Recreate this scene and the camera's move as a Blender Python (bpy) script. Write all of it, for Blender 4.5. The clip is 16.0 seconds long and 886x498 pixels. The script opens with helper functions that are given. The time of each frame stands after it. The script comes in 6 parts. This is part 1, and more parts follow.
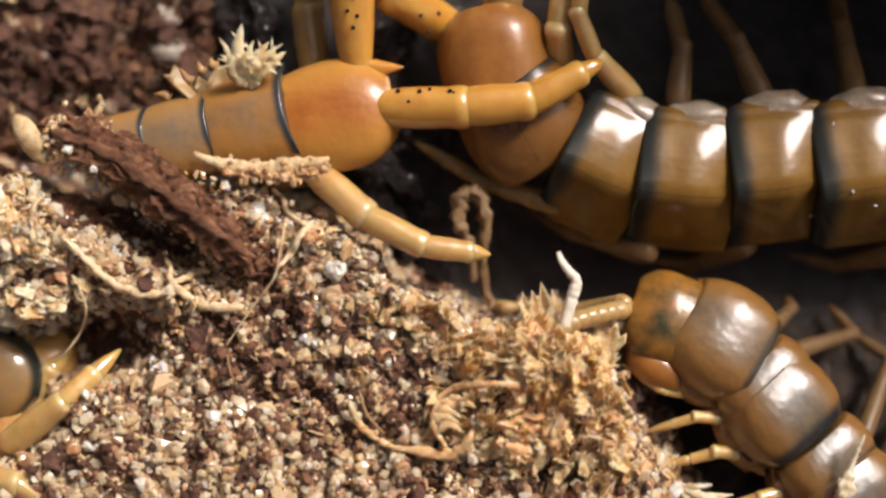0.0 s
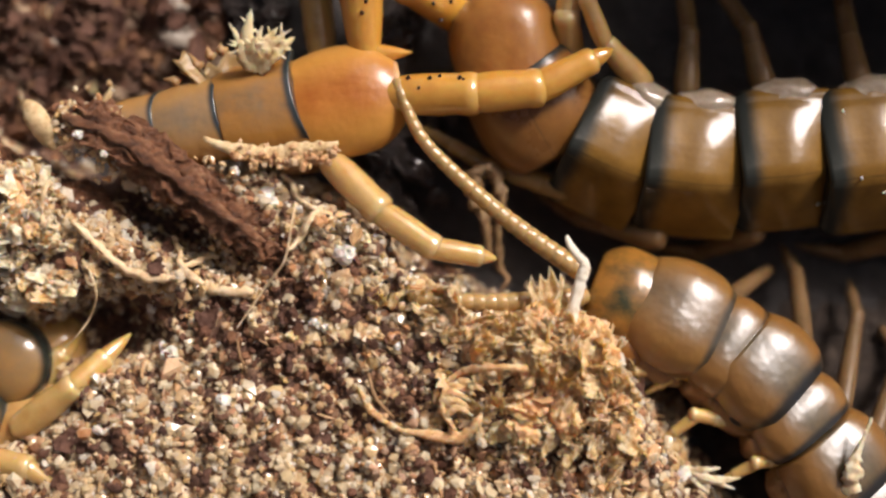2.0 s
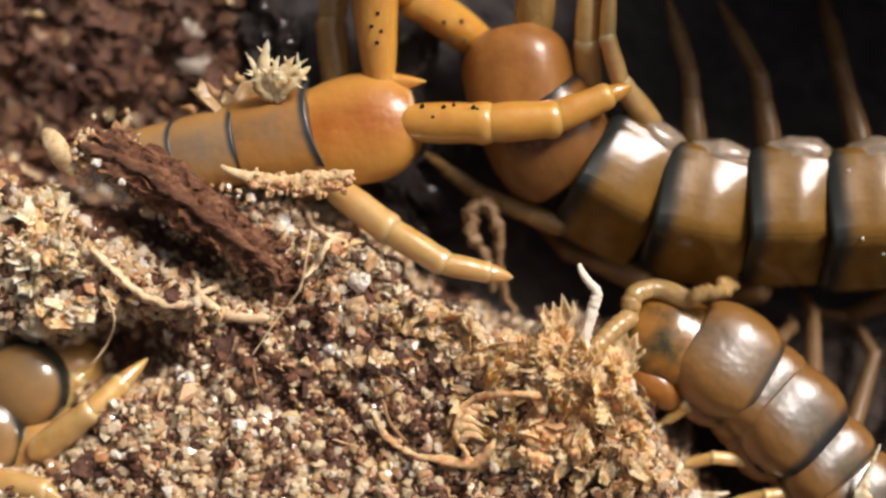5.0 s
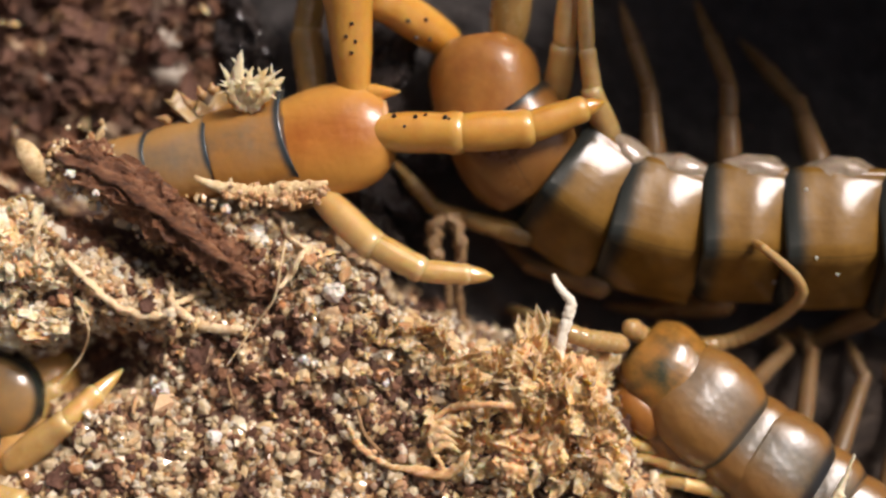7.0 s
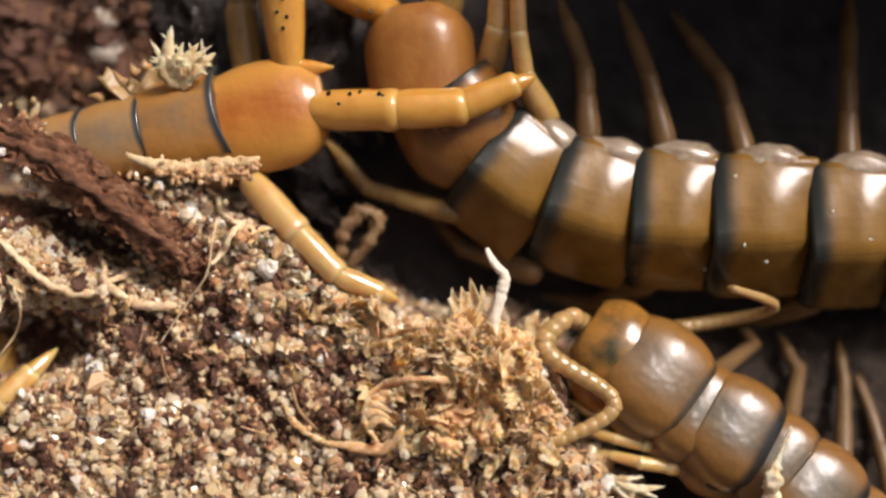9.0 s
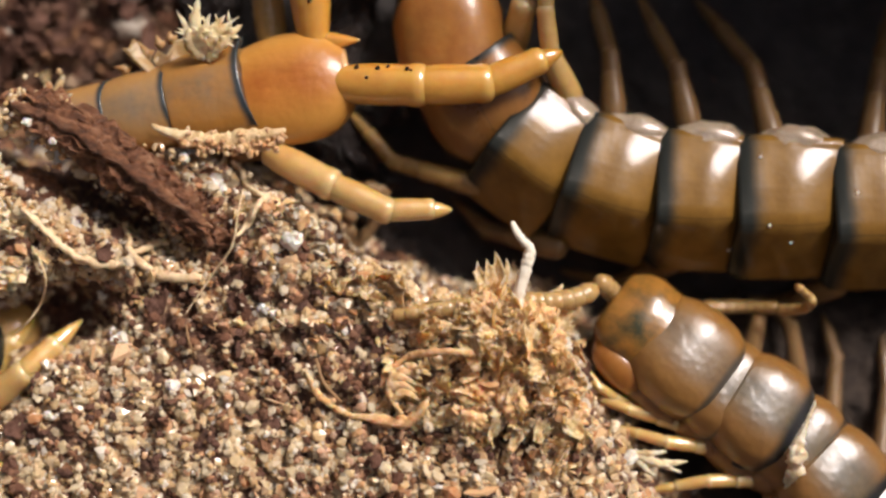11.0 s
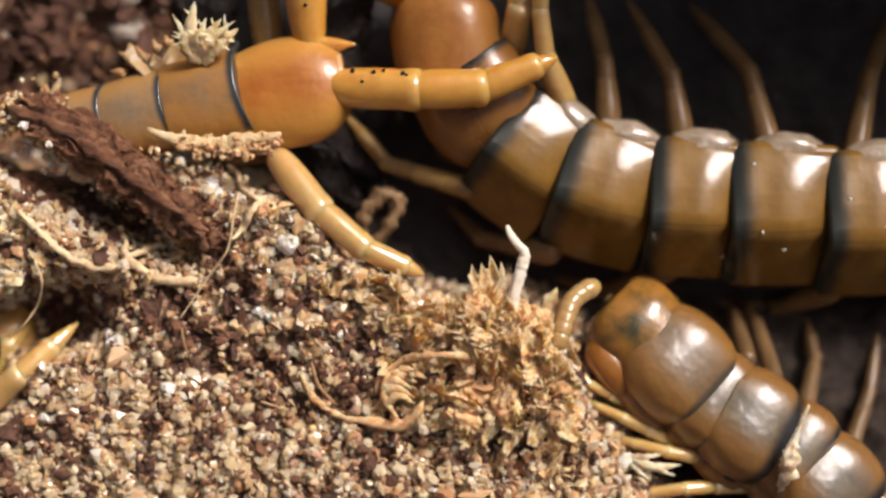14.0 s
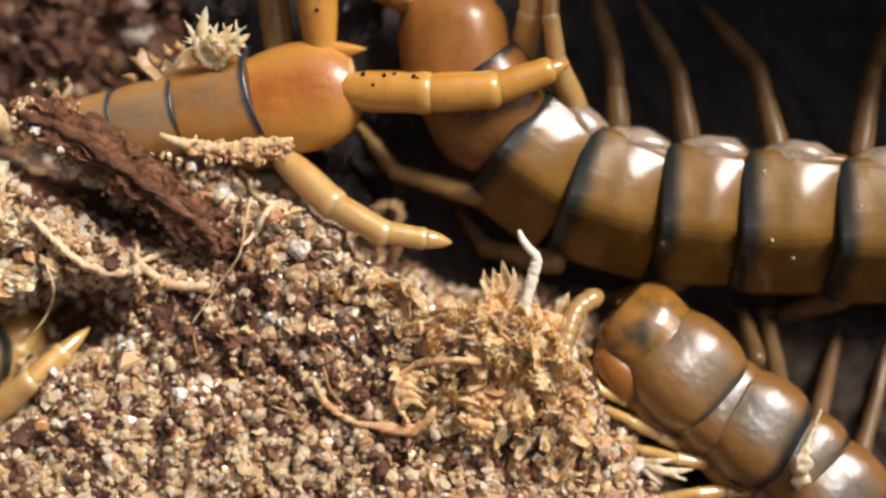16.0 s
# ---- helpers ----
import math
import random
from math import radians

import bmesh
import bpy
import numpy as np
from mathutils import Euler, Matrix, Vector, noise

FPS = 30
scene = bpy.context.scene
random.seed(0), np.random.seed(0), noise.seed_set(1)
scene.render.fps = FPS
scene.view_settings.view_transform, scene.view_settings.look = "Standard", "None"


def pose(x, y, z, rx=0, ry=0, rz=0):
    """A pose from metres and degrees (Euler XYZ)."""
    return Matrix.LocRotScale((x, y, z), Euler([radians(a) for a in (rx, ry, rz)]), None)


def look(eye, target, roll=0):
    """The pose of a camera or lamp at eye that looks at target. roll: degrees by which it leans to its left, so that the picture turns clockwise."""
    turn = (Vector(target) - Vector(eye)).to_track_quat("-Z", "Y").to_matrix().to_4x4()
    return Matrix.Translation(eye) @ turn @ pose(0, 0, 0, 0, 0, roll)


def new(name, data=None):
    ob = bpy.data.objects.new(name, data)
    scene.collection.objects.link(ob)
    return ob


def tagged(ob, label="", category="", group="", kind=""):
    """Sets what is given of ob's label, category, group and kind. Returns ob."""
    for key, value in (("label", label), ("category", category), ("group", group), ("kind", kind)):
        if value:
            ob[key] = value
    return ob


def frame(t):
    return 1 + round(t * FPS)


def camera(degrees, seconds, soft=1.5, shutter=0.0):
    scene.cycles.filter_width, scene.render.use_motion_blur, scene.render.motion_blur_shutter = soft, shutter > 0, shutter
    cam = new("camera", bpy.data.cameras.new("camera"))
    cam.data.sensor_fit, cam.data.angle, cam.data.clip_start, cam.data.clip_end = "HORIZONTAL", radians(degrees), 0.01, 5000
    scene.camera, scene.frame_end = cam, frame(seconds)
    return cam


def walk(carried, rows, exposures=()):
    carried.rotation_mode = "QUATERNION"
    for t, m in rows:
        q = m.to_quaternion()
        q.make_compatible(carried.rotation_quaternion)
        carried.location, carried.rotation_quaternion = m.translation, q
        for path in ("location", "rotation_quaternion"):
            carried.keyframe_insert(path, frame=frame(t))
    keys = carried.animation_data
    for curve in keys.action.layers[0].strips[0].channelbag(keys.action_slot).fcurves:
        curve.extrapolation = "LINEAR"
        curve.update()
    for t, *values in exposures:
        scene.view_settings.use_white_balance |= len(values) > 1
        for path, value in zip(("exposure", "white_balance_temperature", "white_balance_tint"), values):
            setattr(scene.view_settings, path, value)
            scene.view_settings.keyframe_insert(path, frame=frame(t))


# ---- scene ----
cam = camera(34.0, 16.0, soft=2.5, shutter=0.5)
cam.data.dof.use_dof = True
cam.data.dof.focus_distance, cam.data.dof.aperture_fstop = 0.1032, 10.0

MM = 0.001
# seconds, x, y, height over the sand in millimetres, turn in degrees
ROWS = [
    (0, -0.000, 0.000, 102.57, 0.00),
    (0.5, -0.165, 0.010, 102.68, 0.04),
    (1, -0.169, -0.456, 102.97, 0.04),
    (1.5, -0.280, -0.908, 102.94, -0.03),
    (2, -0.625, -1.121, 102.98, -0.07),
    (2.5, -1.921, 0.316, 102.81, -0.04),
    (3, -2.047, 0.325, 102.88, -0.01),
    (3.5, -2.032, -0.082, 102.94, 0.08),
    (3.7, -1.929, -0.341, 103.10, 0.13),
    (6, -1.098, 1.632, 104.58, -0.07),
    (6.5, -0.128, 1.476, 104.59, -0.12),
    (7, 0.223, 1.588, 104.19, -0.03),
    (7.5, 2.913, 2.401, 104.49, -0.35),
    (8, 5.057, 2.161, 103.77, -0.51),
    (8.5, 4.970, 1.181, 103.69, -0.58),
    (9, 4.968, -0.240, 103.76, -0.55),
    (11.5, 2.945, -2.306, 103.79, -0.22),
    (12, 3.209, -2.492, 103.84, -0.31),
    (12.5, 3.314, -2.509, 103.97, -0.47),
    (13, 3.170, -1.531, 103.91, -0.18),
    (13.5, 3.134, -1.768, 103.86, -0.20),
    (14, 3.523, -1.890, 104.13, -0.13),
    (14.5, 3.635, -2.002, 104.08, -0.30),
    (15, 2.394, -1.510, 104.00, -0.11),
    (15.5, 2.312, -1.288, 104.17, -0.11),
    (16, 2.677, -1.533, 104.08, -0.19),]
walk(cam, [(t, pose(x * MM, y * MM, h * MM, 0, 0, turn)) for t, x, y, h, turn in ROWS])

# ---- light: hard sun from the upper right, open sky ----
SUN_TURN, SUN_HEIGHT = 50.0, 40.0
world = bpy.data.worlds.new("sky")
scene.world = world
world.use_nodes = True
sky = world.node_tree.nodes.new("ShaderNodeTexSky")
sky.sky_type, sky.sun_disc, sky.dust_density, sky.ozone_density = "NISHITA", False, 7.0, 0.4
sky.air_density = 0.5
sky.sun_elevation, sky.sun_rotation = radians(SUN_HEIGHT), radians(90 - SUN_TURN)
world.node_tree.links.new(sky.outputs[0], world.node_tree.nodes["Background"].inputs[0])
world.node_tree.nodes["Background"].inputs[1].default_value = 0.08
sun = new("sun", bpy.data.lights.new("sun", "SUN"))
sun.data.energy, sun.data.angle, sun.data.color = 3.6, radians(15.0), (1.0, 0.895, 0.86)
towards = Vector((math.cos(radians(SUN_TURN)) * math.cos(radians(SUN_HEIGHT)), math.sin(radians(SUN_TURN)) * math.cos(radians(SUN_HEIGHT)), math.sin(radians(SUN_HEIGHT))))
sun.matrix_world = look(towards * 2, (0, 0, 0))


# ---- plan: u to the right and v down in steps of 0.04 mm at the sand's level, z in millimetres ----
def at(u, v, z=0.0):
    k = 0.04 * MM * (1 - z / 102.57)
    return Vector(((u - 784) * k, (441 - v) * k, z * MM))


def rnd(a, b):
    return random.uniform(a, b)


# ---- materials ----
def nodes_of(name):
    m = bpy.data.materials.new(name)
    m.use_nodes = True
    return m, m.node_tree.nodes, m.node_tree.links, m.node_tree.nodes["Principled BSDF"]


def ramp(nodes, links, value, stops):
    r = nodes.new("ShaderNodeValToRGB")
    while len(r.color_ramp.elements) < len(stops):
        r.color_ramp.elements.new(0.5)
    for e, (p, c) in zip(r.color_ramp.elements, stops):
        e.position, e.color = p, (*c, 1)
    links.new(value, r.inputs[0])
    return r.outputs[0]


def mix(nodes, links, fac, a, b, how="MIX"):
    x = nodes.new("ShaderNodeMix")
    x.data_type, x.blend_type = "RGBA", how
    if isinstance(fac, (int, float)):
        x.inputs[0].default_value = fac
    else:
        links.new(fac, x.inputs[0])
    for socket, value in ((x.inputs[6], a), (x.inputs[7], b)):
        if isinstance(value, tuple):
            socket.default_value = (*value, 1)
        else:
            links.new(value, socket)
    return x.outputs[2]


def noise_of(nodes, links, scale, detail=4.0, rough=0.6, stretch=None):
    co = nodes.new("ShaderNodeTexCoord")
    n = nodes.new("ShaderNodeTexNoise")
    n.inputs["Scale"].default_value, n.inputs["Detail"].default_value, n.inputs["Roughness"].default_value = scale, detail, rough
    source = co.outputs["Object"]
    if stretch:
        mp = nodes.new("ShaderNodeMapping")
        mp.inputs["Scale"].default_value = stretch
        links.new(source, mp.inputs[0])
        source = mp.outputs[0]
    links.new(source, n.inputs["Vector"])
    return n.outputs["Fac"]


def bump_to(nodes, links, b, height, strength, depth):
    bp = nodes.new("ShaderNodeBump")
    bp.inputs["Strength"].default_value, bp.inputs["Distance"].default_value = strength, depth
    links.new(height, bp.inputs["Height"])
    links.new(bp.outputs[0], b.inputs["Normal"])


def surface(name, stops, scale, roughness=0.6, bump=0.5, depth=0.00006, stretch=None, sss=0.0, coat=0.0, fine=4.0, island=None, spec=0.5):
    """A grainy surface: colours by noise, relief, optional colours by piece."""
    m, nodes, links, b = nodes_of(name)
    n = noise_of(nodes, links, scale, 6.0, 0.65, stretch)
    col = ramp(nodes, links, n, stops)
    if island:
        g = nodes.new("ShaderNodeNewGeometry")
        by = ramp(nodes, links, g.outputs["Random Per Island"], island)
        col = mix(nodes, links, 0.75, col, by)
    links.new(col, b.inputs["Base Color"])
    fine_n = noise_of(nodes, links, scale * fine, 5.0, 0.7, stretch)
    bump_to(nodes, links, b, fine_n, bump, depth)
    r = nodes.new("ShaderNodeMapRange")
    r.inputs["To Min"].default_value, r.inputs["To Max"].default_value = roughness * 0.7, min(1.0, roughness * 1.3)
    links.new(fine_n, r.inputs[0])
    links.new(r.outputs[0], b.inputs["Roughness"])
    b.inputs["Specular IOR Level"].default_value = spec
    b.inputs["Subsurface Weight"].default_value, b.inputs["Subsurface Scale"].default_value = sss, 0.0006
    b.inputs["Subsurface Radius"].default_value = (1.0, 0.5, 0.2)
    b.inputs["Coat Weight"].default_value, b.inputs["Coat Roughness"].default_value = coat, 0.08
    return m


def chitin(name, plate, mottled, band, band_width, seam, roughness=0.24, sss=0.25, rim=None, wavy=7.0, coat=0.4, flank=None, spec=0.5, relief=0.14, coat_rough=0.05):
    """Glossy cuticle: mottled plate, dark rear band, thin median seam, paler front rim. 'along' runs from the rear edge, 'across' from side to side."""
    m, nodes, links, b = nodes_of(name)
    n = noise_of(nodes, links, 420.0, 4.0, 0.6)
    col = ramp(nodes, links, n, [(0.3, mottled), (0.62, plate)])
    streak = noise_of(nodes, links, 1500.0, 3.0, 0.6, (0.25, 1, 1))
    col = mix(nodes, links, 0.22, col, ramp(nodes, links, streak, [(0.35, mottled), (0.65, plate)]), "OVERLAY")
    al = nodes.new("ShaderNodeAttribute")
    al.attribute_name = "along"
    ac = nodes.new("ShaderNodeAttribute")
    ac.attribute_name = "across"
    # uneven edge of the band
    add = nodes.new("ShaderNodeMath")
    add.operation = "MULTIPLY_ADD"
    links.new(n, add.inputs[0])
    add.inputs[1].default_value = 0.05
    links.new(al.outputs["Fac"], add.inputs[2])
    if rim:
        f = nodes.new("ShaderNodeMapRange")
        f.inputs["From Min"].default_value, f.inputs["From Max"].default_value, f.inputs["To Max"].default_value = 0.9, 1.0, 0.4
        links.new(al.outputs["Fac"], f.inputs[0])
        col = mix(nodes, links, f.outputs[0], col, rim)
    if flank:
        ab = nodes.new("ShaderNodeMath")
        ab.operation = "ABSOLUTE"
        links.new(ac.outputs["Fac"], ab.inputs[0])
        f = nodes.new("ShaderNodeMapRange")
        f.interpolation_type = "SMOOTHSTEP"
        f.inputs["From Min"].default_value, f.inputs["From Max"].default_value, f.inputs["To Max"].default_value = 0.08, 0.85, 0.95
        links.new(ab.outputs[0], f.inputs[0])
        col = mix(nodes, links, f.outputs[0], col, flank)
    if band:
        f = nodes.new("ShaderNodeMapRange")
        f.interpolation_type = "SMOOTHSTEP"
        f.inputs["From Min"].default_value, f.inputs["From Max"].default_value = band_width * 0.45 + 0.025, band_width * 1.35 + 0.04
        f.inputs["To Min"].default_value, f.inputs["To Max"].default_value = 1.0, 0.0
        links.new(add.outputs[0], f.inputs[0])
        col = mix(nodes, links, f.outputs[0], col, band)
    if seam:
        ab = nodes.new("ShaderNodeMath")
        ab.operation = "ABSOLUTE"
        links.new(ac.outputs["Fac"], ab.inputs[0])
        f = nodes.new("ShaderNodeMapRange")
        f.inputs["From Min"].default_value, f.inputs["From Max"].default_value = 0.006, 0.026
        f.inputs["To Min"].default_value, f.inputs["To Max"].default_value = seam, 0.0
        links.new(ab.outputs[0], f.inputs[0])
        col = mix(nodes, links, f.outputs[0], col, (0.02, 0.014, 0.008))
    links.new(col, b.inputs["Base Color"])
    fine = noise_of(nodes, links, 2600.0, 5.0, 0.6)
    broad = noise_of(nodes, links, 520.0, 2.0, 0.5)
    both = nodes.new("ShaderNodeMath")
    both.operation = "MULTIPLY_ADD"
    links.new(broad, both.inputs[0])
    both.inputs[1].default_value = wavy
    links.new(fine, both.inputs[2])
    bump_to(nodes, links, b, both.outputs[0], relief, 0.00004)
    r = nodes.new("ShaderNodeMapRange")
    r.inputs["To Min"].default_value, r.inputs["To Max"].default_value = roughness * 0.7, roughness * 1.4
    links.new(n, r.inputs[0])
    links.new(r.outputs[0], b.inputs["Roughness"])
    b.inputs["Subsurface Weight"].default_value, b.inputs["Subsurface Scale"].default_value = sss, 0.0015
    b.inputs["Subsurface Radius"].default_value = (1.0, 0.45, 0.12)
    b.inputs["Specular IOR Level"].default_value = spec
    b.inputs["Coat Weight"].default_value, b.inputs["Coat Roughness"].default_value = coat, coat_rough
    return m


giant_plate = chitin("giant_plate", (0.26, 0.145, 0.03), (0.185, 0.10, 0.022), (0.024, 0.026, 0.022), 0.21, 0.3, 0.22, 0.05, wavy=9.0, spec=0.12, coat=0.3, relief=0.22, coat_rough=0.06)
giant_rear = chitin("giant_rear_plate", (0.31, 0.15, 0.038), (0.22, 0.10, 0.026), (0.02, 0.022, 0.02), 0.08, 0.3, 0.28, 0.2, coat=0.25, coat_rough=0.14)
giant_tail = chitin("giant_tail_plate", (0.40, 0.195, 0.045), (0.29, 0.125, 0.028), None, 0.08, 0.0, 0.34, 0.3, wavy=10.0, relief=0.4, coat=0.25, coat_rough=0.16)
orange_plate = chitin("orange_plate", (0.39, 0.20, 0.056), (0.22, 0.155, 0.085), (0.03, 0.04, 0.042), 0.11, 0.0, 0.22, 0.15, coat=1.0, flank=(0.44, 0.205, 0.042), relief=0.6, coat_rough=0.08)
orange_fore = chitin("orange_fore_plate", (0.34, 0.215, 0.10), (0.21, 0.165, 0.11), (0.03, 0.04, 0.042), 0.10, 0.0, 0.22, 0.2, coat=1.0, flank=(0.42, 0.225, 0.07), relief=0.6, coat_rough=0.08)
buried_plate = chitin("buried_plate", (0.36, 0.22, 0.085), (0.27, 0.185, 0.085), (0.026, 0.03, 0.024), 0.13, 0.0, 0.2, 0.3, coat=1.0, relief=0.4, coat_rough=0.12)
orange_rear = chitin("orange_rear_plate", (0.45, 0.185, 0.032), (0.33, 0.11, 0.016), None, 0.05, 0.0, 0.34, 0.12, coat=0.3, spec=0.35, flank=(0.52, 0.25, 0.05), relief=0.6, coat_rough=0.12)
small_plate = chitin("small_plate", (0.14, 0.098, 0.044), (0.066, 0.056, 0.036), (0.016, 0.016, 0.015), 0.17, 0.0, 0.3, 0.2, wavy=14.0, coat=1.0, flank=(0.25, 0.12, 0.03), spec=0.3, relief=0.5, coat_rough=0.27)
small_fore = chitin("small_fore_plate", (0.19, 0.115, 0.047), (0.12, 0.082, 0.04), (0.05, 0.04, 0.025), 0.08, 0.0, 0.3, 0.2, wavy=14.0, coat=1.0, flank=(0.265, 0.13, 0.031), spec=0.3, relief=0.5, coat_rough=0.27)
small_head = chitin("small_head_plate", (0.36, 0.175, 0.034), (0.045, 0.048, 0.02), (0.10, 0.06, 0.02), 0.06, 0.0, 0.22, 0.2, relief=0.4, coat_rough=0.1)
claw_skin = chitin("claw_skin", (0.37, 0.17, 0.034), (0.26, 0.105, 0.02), (0.10, 0.02, 0.008), 0.1, 0.0, 0.24, 0.25)
leg_orange = chitin("leg_orange", (0.63, 0.37, 0.075), (0.52, 0.26, 0.045), None, 0.1, 0.0, 0.22, 0.45, (0.68, 0.44, 0.14), 5.0, relief=0.45, coat=1.0, coat_rough=0.04)
leg_cream = chitin("leg_cream", (0.60, 0.43, 0.18), (0.50, 0.32, 0.11), None, 0.1, 0.0, 0.2, 0.55, (0.68, 0.51, 0.28), 5.0, relief=0.4, coat=1.0, coat_rough=0.04)
leg_yellow = chitin("leg_yellow", (0.65, 0.46, 0.19), (0.52, 0.33, 0.11), None, 0.1, 0.0, 0.2, 0.6, (0.75, 0.58, 0.32), 5.0, relief=0.45, coat=1.0, coat_rough=0.04)
# darker copies of the leg skin, with shade put into the colour
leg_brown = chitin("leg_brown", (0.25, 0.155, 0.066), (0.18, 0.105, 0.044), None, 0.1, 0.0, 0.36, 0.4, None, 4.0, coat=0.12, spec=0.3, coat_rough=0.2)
leg_amber = chitin("leg_amber", (0.37, 0.245, 0.085), (0.27, 0.165, 0.052), None, 0.1, 0.0, 0.26, 0.3, None, 4.0)
leg_dim = chitin("leg_dim", (0.20, 0.125, 0.056), (0.14, 0.085, 0.036), None, 0.1, 0.0, 0.36, 0.35, None, 4.0, coat=0.15, coat_rough=0.2)
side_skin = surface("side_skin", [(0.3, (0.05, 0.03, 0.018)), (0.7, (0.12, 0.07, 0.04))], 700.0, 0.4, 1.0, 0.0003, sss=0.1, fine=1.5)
flank_skin = surface("flank_skin", [(0.3, (0.16, 0.07, 0.022)), (0.7, (0.33, 0.165, 0.05))], 600.0, 0.3, 0.8, 0.0003, sss=0.35, coat=0.5, fine=1.5)
rim_skin = surface("rim_skin", [(0.3, (0.52, 0.27, 0.10)), (0.7, (0.68, 0.42, 0.21))], 600.0, 0.25, 0.8, 0.0003, sss=0.4, coat=0.5, fine=1.5)
amber_skin = surface("amber_skin", [(0.3, (0.42, 0.22, 0.06)), (0.7, (0.62, 0.38, 0.14))], 500.0, 0.22, 0.8, 0.0003, sss=0.5, coat=0.8, fine=1.5)
for skin in (leg_orange, leg_cream, leg_yellow):
    skin.node_tree.nodes["Principled BSDF"].inputs["Coat IOR"].default_value = 1.75
antenna_skin = chitin("antenna_skin", (0.50, 0.35, 0.155), (0.36, 0.24, 0.10), None, 0.1, 0.0, 0.26, 0.4, None, 3.0, coat=0.5, coat_rough=0.1)
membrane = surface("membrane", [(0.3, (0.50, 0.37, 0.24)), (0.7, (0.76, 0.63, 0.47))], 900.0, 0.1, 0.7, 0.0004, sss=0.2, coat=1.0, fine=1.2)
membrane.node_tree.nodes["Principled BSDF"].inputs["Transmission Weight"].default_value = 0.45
spine_black = surface("spine_black", [(0.3, (0.01, 0.008, 0.006)), (0.7, (0.03, 0.02, 0.015))], 3000.0, 0.3, 0.1)

PALE = [(0.0, (0.88, 0.66, 0.38)), (0.12, (0.93, 0.80, 0.56)), (0.24, (0.84, 0.52, 0.20)), (0.36, (0.90, 0.70, 0.42)), (0.48, (0.95, 0.90, 0.78)), (0.60, (0.88, 0.66, 0.36)), (0.72, (0.62, 0.25, 0.09)), (0.86, (0.92, 0.74, 0.48)), (1.0, (0.80, 0.50, 0.22))]
RUSTY = [(0.0, (0.24, 0.085, 0.045)), (0.2, (0.38, 0.155, 0.07)), (0.4, (0.13, 0.055, 0.036)), (0.6, (0.40, 0.14, 0.05)), (0.8, (0.50, 0.28, 0.13)), (1.0, (0.20, 0.075, 0.045))]


def grain_surface(name, tones, rough, coat, sss):
    m = surface(name, [(0.35, (0.74, 0.44, 0.22)), (0.65, (0.95, 0.78, 0.52))], 2500.0, rough, 0.4, 0.00004, sss=sss, coat=coat, island=tones)
    b = m.node_tree.nodes["Principled BSDF"]
    b.inputs["Subsurface Radius"].default_value, b.inputs["Subsurface Scale"].default_value = (1.0, 0.85, 0.65), 0.0005
    return m


sand_grain, rust_grain = grain_surface("sand_grain", PALE, 0.16, 0.8, 0.4), grain_surface("rust_grain", RUSTY, 0.45, 0.3, 0.2)
clear = sand_grain.node_tree.nodes["Principled BSDF"].inputs
clear["Transmission Weight"].default_value, clear["IOR"].default_value = 0.3, 1.4
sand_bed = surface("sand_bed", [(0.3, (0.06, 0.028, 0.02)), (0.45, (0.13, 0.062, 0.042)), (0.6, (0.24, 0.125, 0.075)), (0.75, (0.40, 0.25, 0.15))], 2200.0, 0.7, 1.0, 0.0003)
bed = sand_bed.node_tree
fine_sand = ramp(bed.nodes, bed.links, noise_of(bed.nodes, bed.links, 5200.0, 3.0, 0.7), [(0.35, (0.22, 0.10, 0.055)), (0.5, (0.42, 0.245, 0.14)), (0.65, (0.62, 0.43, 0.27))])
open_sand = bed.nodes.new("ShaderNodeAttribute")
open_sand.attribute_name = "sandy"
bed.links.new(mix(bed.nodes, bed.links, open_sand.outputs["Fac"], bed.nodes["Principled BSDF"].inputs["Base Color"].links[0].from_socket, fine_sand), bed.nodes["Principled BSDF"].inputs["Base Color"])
coir = surface("coir", [(0.3, (0.05, 0.02, 0.012)), (0.55, (0.16, 0.065, 0.03)), (0.75, (0.32, 0.16, 0.07))], 900.0, 0.75, 1.0, 0.0002,
               island=[(0.0, (0.06, 0.03, 0.023)), (0.35, (0.20, 0.085, 0.045)), (0.65, (0.10, 0.05, 0.037)), (0.85, (0.30, 0.14, 0.065)), (1.0, (0.15, 0.075, 0.05))])
soil_clump = surface("soil_clump", [(0.3, (0.035, 0.016, 0.011)), (0.55, (0.12, 0.055, 0.032)), (0.8, (0.30, 0.19, 0.12))], 500.0, 0.7, 1.0, 0.0003,
                     island=[(0.0, (0.035, 0.018, 0.013)), (0.3, (0.20, 0.08, 0.036)), (0.5, (0.06, 0.034, 0.024)), (0.7, (0.30, 0.15, 0.065)), (0.85, (0.10, 0.055, 0.04)), (1.0, (0.52, 0.38, 0.24))])
bark_red = surface("bark_red", [(0.3, (0.05, 0.022, 0.015)), (0.45, (0.17, 0.072, 0.036)), (0.58, (0.30, 0.14, 0.072)), (0.74, (0.48, 0.31, 0.19))], 1100.0, 0.32, 1.0, 0.0003, (0.6, 1.2, 1.0), sss=0.1)
wet_bark = surface("wet_bark", [(0.35, (0.04, 0.034, 0.032)), (0.6, (0.065, 0.056, 0.052)), (0.8, (0.11, 0.092, 0.082))], 500.0, 0.62, 1.0, 0.0008, fine=3.0, spec=0.5, coat=0.04)
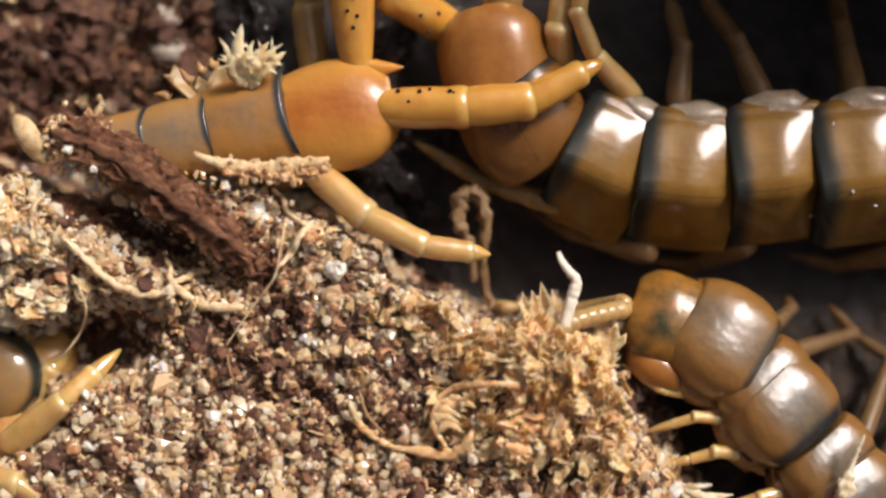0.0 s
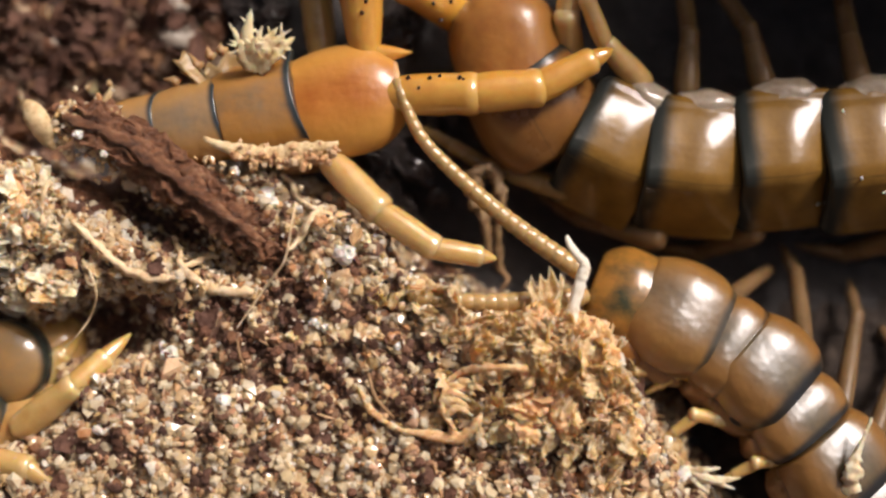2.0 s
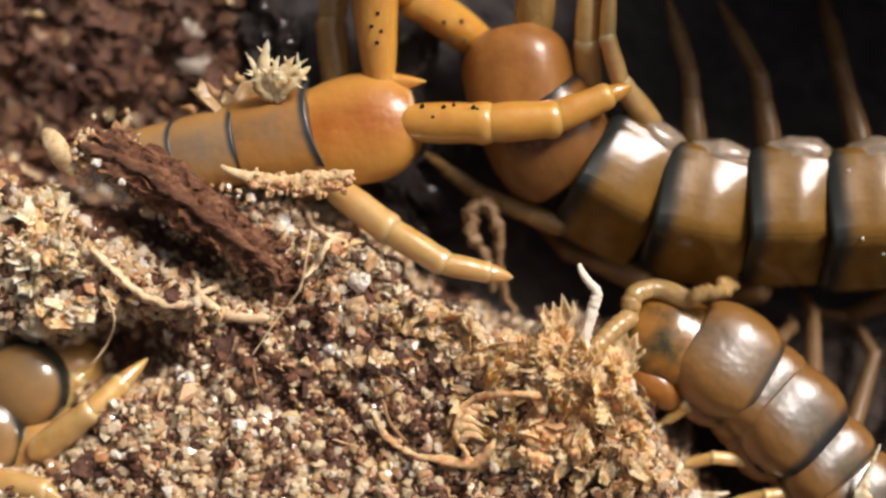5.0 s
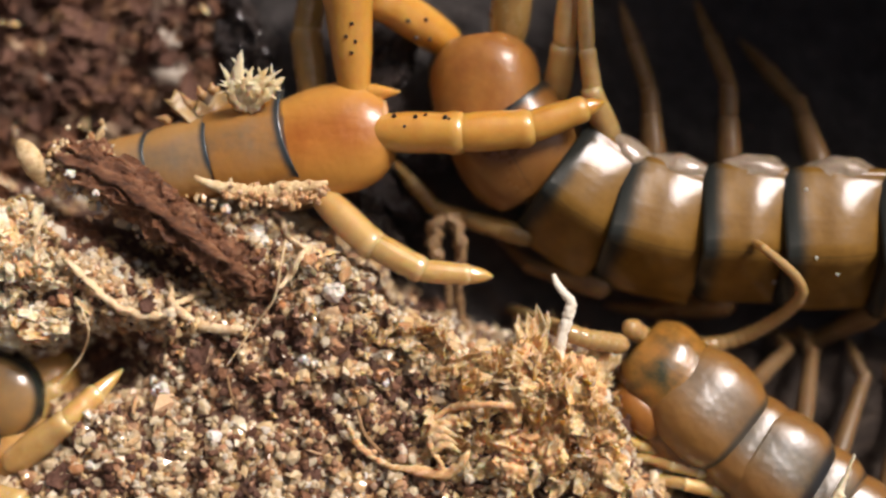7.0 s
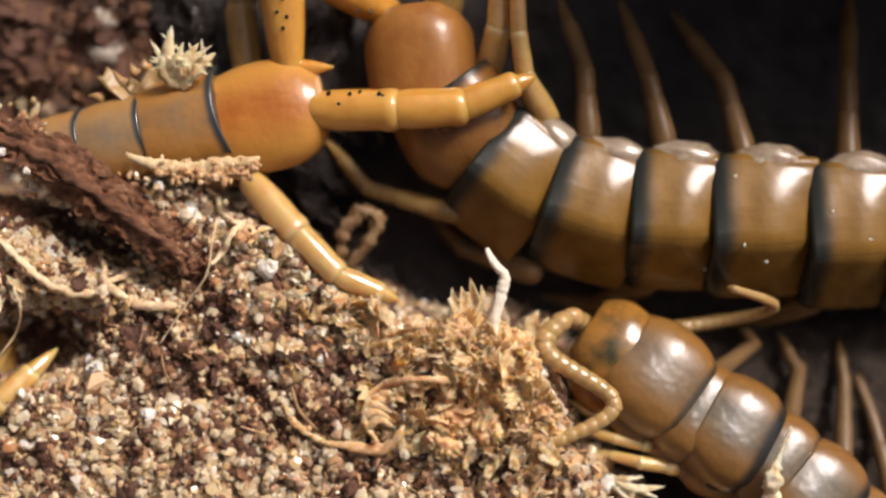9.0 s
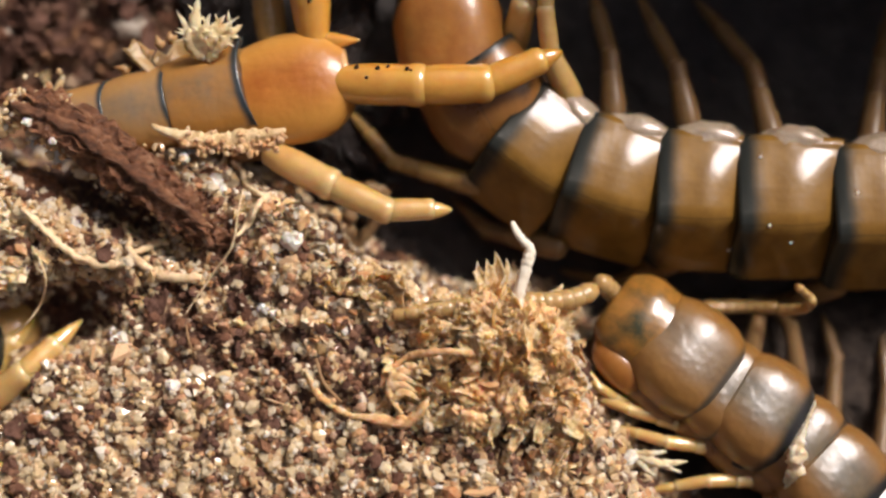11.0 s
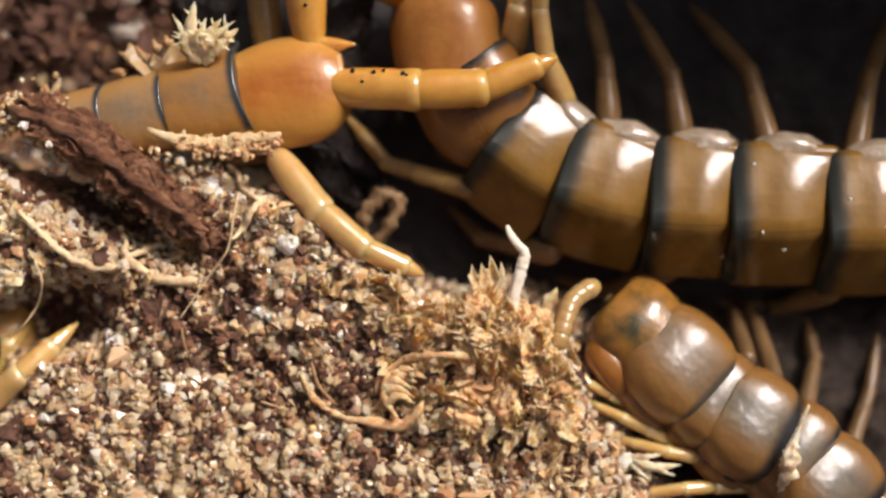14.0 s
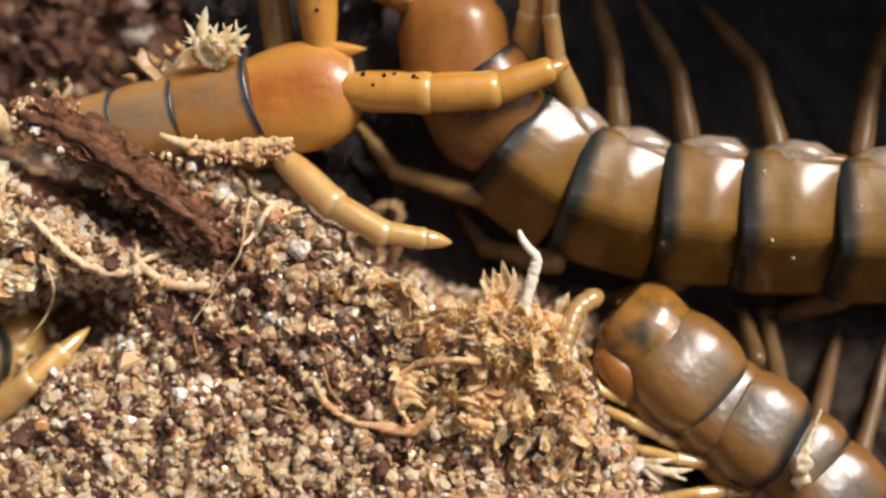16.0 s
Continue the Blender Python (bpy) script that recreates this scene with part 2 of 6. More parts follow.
wet_strip = surface("wet_strip", [(0.3, (0.012, 0.008, 0.007)), (0.6, (0.035, 0.024, 0.02)), (0.8, (0.075, 0.05, 0.04))], 700.0, 0.34, 1.0, 0.0005, fine=3.0, spec=0.4, coat=0.5)
damp_soil = surface("damp_soil", [(0.3, (0.025, 0.019, 0.016)), (0.55, (0.055, 0.041, 0.032)), (0.8, (0.11, 0.08, 0.06))], 700.0, 0.6, 1.0, 0.0004, fine=3.0, spec=0.2)
blocker_board = surface("blocker_board", [(0.3, (0.035, 0.024, 0.018)), (0.7, (0.09, 0.06, 0.042))], 40.0, 0.7, 0.5, 0.0005, (1, 1, 8))
shaving = surface("shaving", [(0.32, (0.12, 0.04, 0.017)), (0.345, (0.62, 0.33, 0.14)), (0.5, (0.80, 0.48, 0.235)), (0.68, (0.88, 0.66, 0.43))], 2200.0, 0.65, 0.7, 0.0001, (1, 1.3, 1), sss=0.6, fine=2.0)
straw_pale = surface("straw_pale", [(0.3, (0.20, 0.10, 0.05)), (0.38, (0.48, 0.31, 0.14)), (0.55, (0.70, 0.53, 0.29)), (0.8, (0.84, 0.72, 0.50))], 1200.0, 0.6, 0.8, 0.0001, sss=0.15)
stick_white = surface("stick_white", [(0.27, (0.3, 0.2, 0.12)), (0.31, (0.74, 0.65, 0.49)), (0.5, (0.86, 0.79, 0.64)), (0.8, (0.90, 0.85, 0.72))], 1600.0, 0.6, 0.6, 0.0001)
fibre_tan = surface("fibre_tan", [(0.3, (0.55, 0.36, 0.18)), (0.55, (0.78, 0.60, 0.37)), (0.8, (0.88, 0.77, 0.56))], 1500.0, 0.65, 0.7, 0.00008, sss=0.2)
husk_cream = surface("husk_cream", [(0.3, (0.46, 0.26, 0.11)), (0.42, (0.78, 0.60, 0.36)), (0.6, (0.88, 0.77, 0.56)), (0.8, (0.92, 0.86, 0.72))], 1300.0, 0.6, 0.8, 0.0001, sss=0.35)
fibre_dark = surface("fibre_dark", [(0.3, (0.16, 0.08, 0.035)), (0.7, (0.40, 0.24, 0.11))], 1500.0, 0.6, 0.6, 0.00008)
# pale tan strand toned down midway, the hollow's shade put into its colour
strand_shaded = surface("strand_shaded", [(0.3, (0.15, 0.085, 0.04)), (0.7, (0.38, 0.25, 0.125))], 1500.0, 0.4, 0.6, 0.00008, sss=0.3)
tuft_pale = surface("tuft_pale", [(0.3, (0.62, 0.38, 0.15)), (0.5, (0.86, 0.68, 0.40)), (0.8, (0.92, 0.84, 0.64))], 900.0, 0.5, 0.7, 0.0001, sss=0.4)
pebble_grey = surface("pebble_grey", [(0.3, (0.22, 0.17, 0.13)), (0.7, (0.50, 0.44, 0.36))], 500.0, 0.4, 0.6, 0.0001)
flake_tan = surface("flake_tan", [(0.3, (0.46, 0.27, 0.11)), (0.6, (0.70, 0.48, 0.24))], 1800.0, 0.6, 0.8, 0.00008, sss=0.25, island=[(0.0, (0.72, 0.48, 0.26)), (0.3, (0.56, 0.29, 0.13)), (0.55, (0.78, 0.61, 0.42)), (0.8, (0.40, 0.17, 0.08)), (1.0, (0.70, 0.43, 0.21))])
quartz = surface("quartz", [(0.3, (0.60, 0.55, 0.46)), (0.7, (0.82, 0.80, 0.74))], 900.0, 0.18, 0.5, 0.00008, sss=0.4, coat=0.3)
shed_skin = surface("shed_skin", [(0.3, (0.30, 0.165, 0.07)), (0.7, (0.46, 0.29, 0.13))], 800.0, 0.35, 0.4, 0.00008, sss=0.5)


# ---- mesh helpers ----
def part(name, mesh, material, parent=None, label=""):
    ob = new(name, mesh)
    if material and not mesh.materials:
        mesh.materials.append(material)
    if parent:
        ob.parent = parent
    if label:
        tagged(ob, label)
    return ob


def mesh_of(name, verts, faces, smooth=True, **values):
    me = bpy.data.meshes.new(name)
    me.from_pydata([tuple(v) for v in verts], [], faces)
    for key, data in values.items():
        me.attributes.new(key, "FLOAT", "POINT").data.foreach_set("value", data)
    me.polygons.foreach_set("use_smooth", [smooth] * len(me.polygons))
    me.update()
    return me


def loft(name, loops, along=None, across=None, smooth=True):
    """A closed skin over rings of equal count, capped at both ends."""
    n, verts, faces = len(loops[0]), [], []
    for loop in loops:
        verts += loop
    for i in range(len(loops) - 1):
        for j in range(n):
            k = (j + 1) % n
            faces.append((i * n + j, i * n + k, (i + 1) * n + k, (i + 1) * n + j))
    faces.append(tuple(range(n - 1, -1, -1)))
    faces.append(tuple((len(loops) - 1) * n + j for j in range(n)))
    values = {}
    if along:
        values["along"] = [a for a in along for _ in range(n)]
    if across:
        values["across"] = list(across) * len(loops)
    return mesh_of(name, verts, faces, smooth, **values)


def plate_mesh(name, length, width, top, under, crease=0.12, taper_front=0.10, taper_rear=0.0, dome=0.22, lift=0.05, rear_round=0.10, rows=16, count=64, power=2.1, bead=0.0, nose=0.0):
    """One ring of a centipede's trunk; x runs from its rear edge forwards. A slight roof along the middle, a lifted rear edge and a falling front."""
    loops, along = [], []
    steps = [0, 0.012, 0.04] + [0.04 + 0.92 * (i + 1) / rows for i in range(rows)] + [0.985, 1.0]
    for s in steps:
        w = 1 - taper_front * s ** 3 - taper_rear * (1 - s) ** 2
        if s < 0.16:
            w *= 1 - rear_round * (1 - s / 0.16) ** 2.2
        if s > 0.55:
            w *= math.sqrt(1 - nose * ((s - 0.55) / 0.45) ** 2)
        h = 1 - dome * max(0.0, (s - 0.45) / 0.55) ** 1.8 + lift * max(0.0, 1 - s / 0.3)
        edge = 1.0
        if s < 0.012:
            edge = 0.90
        elif s > 0.99:
            edge = 0.86
        loop = []
        for j in range(count):
            a = 2 * math.pi * j / count
            c, sn = math.cos(a), math.sin(a)
            y = math.copysign(abs(c) ** (2 / 2.6), c)
            if sn >= 0:
                z = (1 - abs(y) ** power) ** (1 / 1.9) * top * (1 - crease * abs(y)) * h
                z += bead * (math.exp(-((abs(y) - 0.95) / 0.028) ** 2) - 0.8 * math.exp(-((abs(y) - 0.885) / 0.03) ** 2))
            else:
                z = -abs(sn) ** 0.8 * under
            loop.append(Vector((s * length, y * width / 2 * w * edge, z * edge)) * MM)
        loops.append(loop)
        along.append(s)
    across = []
    for j in range(count):
        c = math.cos(2 * math.pi * j / count)
        across.append(math.copysign(abs(c) ** (2 / 2.6), c))
    return loft(name, loops, along, across)


def ring_mesh(name, length, width, top, under, front=0.25, rear=0.15, fall=0.3, power=2.3, bow=0.0, wing=0.0, rows=26, count=72):
    """A swollen ring of a trunk; x runs forwards from the rear edge. It narrows towards both ends; 'bow' hollows the rear edge, 'wing' draws its corners out."""
    steps = [0.0, 0.006, 0.02] + [0.04 + 0.92 * i / rows for i in range(rows + 1)] + [0.985, 1.0]
    ys = []
    for j in range(count):
        c = math.cos(2 * math.pi * j / count)
        ys.append(math.copysign(abs(c) ** (2 / 2.5), c))
    loops = []
    for s in steps:
        f, r = max(0.0, (s - 0.45) / 0.55), max(0.0, (0.45 - s) / 0.45)
        w = (1 - front * f ** 2.2) * (1 - rear * r ** 2.6) + wing * max(0.0, 1 - s / 0.12) ** 1.5
        h = (1 - fall * f ** 2.0) * (1 - 0.7 * rear * r ** 2.4)
        if s < 0.005:
            w, h = w * 0.93, h * 0.86
        elif s > 0.99:
            w, h = w * 0.86, h * 0.8
        loop = []
        for j, y in enumerate(ys):
            up = math.sin(2 * math.pi * j / count)
            z = (1 - abs(y) ** power) ** 0.53 * top * h if up >= 0 else -abs(up) ** 0.8 * under
            loop.append(Vector((s * length + bow * (1 - y * y) * (1 - s) ** 2, y * width / 2 * w, z)) * MM)
        loops.append(loop)
    return loft(name, loops, steps, ys)


def shield_mesh(name, rx, ry, top, rim=0.5, rings=18, count=56):
    """A domed shield with a rounded outline; 'along' runs from its rim to the middle."""
    loops, along = [], []
    for i in range(rings + 3):
        k = (0.94, 1.0, 0.995)[i] if i < 3 else 1 - ((i - 2) / rings) ** 1.25 * 0.985
        z = (-rim, -rim * 0.5, 0.0)[i] if i < 3 else top * math.sqrt(max(0.0, 1 - k * k))
        loops.append([Vector((rx * k * math.cos(2 * math.pi * j / count), ry * k * math.sin(2 * math.pi * j / count), z)) * MM for j in range(count)])
        along.append(0.0 if i < 3 else 1 - k)
    return loft(name, loops, along, [0.9] * count)


def limb_mesh(name, length, r0, r1, swell=0.05, flare=0.075, count=18, tip=False):
    """A leg's joint along x: narrow root, slight swelling, a flared far collar."""
    prof = []
    for k in range(5):
        a = math.pi / 2 * (1 - k / 5)
        prof.append((-r0 * 0.8 * math.sin(a) / length, max(0.06, math.cos(a)) * 0.90))
    if tip:
        prof += [(0.0, 0.97), (0.15, 1.0), (0.35, 0.97), (0.52, 0.89), (0.66, 0.77), (0.78, 0.62), (0.87, 0.46), (0.94, 0.3), (0.985, 0.15), (1.0, 0.04)]
    else:
        prof += [(0.0, 0.90), (0.08, 0.96), (0.25, 1.0 + swell * 0.6), (0.45, 1.0 + swell), (0.65, 1.0 + swell * 0.8), (0.82, 1.0 + swell * 0.3), (0.92, 1.0 + flare), (1.0, 1.0 + flare * 0.6)]
        for k in range(1, 6):
            a = math.pi / 2 * k / 5
            prof.append((1 + r1 * 0.55 * math.sin(a) / length, max(0.06, math.cos(a)) * (1 + flare * 0.5)))
    loops, along = [], []
    for s, f in prof:
        r = (r0 + (r1 - r0) * min(1, max(0, s))) * f
        loops.append([Vector((s * length, r * math.cos(2 * math.pi * j / count), r * math.sin(2 * math.pi * j / count))) * MM for j in range(count)])
        along.append(min(1, max(0, s)))
    return loft(name, loops, along, [0.5] * count)


def blob_mesh(name, rx, ry, rz, rough=0.0, seed=0, rings=10, count=16, freq=1.2):
    loops = []
    for i in range(rings + 1):
        a = math.pi * (0.04 + 0.92 * i / rings)
        loop = []
        for j in range(count):
            b = 2 * math.pi * j / count
            p = Vector((-math.cos(a), math.sin(a) * math.cos(b), math.sin(a) * math.sin(b)))
            k = 1 + rough * noise.noise(p * freq + Vector((seed * 7.3, seed * 1.7, 0)))
            loop.append(Vector((p.x * rx * k, p.y * ry * k, p.z * rz * k)) * MM)
        loops.append(loop)
    return loft(name, loops, [i / rings for i in range(rings + 1)], [0.5] * count)


def tube_mesh(name, pts, radii, count=8, rough=0.0, flat=1.0, seed=0):
    """A tapered strand along points in metres; radii in millimetres."""
    loops, up = [], Vector((0, 0, 1))
    for i, p in enumerate(pts):
        d = (pts[min(i + 1, len(pts) - 1)] - pts[max(i - 1, 0)]).normalized()
        side = d.cross(up)
        side = side.normalized() if side.length > 0.05 else Vector((1, 0, 0))
        nrm = side.cross(d)
        t = i / max(1, len(pts) - 1) * (len(radii) - 1)
        k = min(int(t), len(radii) - 2)
        r = (radii[k] + (radii[k + 1] - radii[k]) * (t - k)) * MM
        loop = []
        for j in range(count):
            a = 2 * math.pi * j / count
            q = r * (1 + rough * noise.noise(Vector((i * 0.55 + seed * 3.1, math.cos(a) * 1.2, math.sin(a) * 1.2))))
            loop.append(p + side * (math.cos(a) * q) + nrm * (math.sin(a) * q * flat))
        loops.append(loop)
    return loft(name, loops, [i / max(1, len(pts) - 1) for i in range(len(pts))], [0.5] * count)


def curve_through(pts, steps):
    """Points along a smooth line through pts."""
    out = []
    for i in range(len(pts) - 1):
        a, b, c, d = pts[max(i - 1, 0)], pts[i], pts[i + 1], pts[min(i + 2, len(pts) - 1)]
        for s in range(steps):
            t = s / steps
            out.append(0.5 * ((2 * b) + (c - a) * t + (2 * a - 5 * b + 4 * c - d) * t * t + (3 * b - a - 3 * c + d) * t ** 3))
    out.append(pts[-1].copy())
    return out


def aim(a, b, roll=0.0):
    """The pose of a piece at a whose x runs towards b."""
    x = (b - a).normalized()
    y = Vector((0, 0, 1)).cross(x)
    y = y.normalized() if y.length > 1e-4 else Vector((0, 1, 0))
    z = x.cross(y)
    m = Matrix((x, y, z)).transposed().to_4x4()
    m.translation = a
    return m @ pose(0, 0, 0, roll, 0, 0)


# ---- ground ----
def wave(u, v, seed, size):
    """Smooth unevenness between -1 and 1."""
    rs = np.random.RandomState(seed)
    z = 0.0
    for _ in range(7):
        a, f, p = rs.uniform(0, 6.28), rs.uniform(0.6, 1.8) / size, rs.uniform(0, 6.28)
        z = z + np.sin((np.cos(a) * u + np.sin(a) * v) * f * 6.28 + p)
    return z / 4.0


def edge_distance(u, v, outline):
    """Distance to an outline, positive inside, for arrays."""
    d, inside = np.full(u.shape, 1e9), np.zeros(u.shape, bool)
    for (ax, ay), (bx, by) in zip(outline, outline[1:] + outline[:1]):
        t = np.clip(((u - ax) * (bx - ax) + (v - ay) * (by - ay)) / ((bx - ax) ** 2 + (by - ay) ** 2), 0, 1)
        d = np.minimum(d, np.hypot(u - ax - t * (bx - ax), v - ay - t * (by - ay)))
        inside ^= ((ay > v) != (by > v)) & (u < (bx - ax) * (v - ay) / (by - ay + 1e-9) + ax)
    return np.where(inside, d, -d)


def smooth(x):
    x = np.clip(x, 0, 1)
    return x * x * (3 - 2 * x)


MOUND = [(-700, 210), (-60, 270), (70, 330), (170, 345), (330, 340), (480, 345), (560, 385), (640, 425), (705, 480), (770, 530), (880, 575), (960, 560), (1060, 610), (1110, 680), (1150, 760), (1200, 850), (1290, 960), (1350, 1300), (-700, 1300)]
SOIL = [(-700, -500), (330, -500), (400, 0), (395, 120), (330, 190), (200, 240), (60, 300), (-700, 330)]


def husk_zone(u, v):
    """Where torn husk covers the sand, 0 to 1."""
    z = np.exp(-(((u - 985) / 105) ** 2 + ((v - 630) / 75) ** 2) ** 2)
    z = np.maximum(z, 0.75 * np.exp(-(((u - 930) / 110) ** 2 + ((v - 760) / 60) ** 2) ** 2))
    z = np.maximum(z, 0.85 * np.exp(-(((u - 1090) / 60) ** 2 + ((v - 790) / 70) ** 2) ** 2))
    z = np.maximum(z, 0.8 * np.exp(-(((u - 800) / 60) ** 2 + ((v - 735) / 60) ** 2) ** 2))
    return np.maximum(z, 0.8 * np.exp(-(((u - 25) / 60) ** 2 + ((v - 420) / 60) ** 2) ** 2))


def coir_zone(u, v):
    """Where dark coir lies open between the drifts of sand, 0 to 1."""
    z = np.zeros(np.shape(u))
    for a, b, c, d, turn in ((300, 585, 120, 26, 8), (420, 640, 120, 26, 12), (450, 700, 110, 24, 5), (560, 695, 60, 34, 30), (600, 765, 80, 24, 10), (500, 565, 80, 22, 20), (1000, 850, 90, 24, 0), (715, 740, 45, 30, 0), (720, 660, 80, 20, 15), (330, 800, 60, 16, 0), (180, 835, 60, 16, -10), (640, 590, 60, 16, 25), (800, 850, 70, 18, 0), (430, 480, 120, 24, 30), (110, 490, 70, 24, 10), (890, 720, 60, 14, 0)):
        x, y = u - a, v - b
        p = x * math.cos(radians(turn)) + y * math.sin(radians(turn)) + 14 * wave(u, v, 81, 60)
        q = y * math.cos(radians(turn)) - x * math.sin(radians(turn)) + 14 * wave(u, v, 82, 50)
        z = np.maximum(z, np.exp(-((p / c) ** 2 + (q / d) ** 2) ** 1.5))
    return z


def mound_height(u, v):
    d = edge_distance(u, v, MOUND) + 16 * wave(u, v, 3, 110)
    right = smooth((u - 900) / 250)
    z = -12.5 + 12.3 * smooth((d + 42 + 40 * right) / (72 + 60 * right))
    z = z + 0.45 * wave(u, v, 5, 170) + 0.56 * wave(u, v, 6, 62) + 0.38 * wave(u, v, 7, 34)
    z = z - 7.5 * np.exp(-(((u - 165) / 105) ** 2 + ((v - 610) / 64) ** 2) ** 2)
    z = z - 7.5 * np.exp(-(((u + 30) / 130) ** 2 + ((v - 690) / 125) ** 2) ** 2)
    run, off = (u - 265) * 0.867 + (v - 405) * 0.5, (v - 388) * 0.867 - (u - 235) * 0.5
    z = z - 5.0 * np.exp(-((run / 175) ** 4) - ((off - 8) / 40) ** 2)
    z = z - 1.2 * np.exp(-(((u - 300) / 120) ** 2 + ((v - 570) / 35) ** 2))
    z = z - 0.9 * np.exp(-(((u - 430) / 130) ** 2 + ((v - 690) / 40) ** 2))
    z = z + 0.9 * np.exp(-(((u - 900) / 150) ** 2 + ((v - 700) / 110) ** 2))
    return z


def floor_height(u, v):
    z = -11.5 - 4.5 * smooth((420 - u) / 250) * smooth((300 - v) / 150) + 3.4 * np.exp(-(((u - 620) / 130) ** 2 + ((v - 120) / 260) ** 2)) + 2.5 * smooth((v - 560) / 250)
    return z + 0.35 * wave(u, v, 11, 90) + 0.25 * wave(u, v, 12, 30)


def sheet_mesh(name, us, vs, height):
    U, V = np.meshgrid(np.array(us, float), np.array(vs, float))
    Z = height(U, V)
    k = 0.04 * MM * (1 - Z / 102.57)
    far = (np.abs(U) > 3500) | (np.abs(V) > 3500)
    k = np.where(far, 0.04 * MM, k)
    co = np.stack([(U - 784) * k, (441 - V) * k, np.where(far, -11.5, Z) * MM], -1).reshape(-1, 3)
    w, h = len(us), len(vs)
    faces = [(j * w + i, (j + 1) * w + i, (j + 1) * w + i + 1, j * w + i + 1) for j in range(h - 1) for i in range(w - 1)]
    return mesh_of(name, co.tolist(), faces)


OUT = [3600, 6000, 20000, 100000, 1000000]
us = [784 - o for o in reversed(OUT)] + list(range(-500, 2101, 13)) + [784 + o for o in OUT]
vs = [441 - o for o in reversed(OUT)] + list(range(-500, 1301, 13)) + [441 + o for o in OUT]
ground = part("ground", sheet_mesh("ground", us, vs, floor_height), wet_bark)
tagged(ground, "damp blackish bark floor with small glossy flecks", "ground", kind="structure")
mound_mesh = sheet_mesh("sand_mound", range(-500, 1400, 10), range(150, 1250, 10), mound_height)
U, V = np.meshgrid(np.arange(-500, 1400, 10.0), np.arange(150, 1250, 10.0))
# burrow and bark trough keep the dark bed: shade put into its colour
hollow_shade = np.exp(-(((U - 180) / 115) ** 2 + ((V - 605) / 68) ** 2) ** 2)
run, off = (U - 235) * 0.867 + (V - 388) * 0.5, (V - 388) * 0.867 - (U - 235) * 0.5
hollow_shade = np.maximum(hollow_shade, np.exp(-((run / 220) ** 4) - ((off - 8) / 60) ** 4))
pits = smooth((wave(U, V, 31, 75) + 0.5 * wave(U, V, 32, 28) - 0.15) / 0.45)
sandy = np.clip(1 - np.maximum(np.maximum(coir_zone(U, V), pits), hollow_shade), 0, 1) * smooth((edge_distance(U, V, MOUND) - 8) / 40)
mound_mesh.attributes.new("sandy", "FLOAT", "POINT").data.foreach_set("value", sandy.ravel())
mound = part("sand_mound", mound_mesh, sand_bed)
tagged(mound, "brown bed of sand and crumbled coir in a bank", "sand", kind="structure")


def patch_height(u, v):
    inside = smooth((edge_distance(u, v, [(1120, 540), (1850, 520), (1850, 1150), (1240, 1150), (1160, 760)]) + 20 * wave(u, v, 25, 70)) / 70)
    return floor_height(u, v) - 0.8 + 1.5 * inside + 0.25 * wave(u, v, 26, 25) * inside


patch = part("damp_soil", sheet_mesh("damp_soil", range(1080, 1900, 10), range(480, 1180, 10), patch_height), damp_soil)
tagged(patch, "damp brown soil under the small centipede", "soil", kind="structure")


def soil_height(u, v):
    return -15 + 4.0 * smooth((edge_distance(u, v, SOIL) + 20 * wave(u, v, 21, 90) + 40) / 90) + 0.7 * wave(u, v, 22, 130) + 0.5 * wave(u, v, 23, 50)


soil = part("soil_bank", sheet_mesh("soil_bank", range(-500, 460, 12), range(-450, 400, 12), soil_height), soil_clump)
tagged(soil, "dark brown crumbly soil lying behind the bark", "soil", kind="structure")

PHI = (1 + 5 ** 0.5) / 2
ICO = np.array([(-1, PHI, 0), (1, PHI, 0), (-1, -PHI, 0), (1, -PHI, 0), (0, -1, PHI), (0, 1, PHI), (0, -1, -PHI), (0, 1, -PHI), (PHI, 0, -1), (PHI, 0, 1), (-PHI, 0, -1), (-PHI, 0, 1)]) / 1.9
ICO_FACES = np.array([(0, 11, 5), (0, 5, 1), (0, 1, 7), (0, 7, 10), (0, 10, 11), (1, 5, 9), (5, 11, 4), (11, 10, 2), (10, 7, 6), (7, 1, 8), (3, 9, 4), (3, 4, 2), (3, 2, 6), (3, 6, 8), (3, 8, 9), (4, 9, 5), (2, 4, 11), (6, 2, 10), (8, 6, 7), (9, 8, 1)])


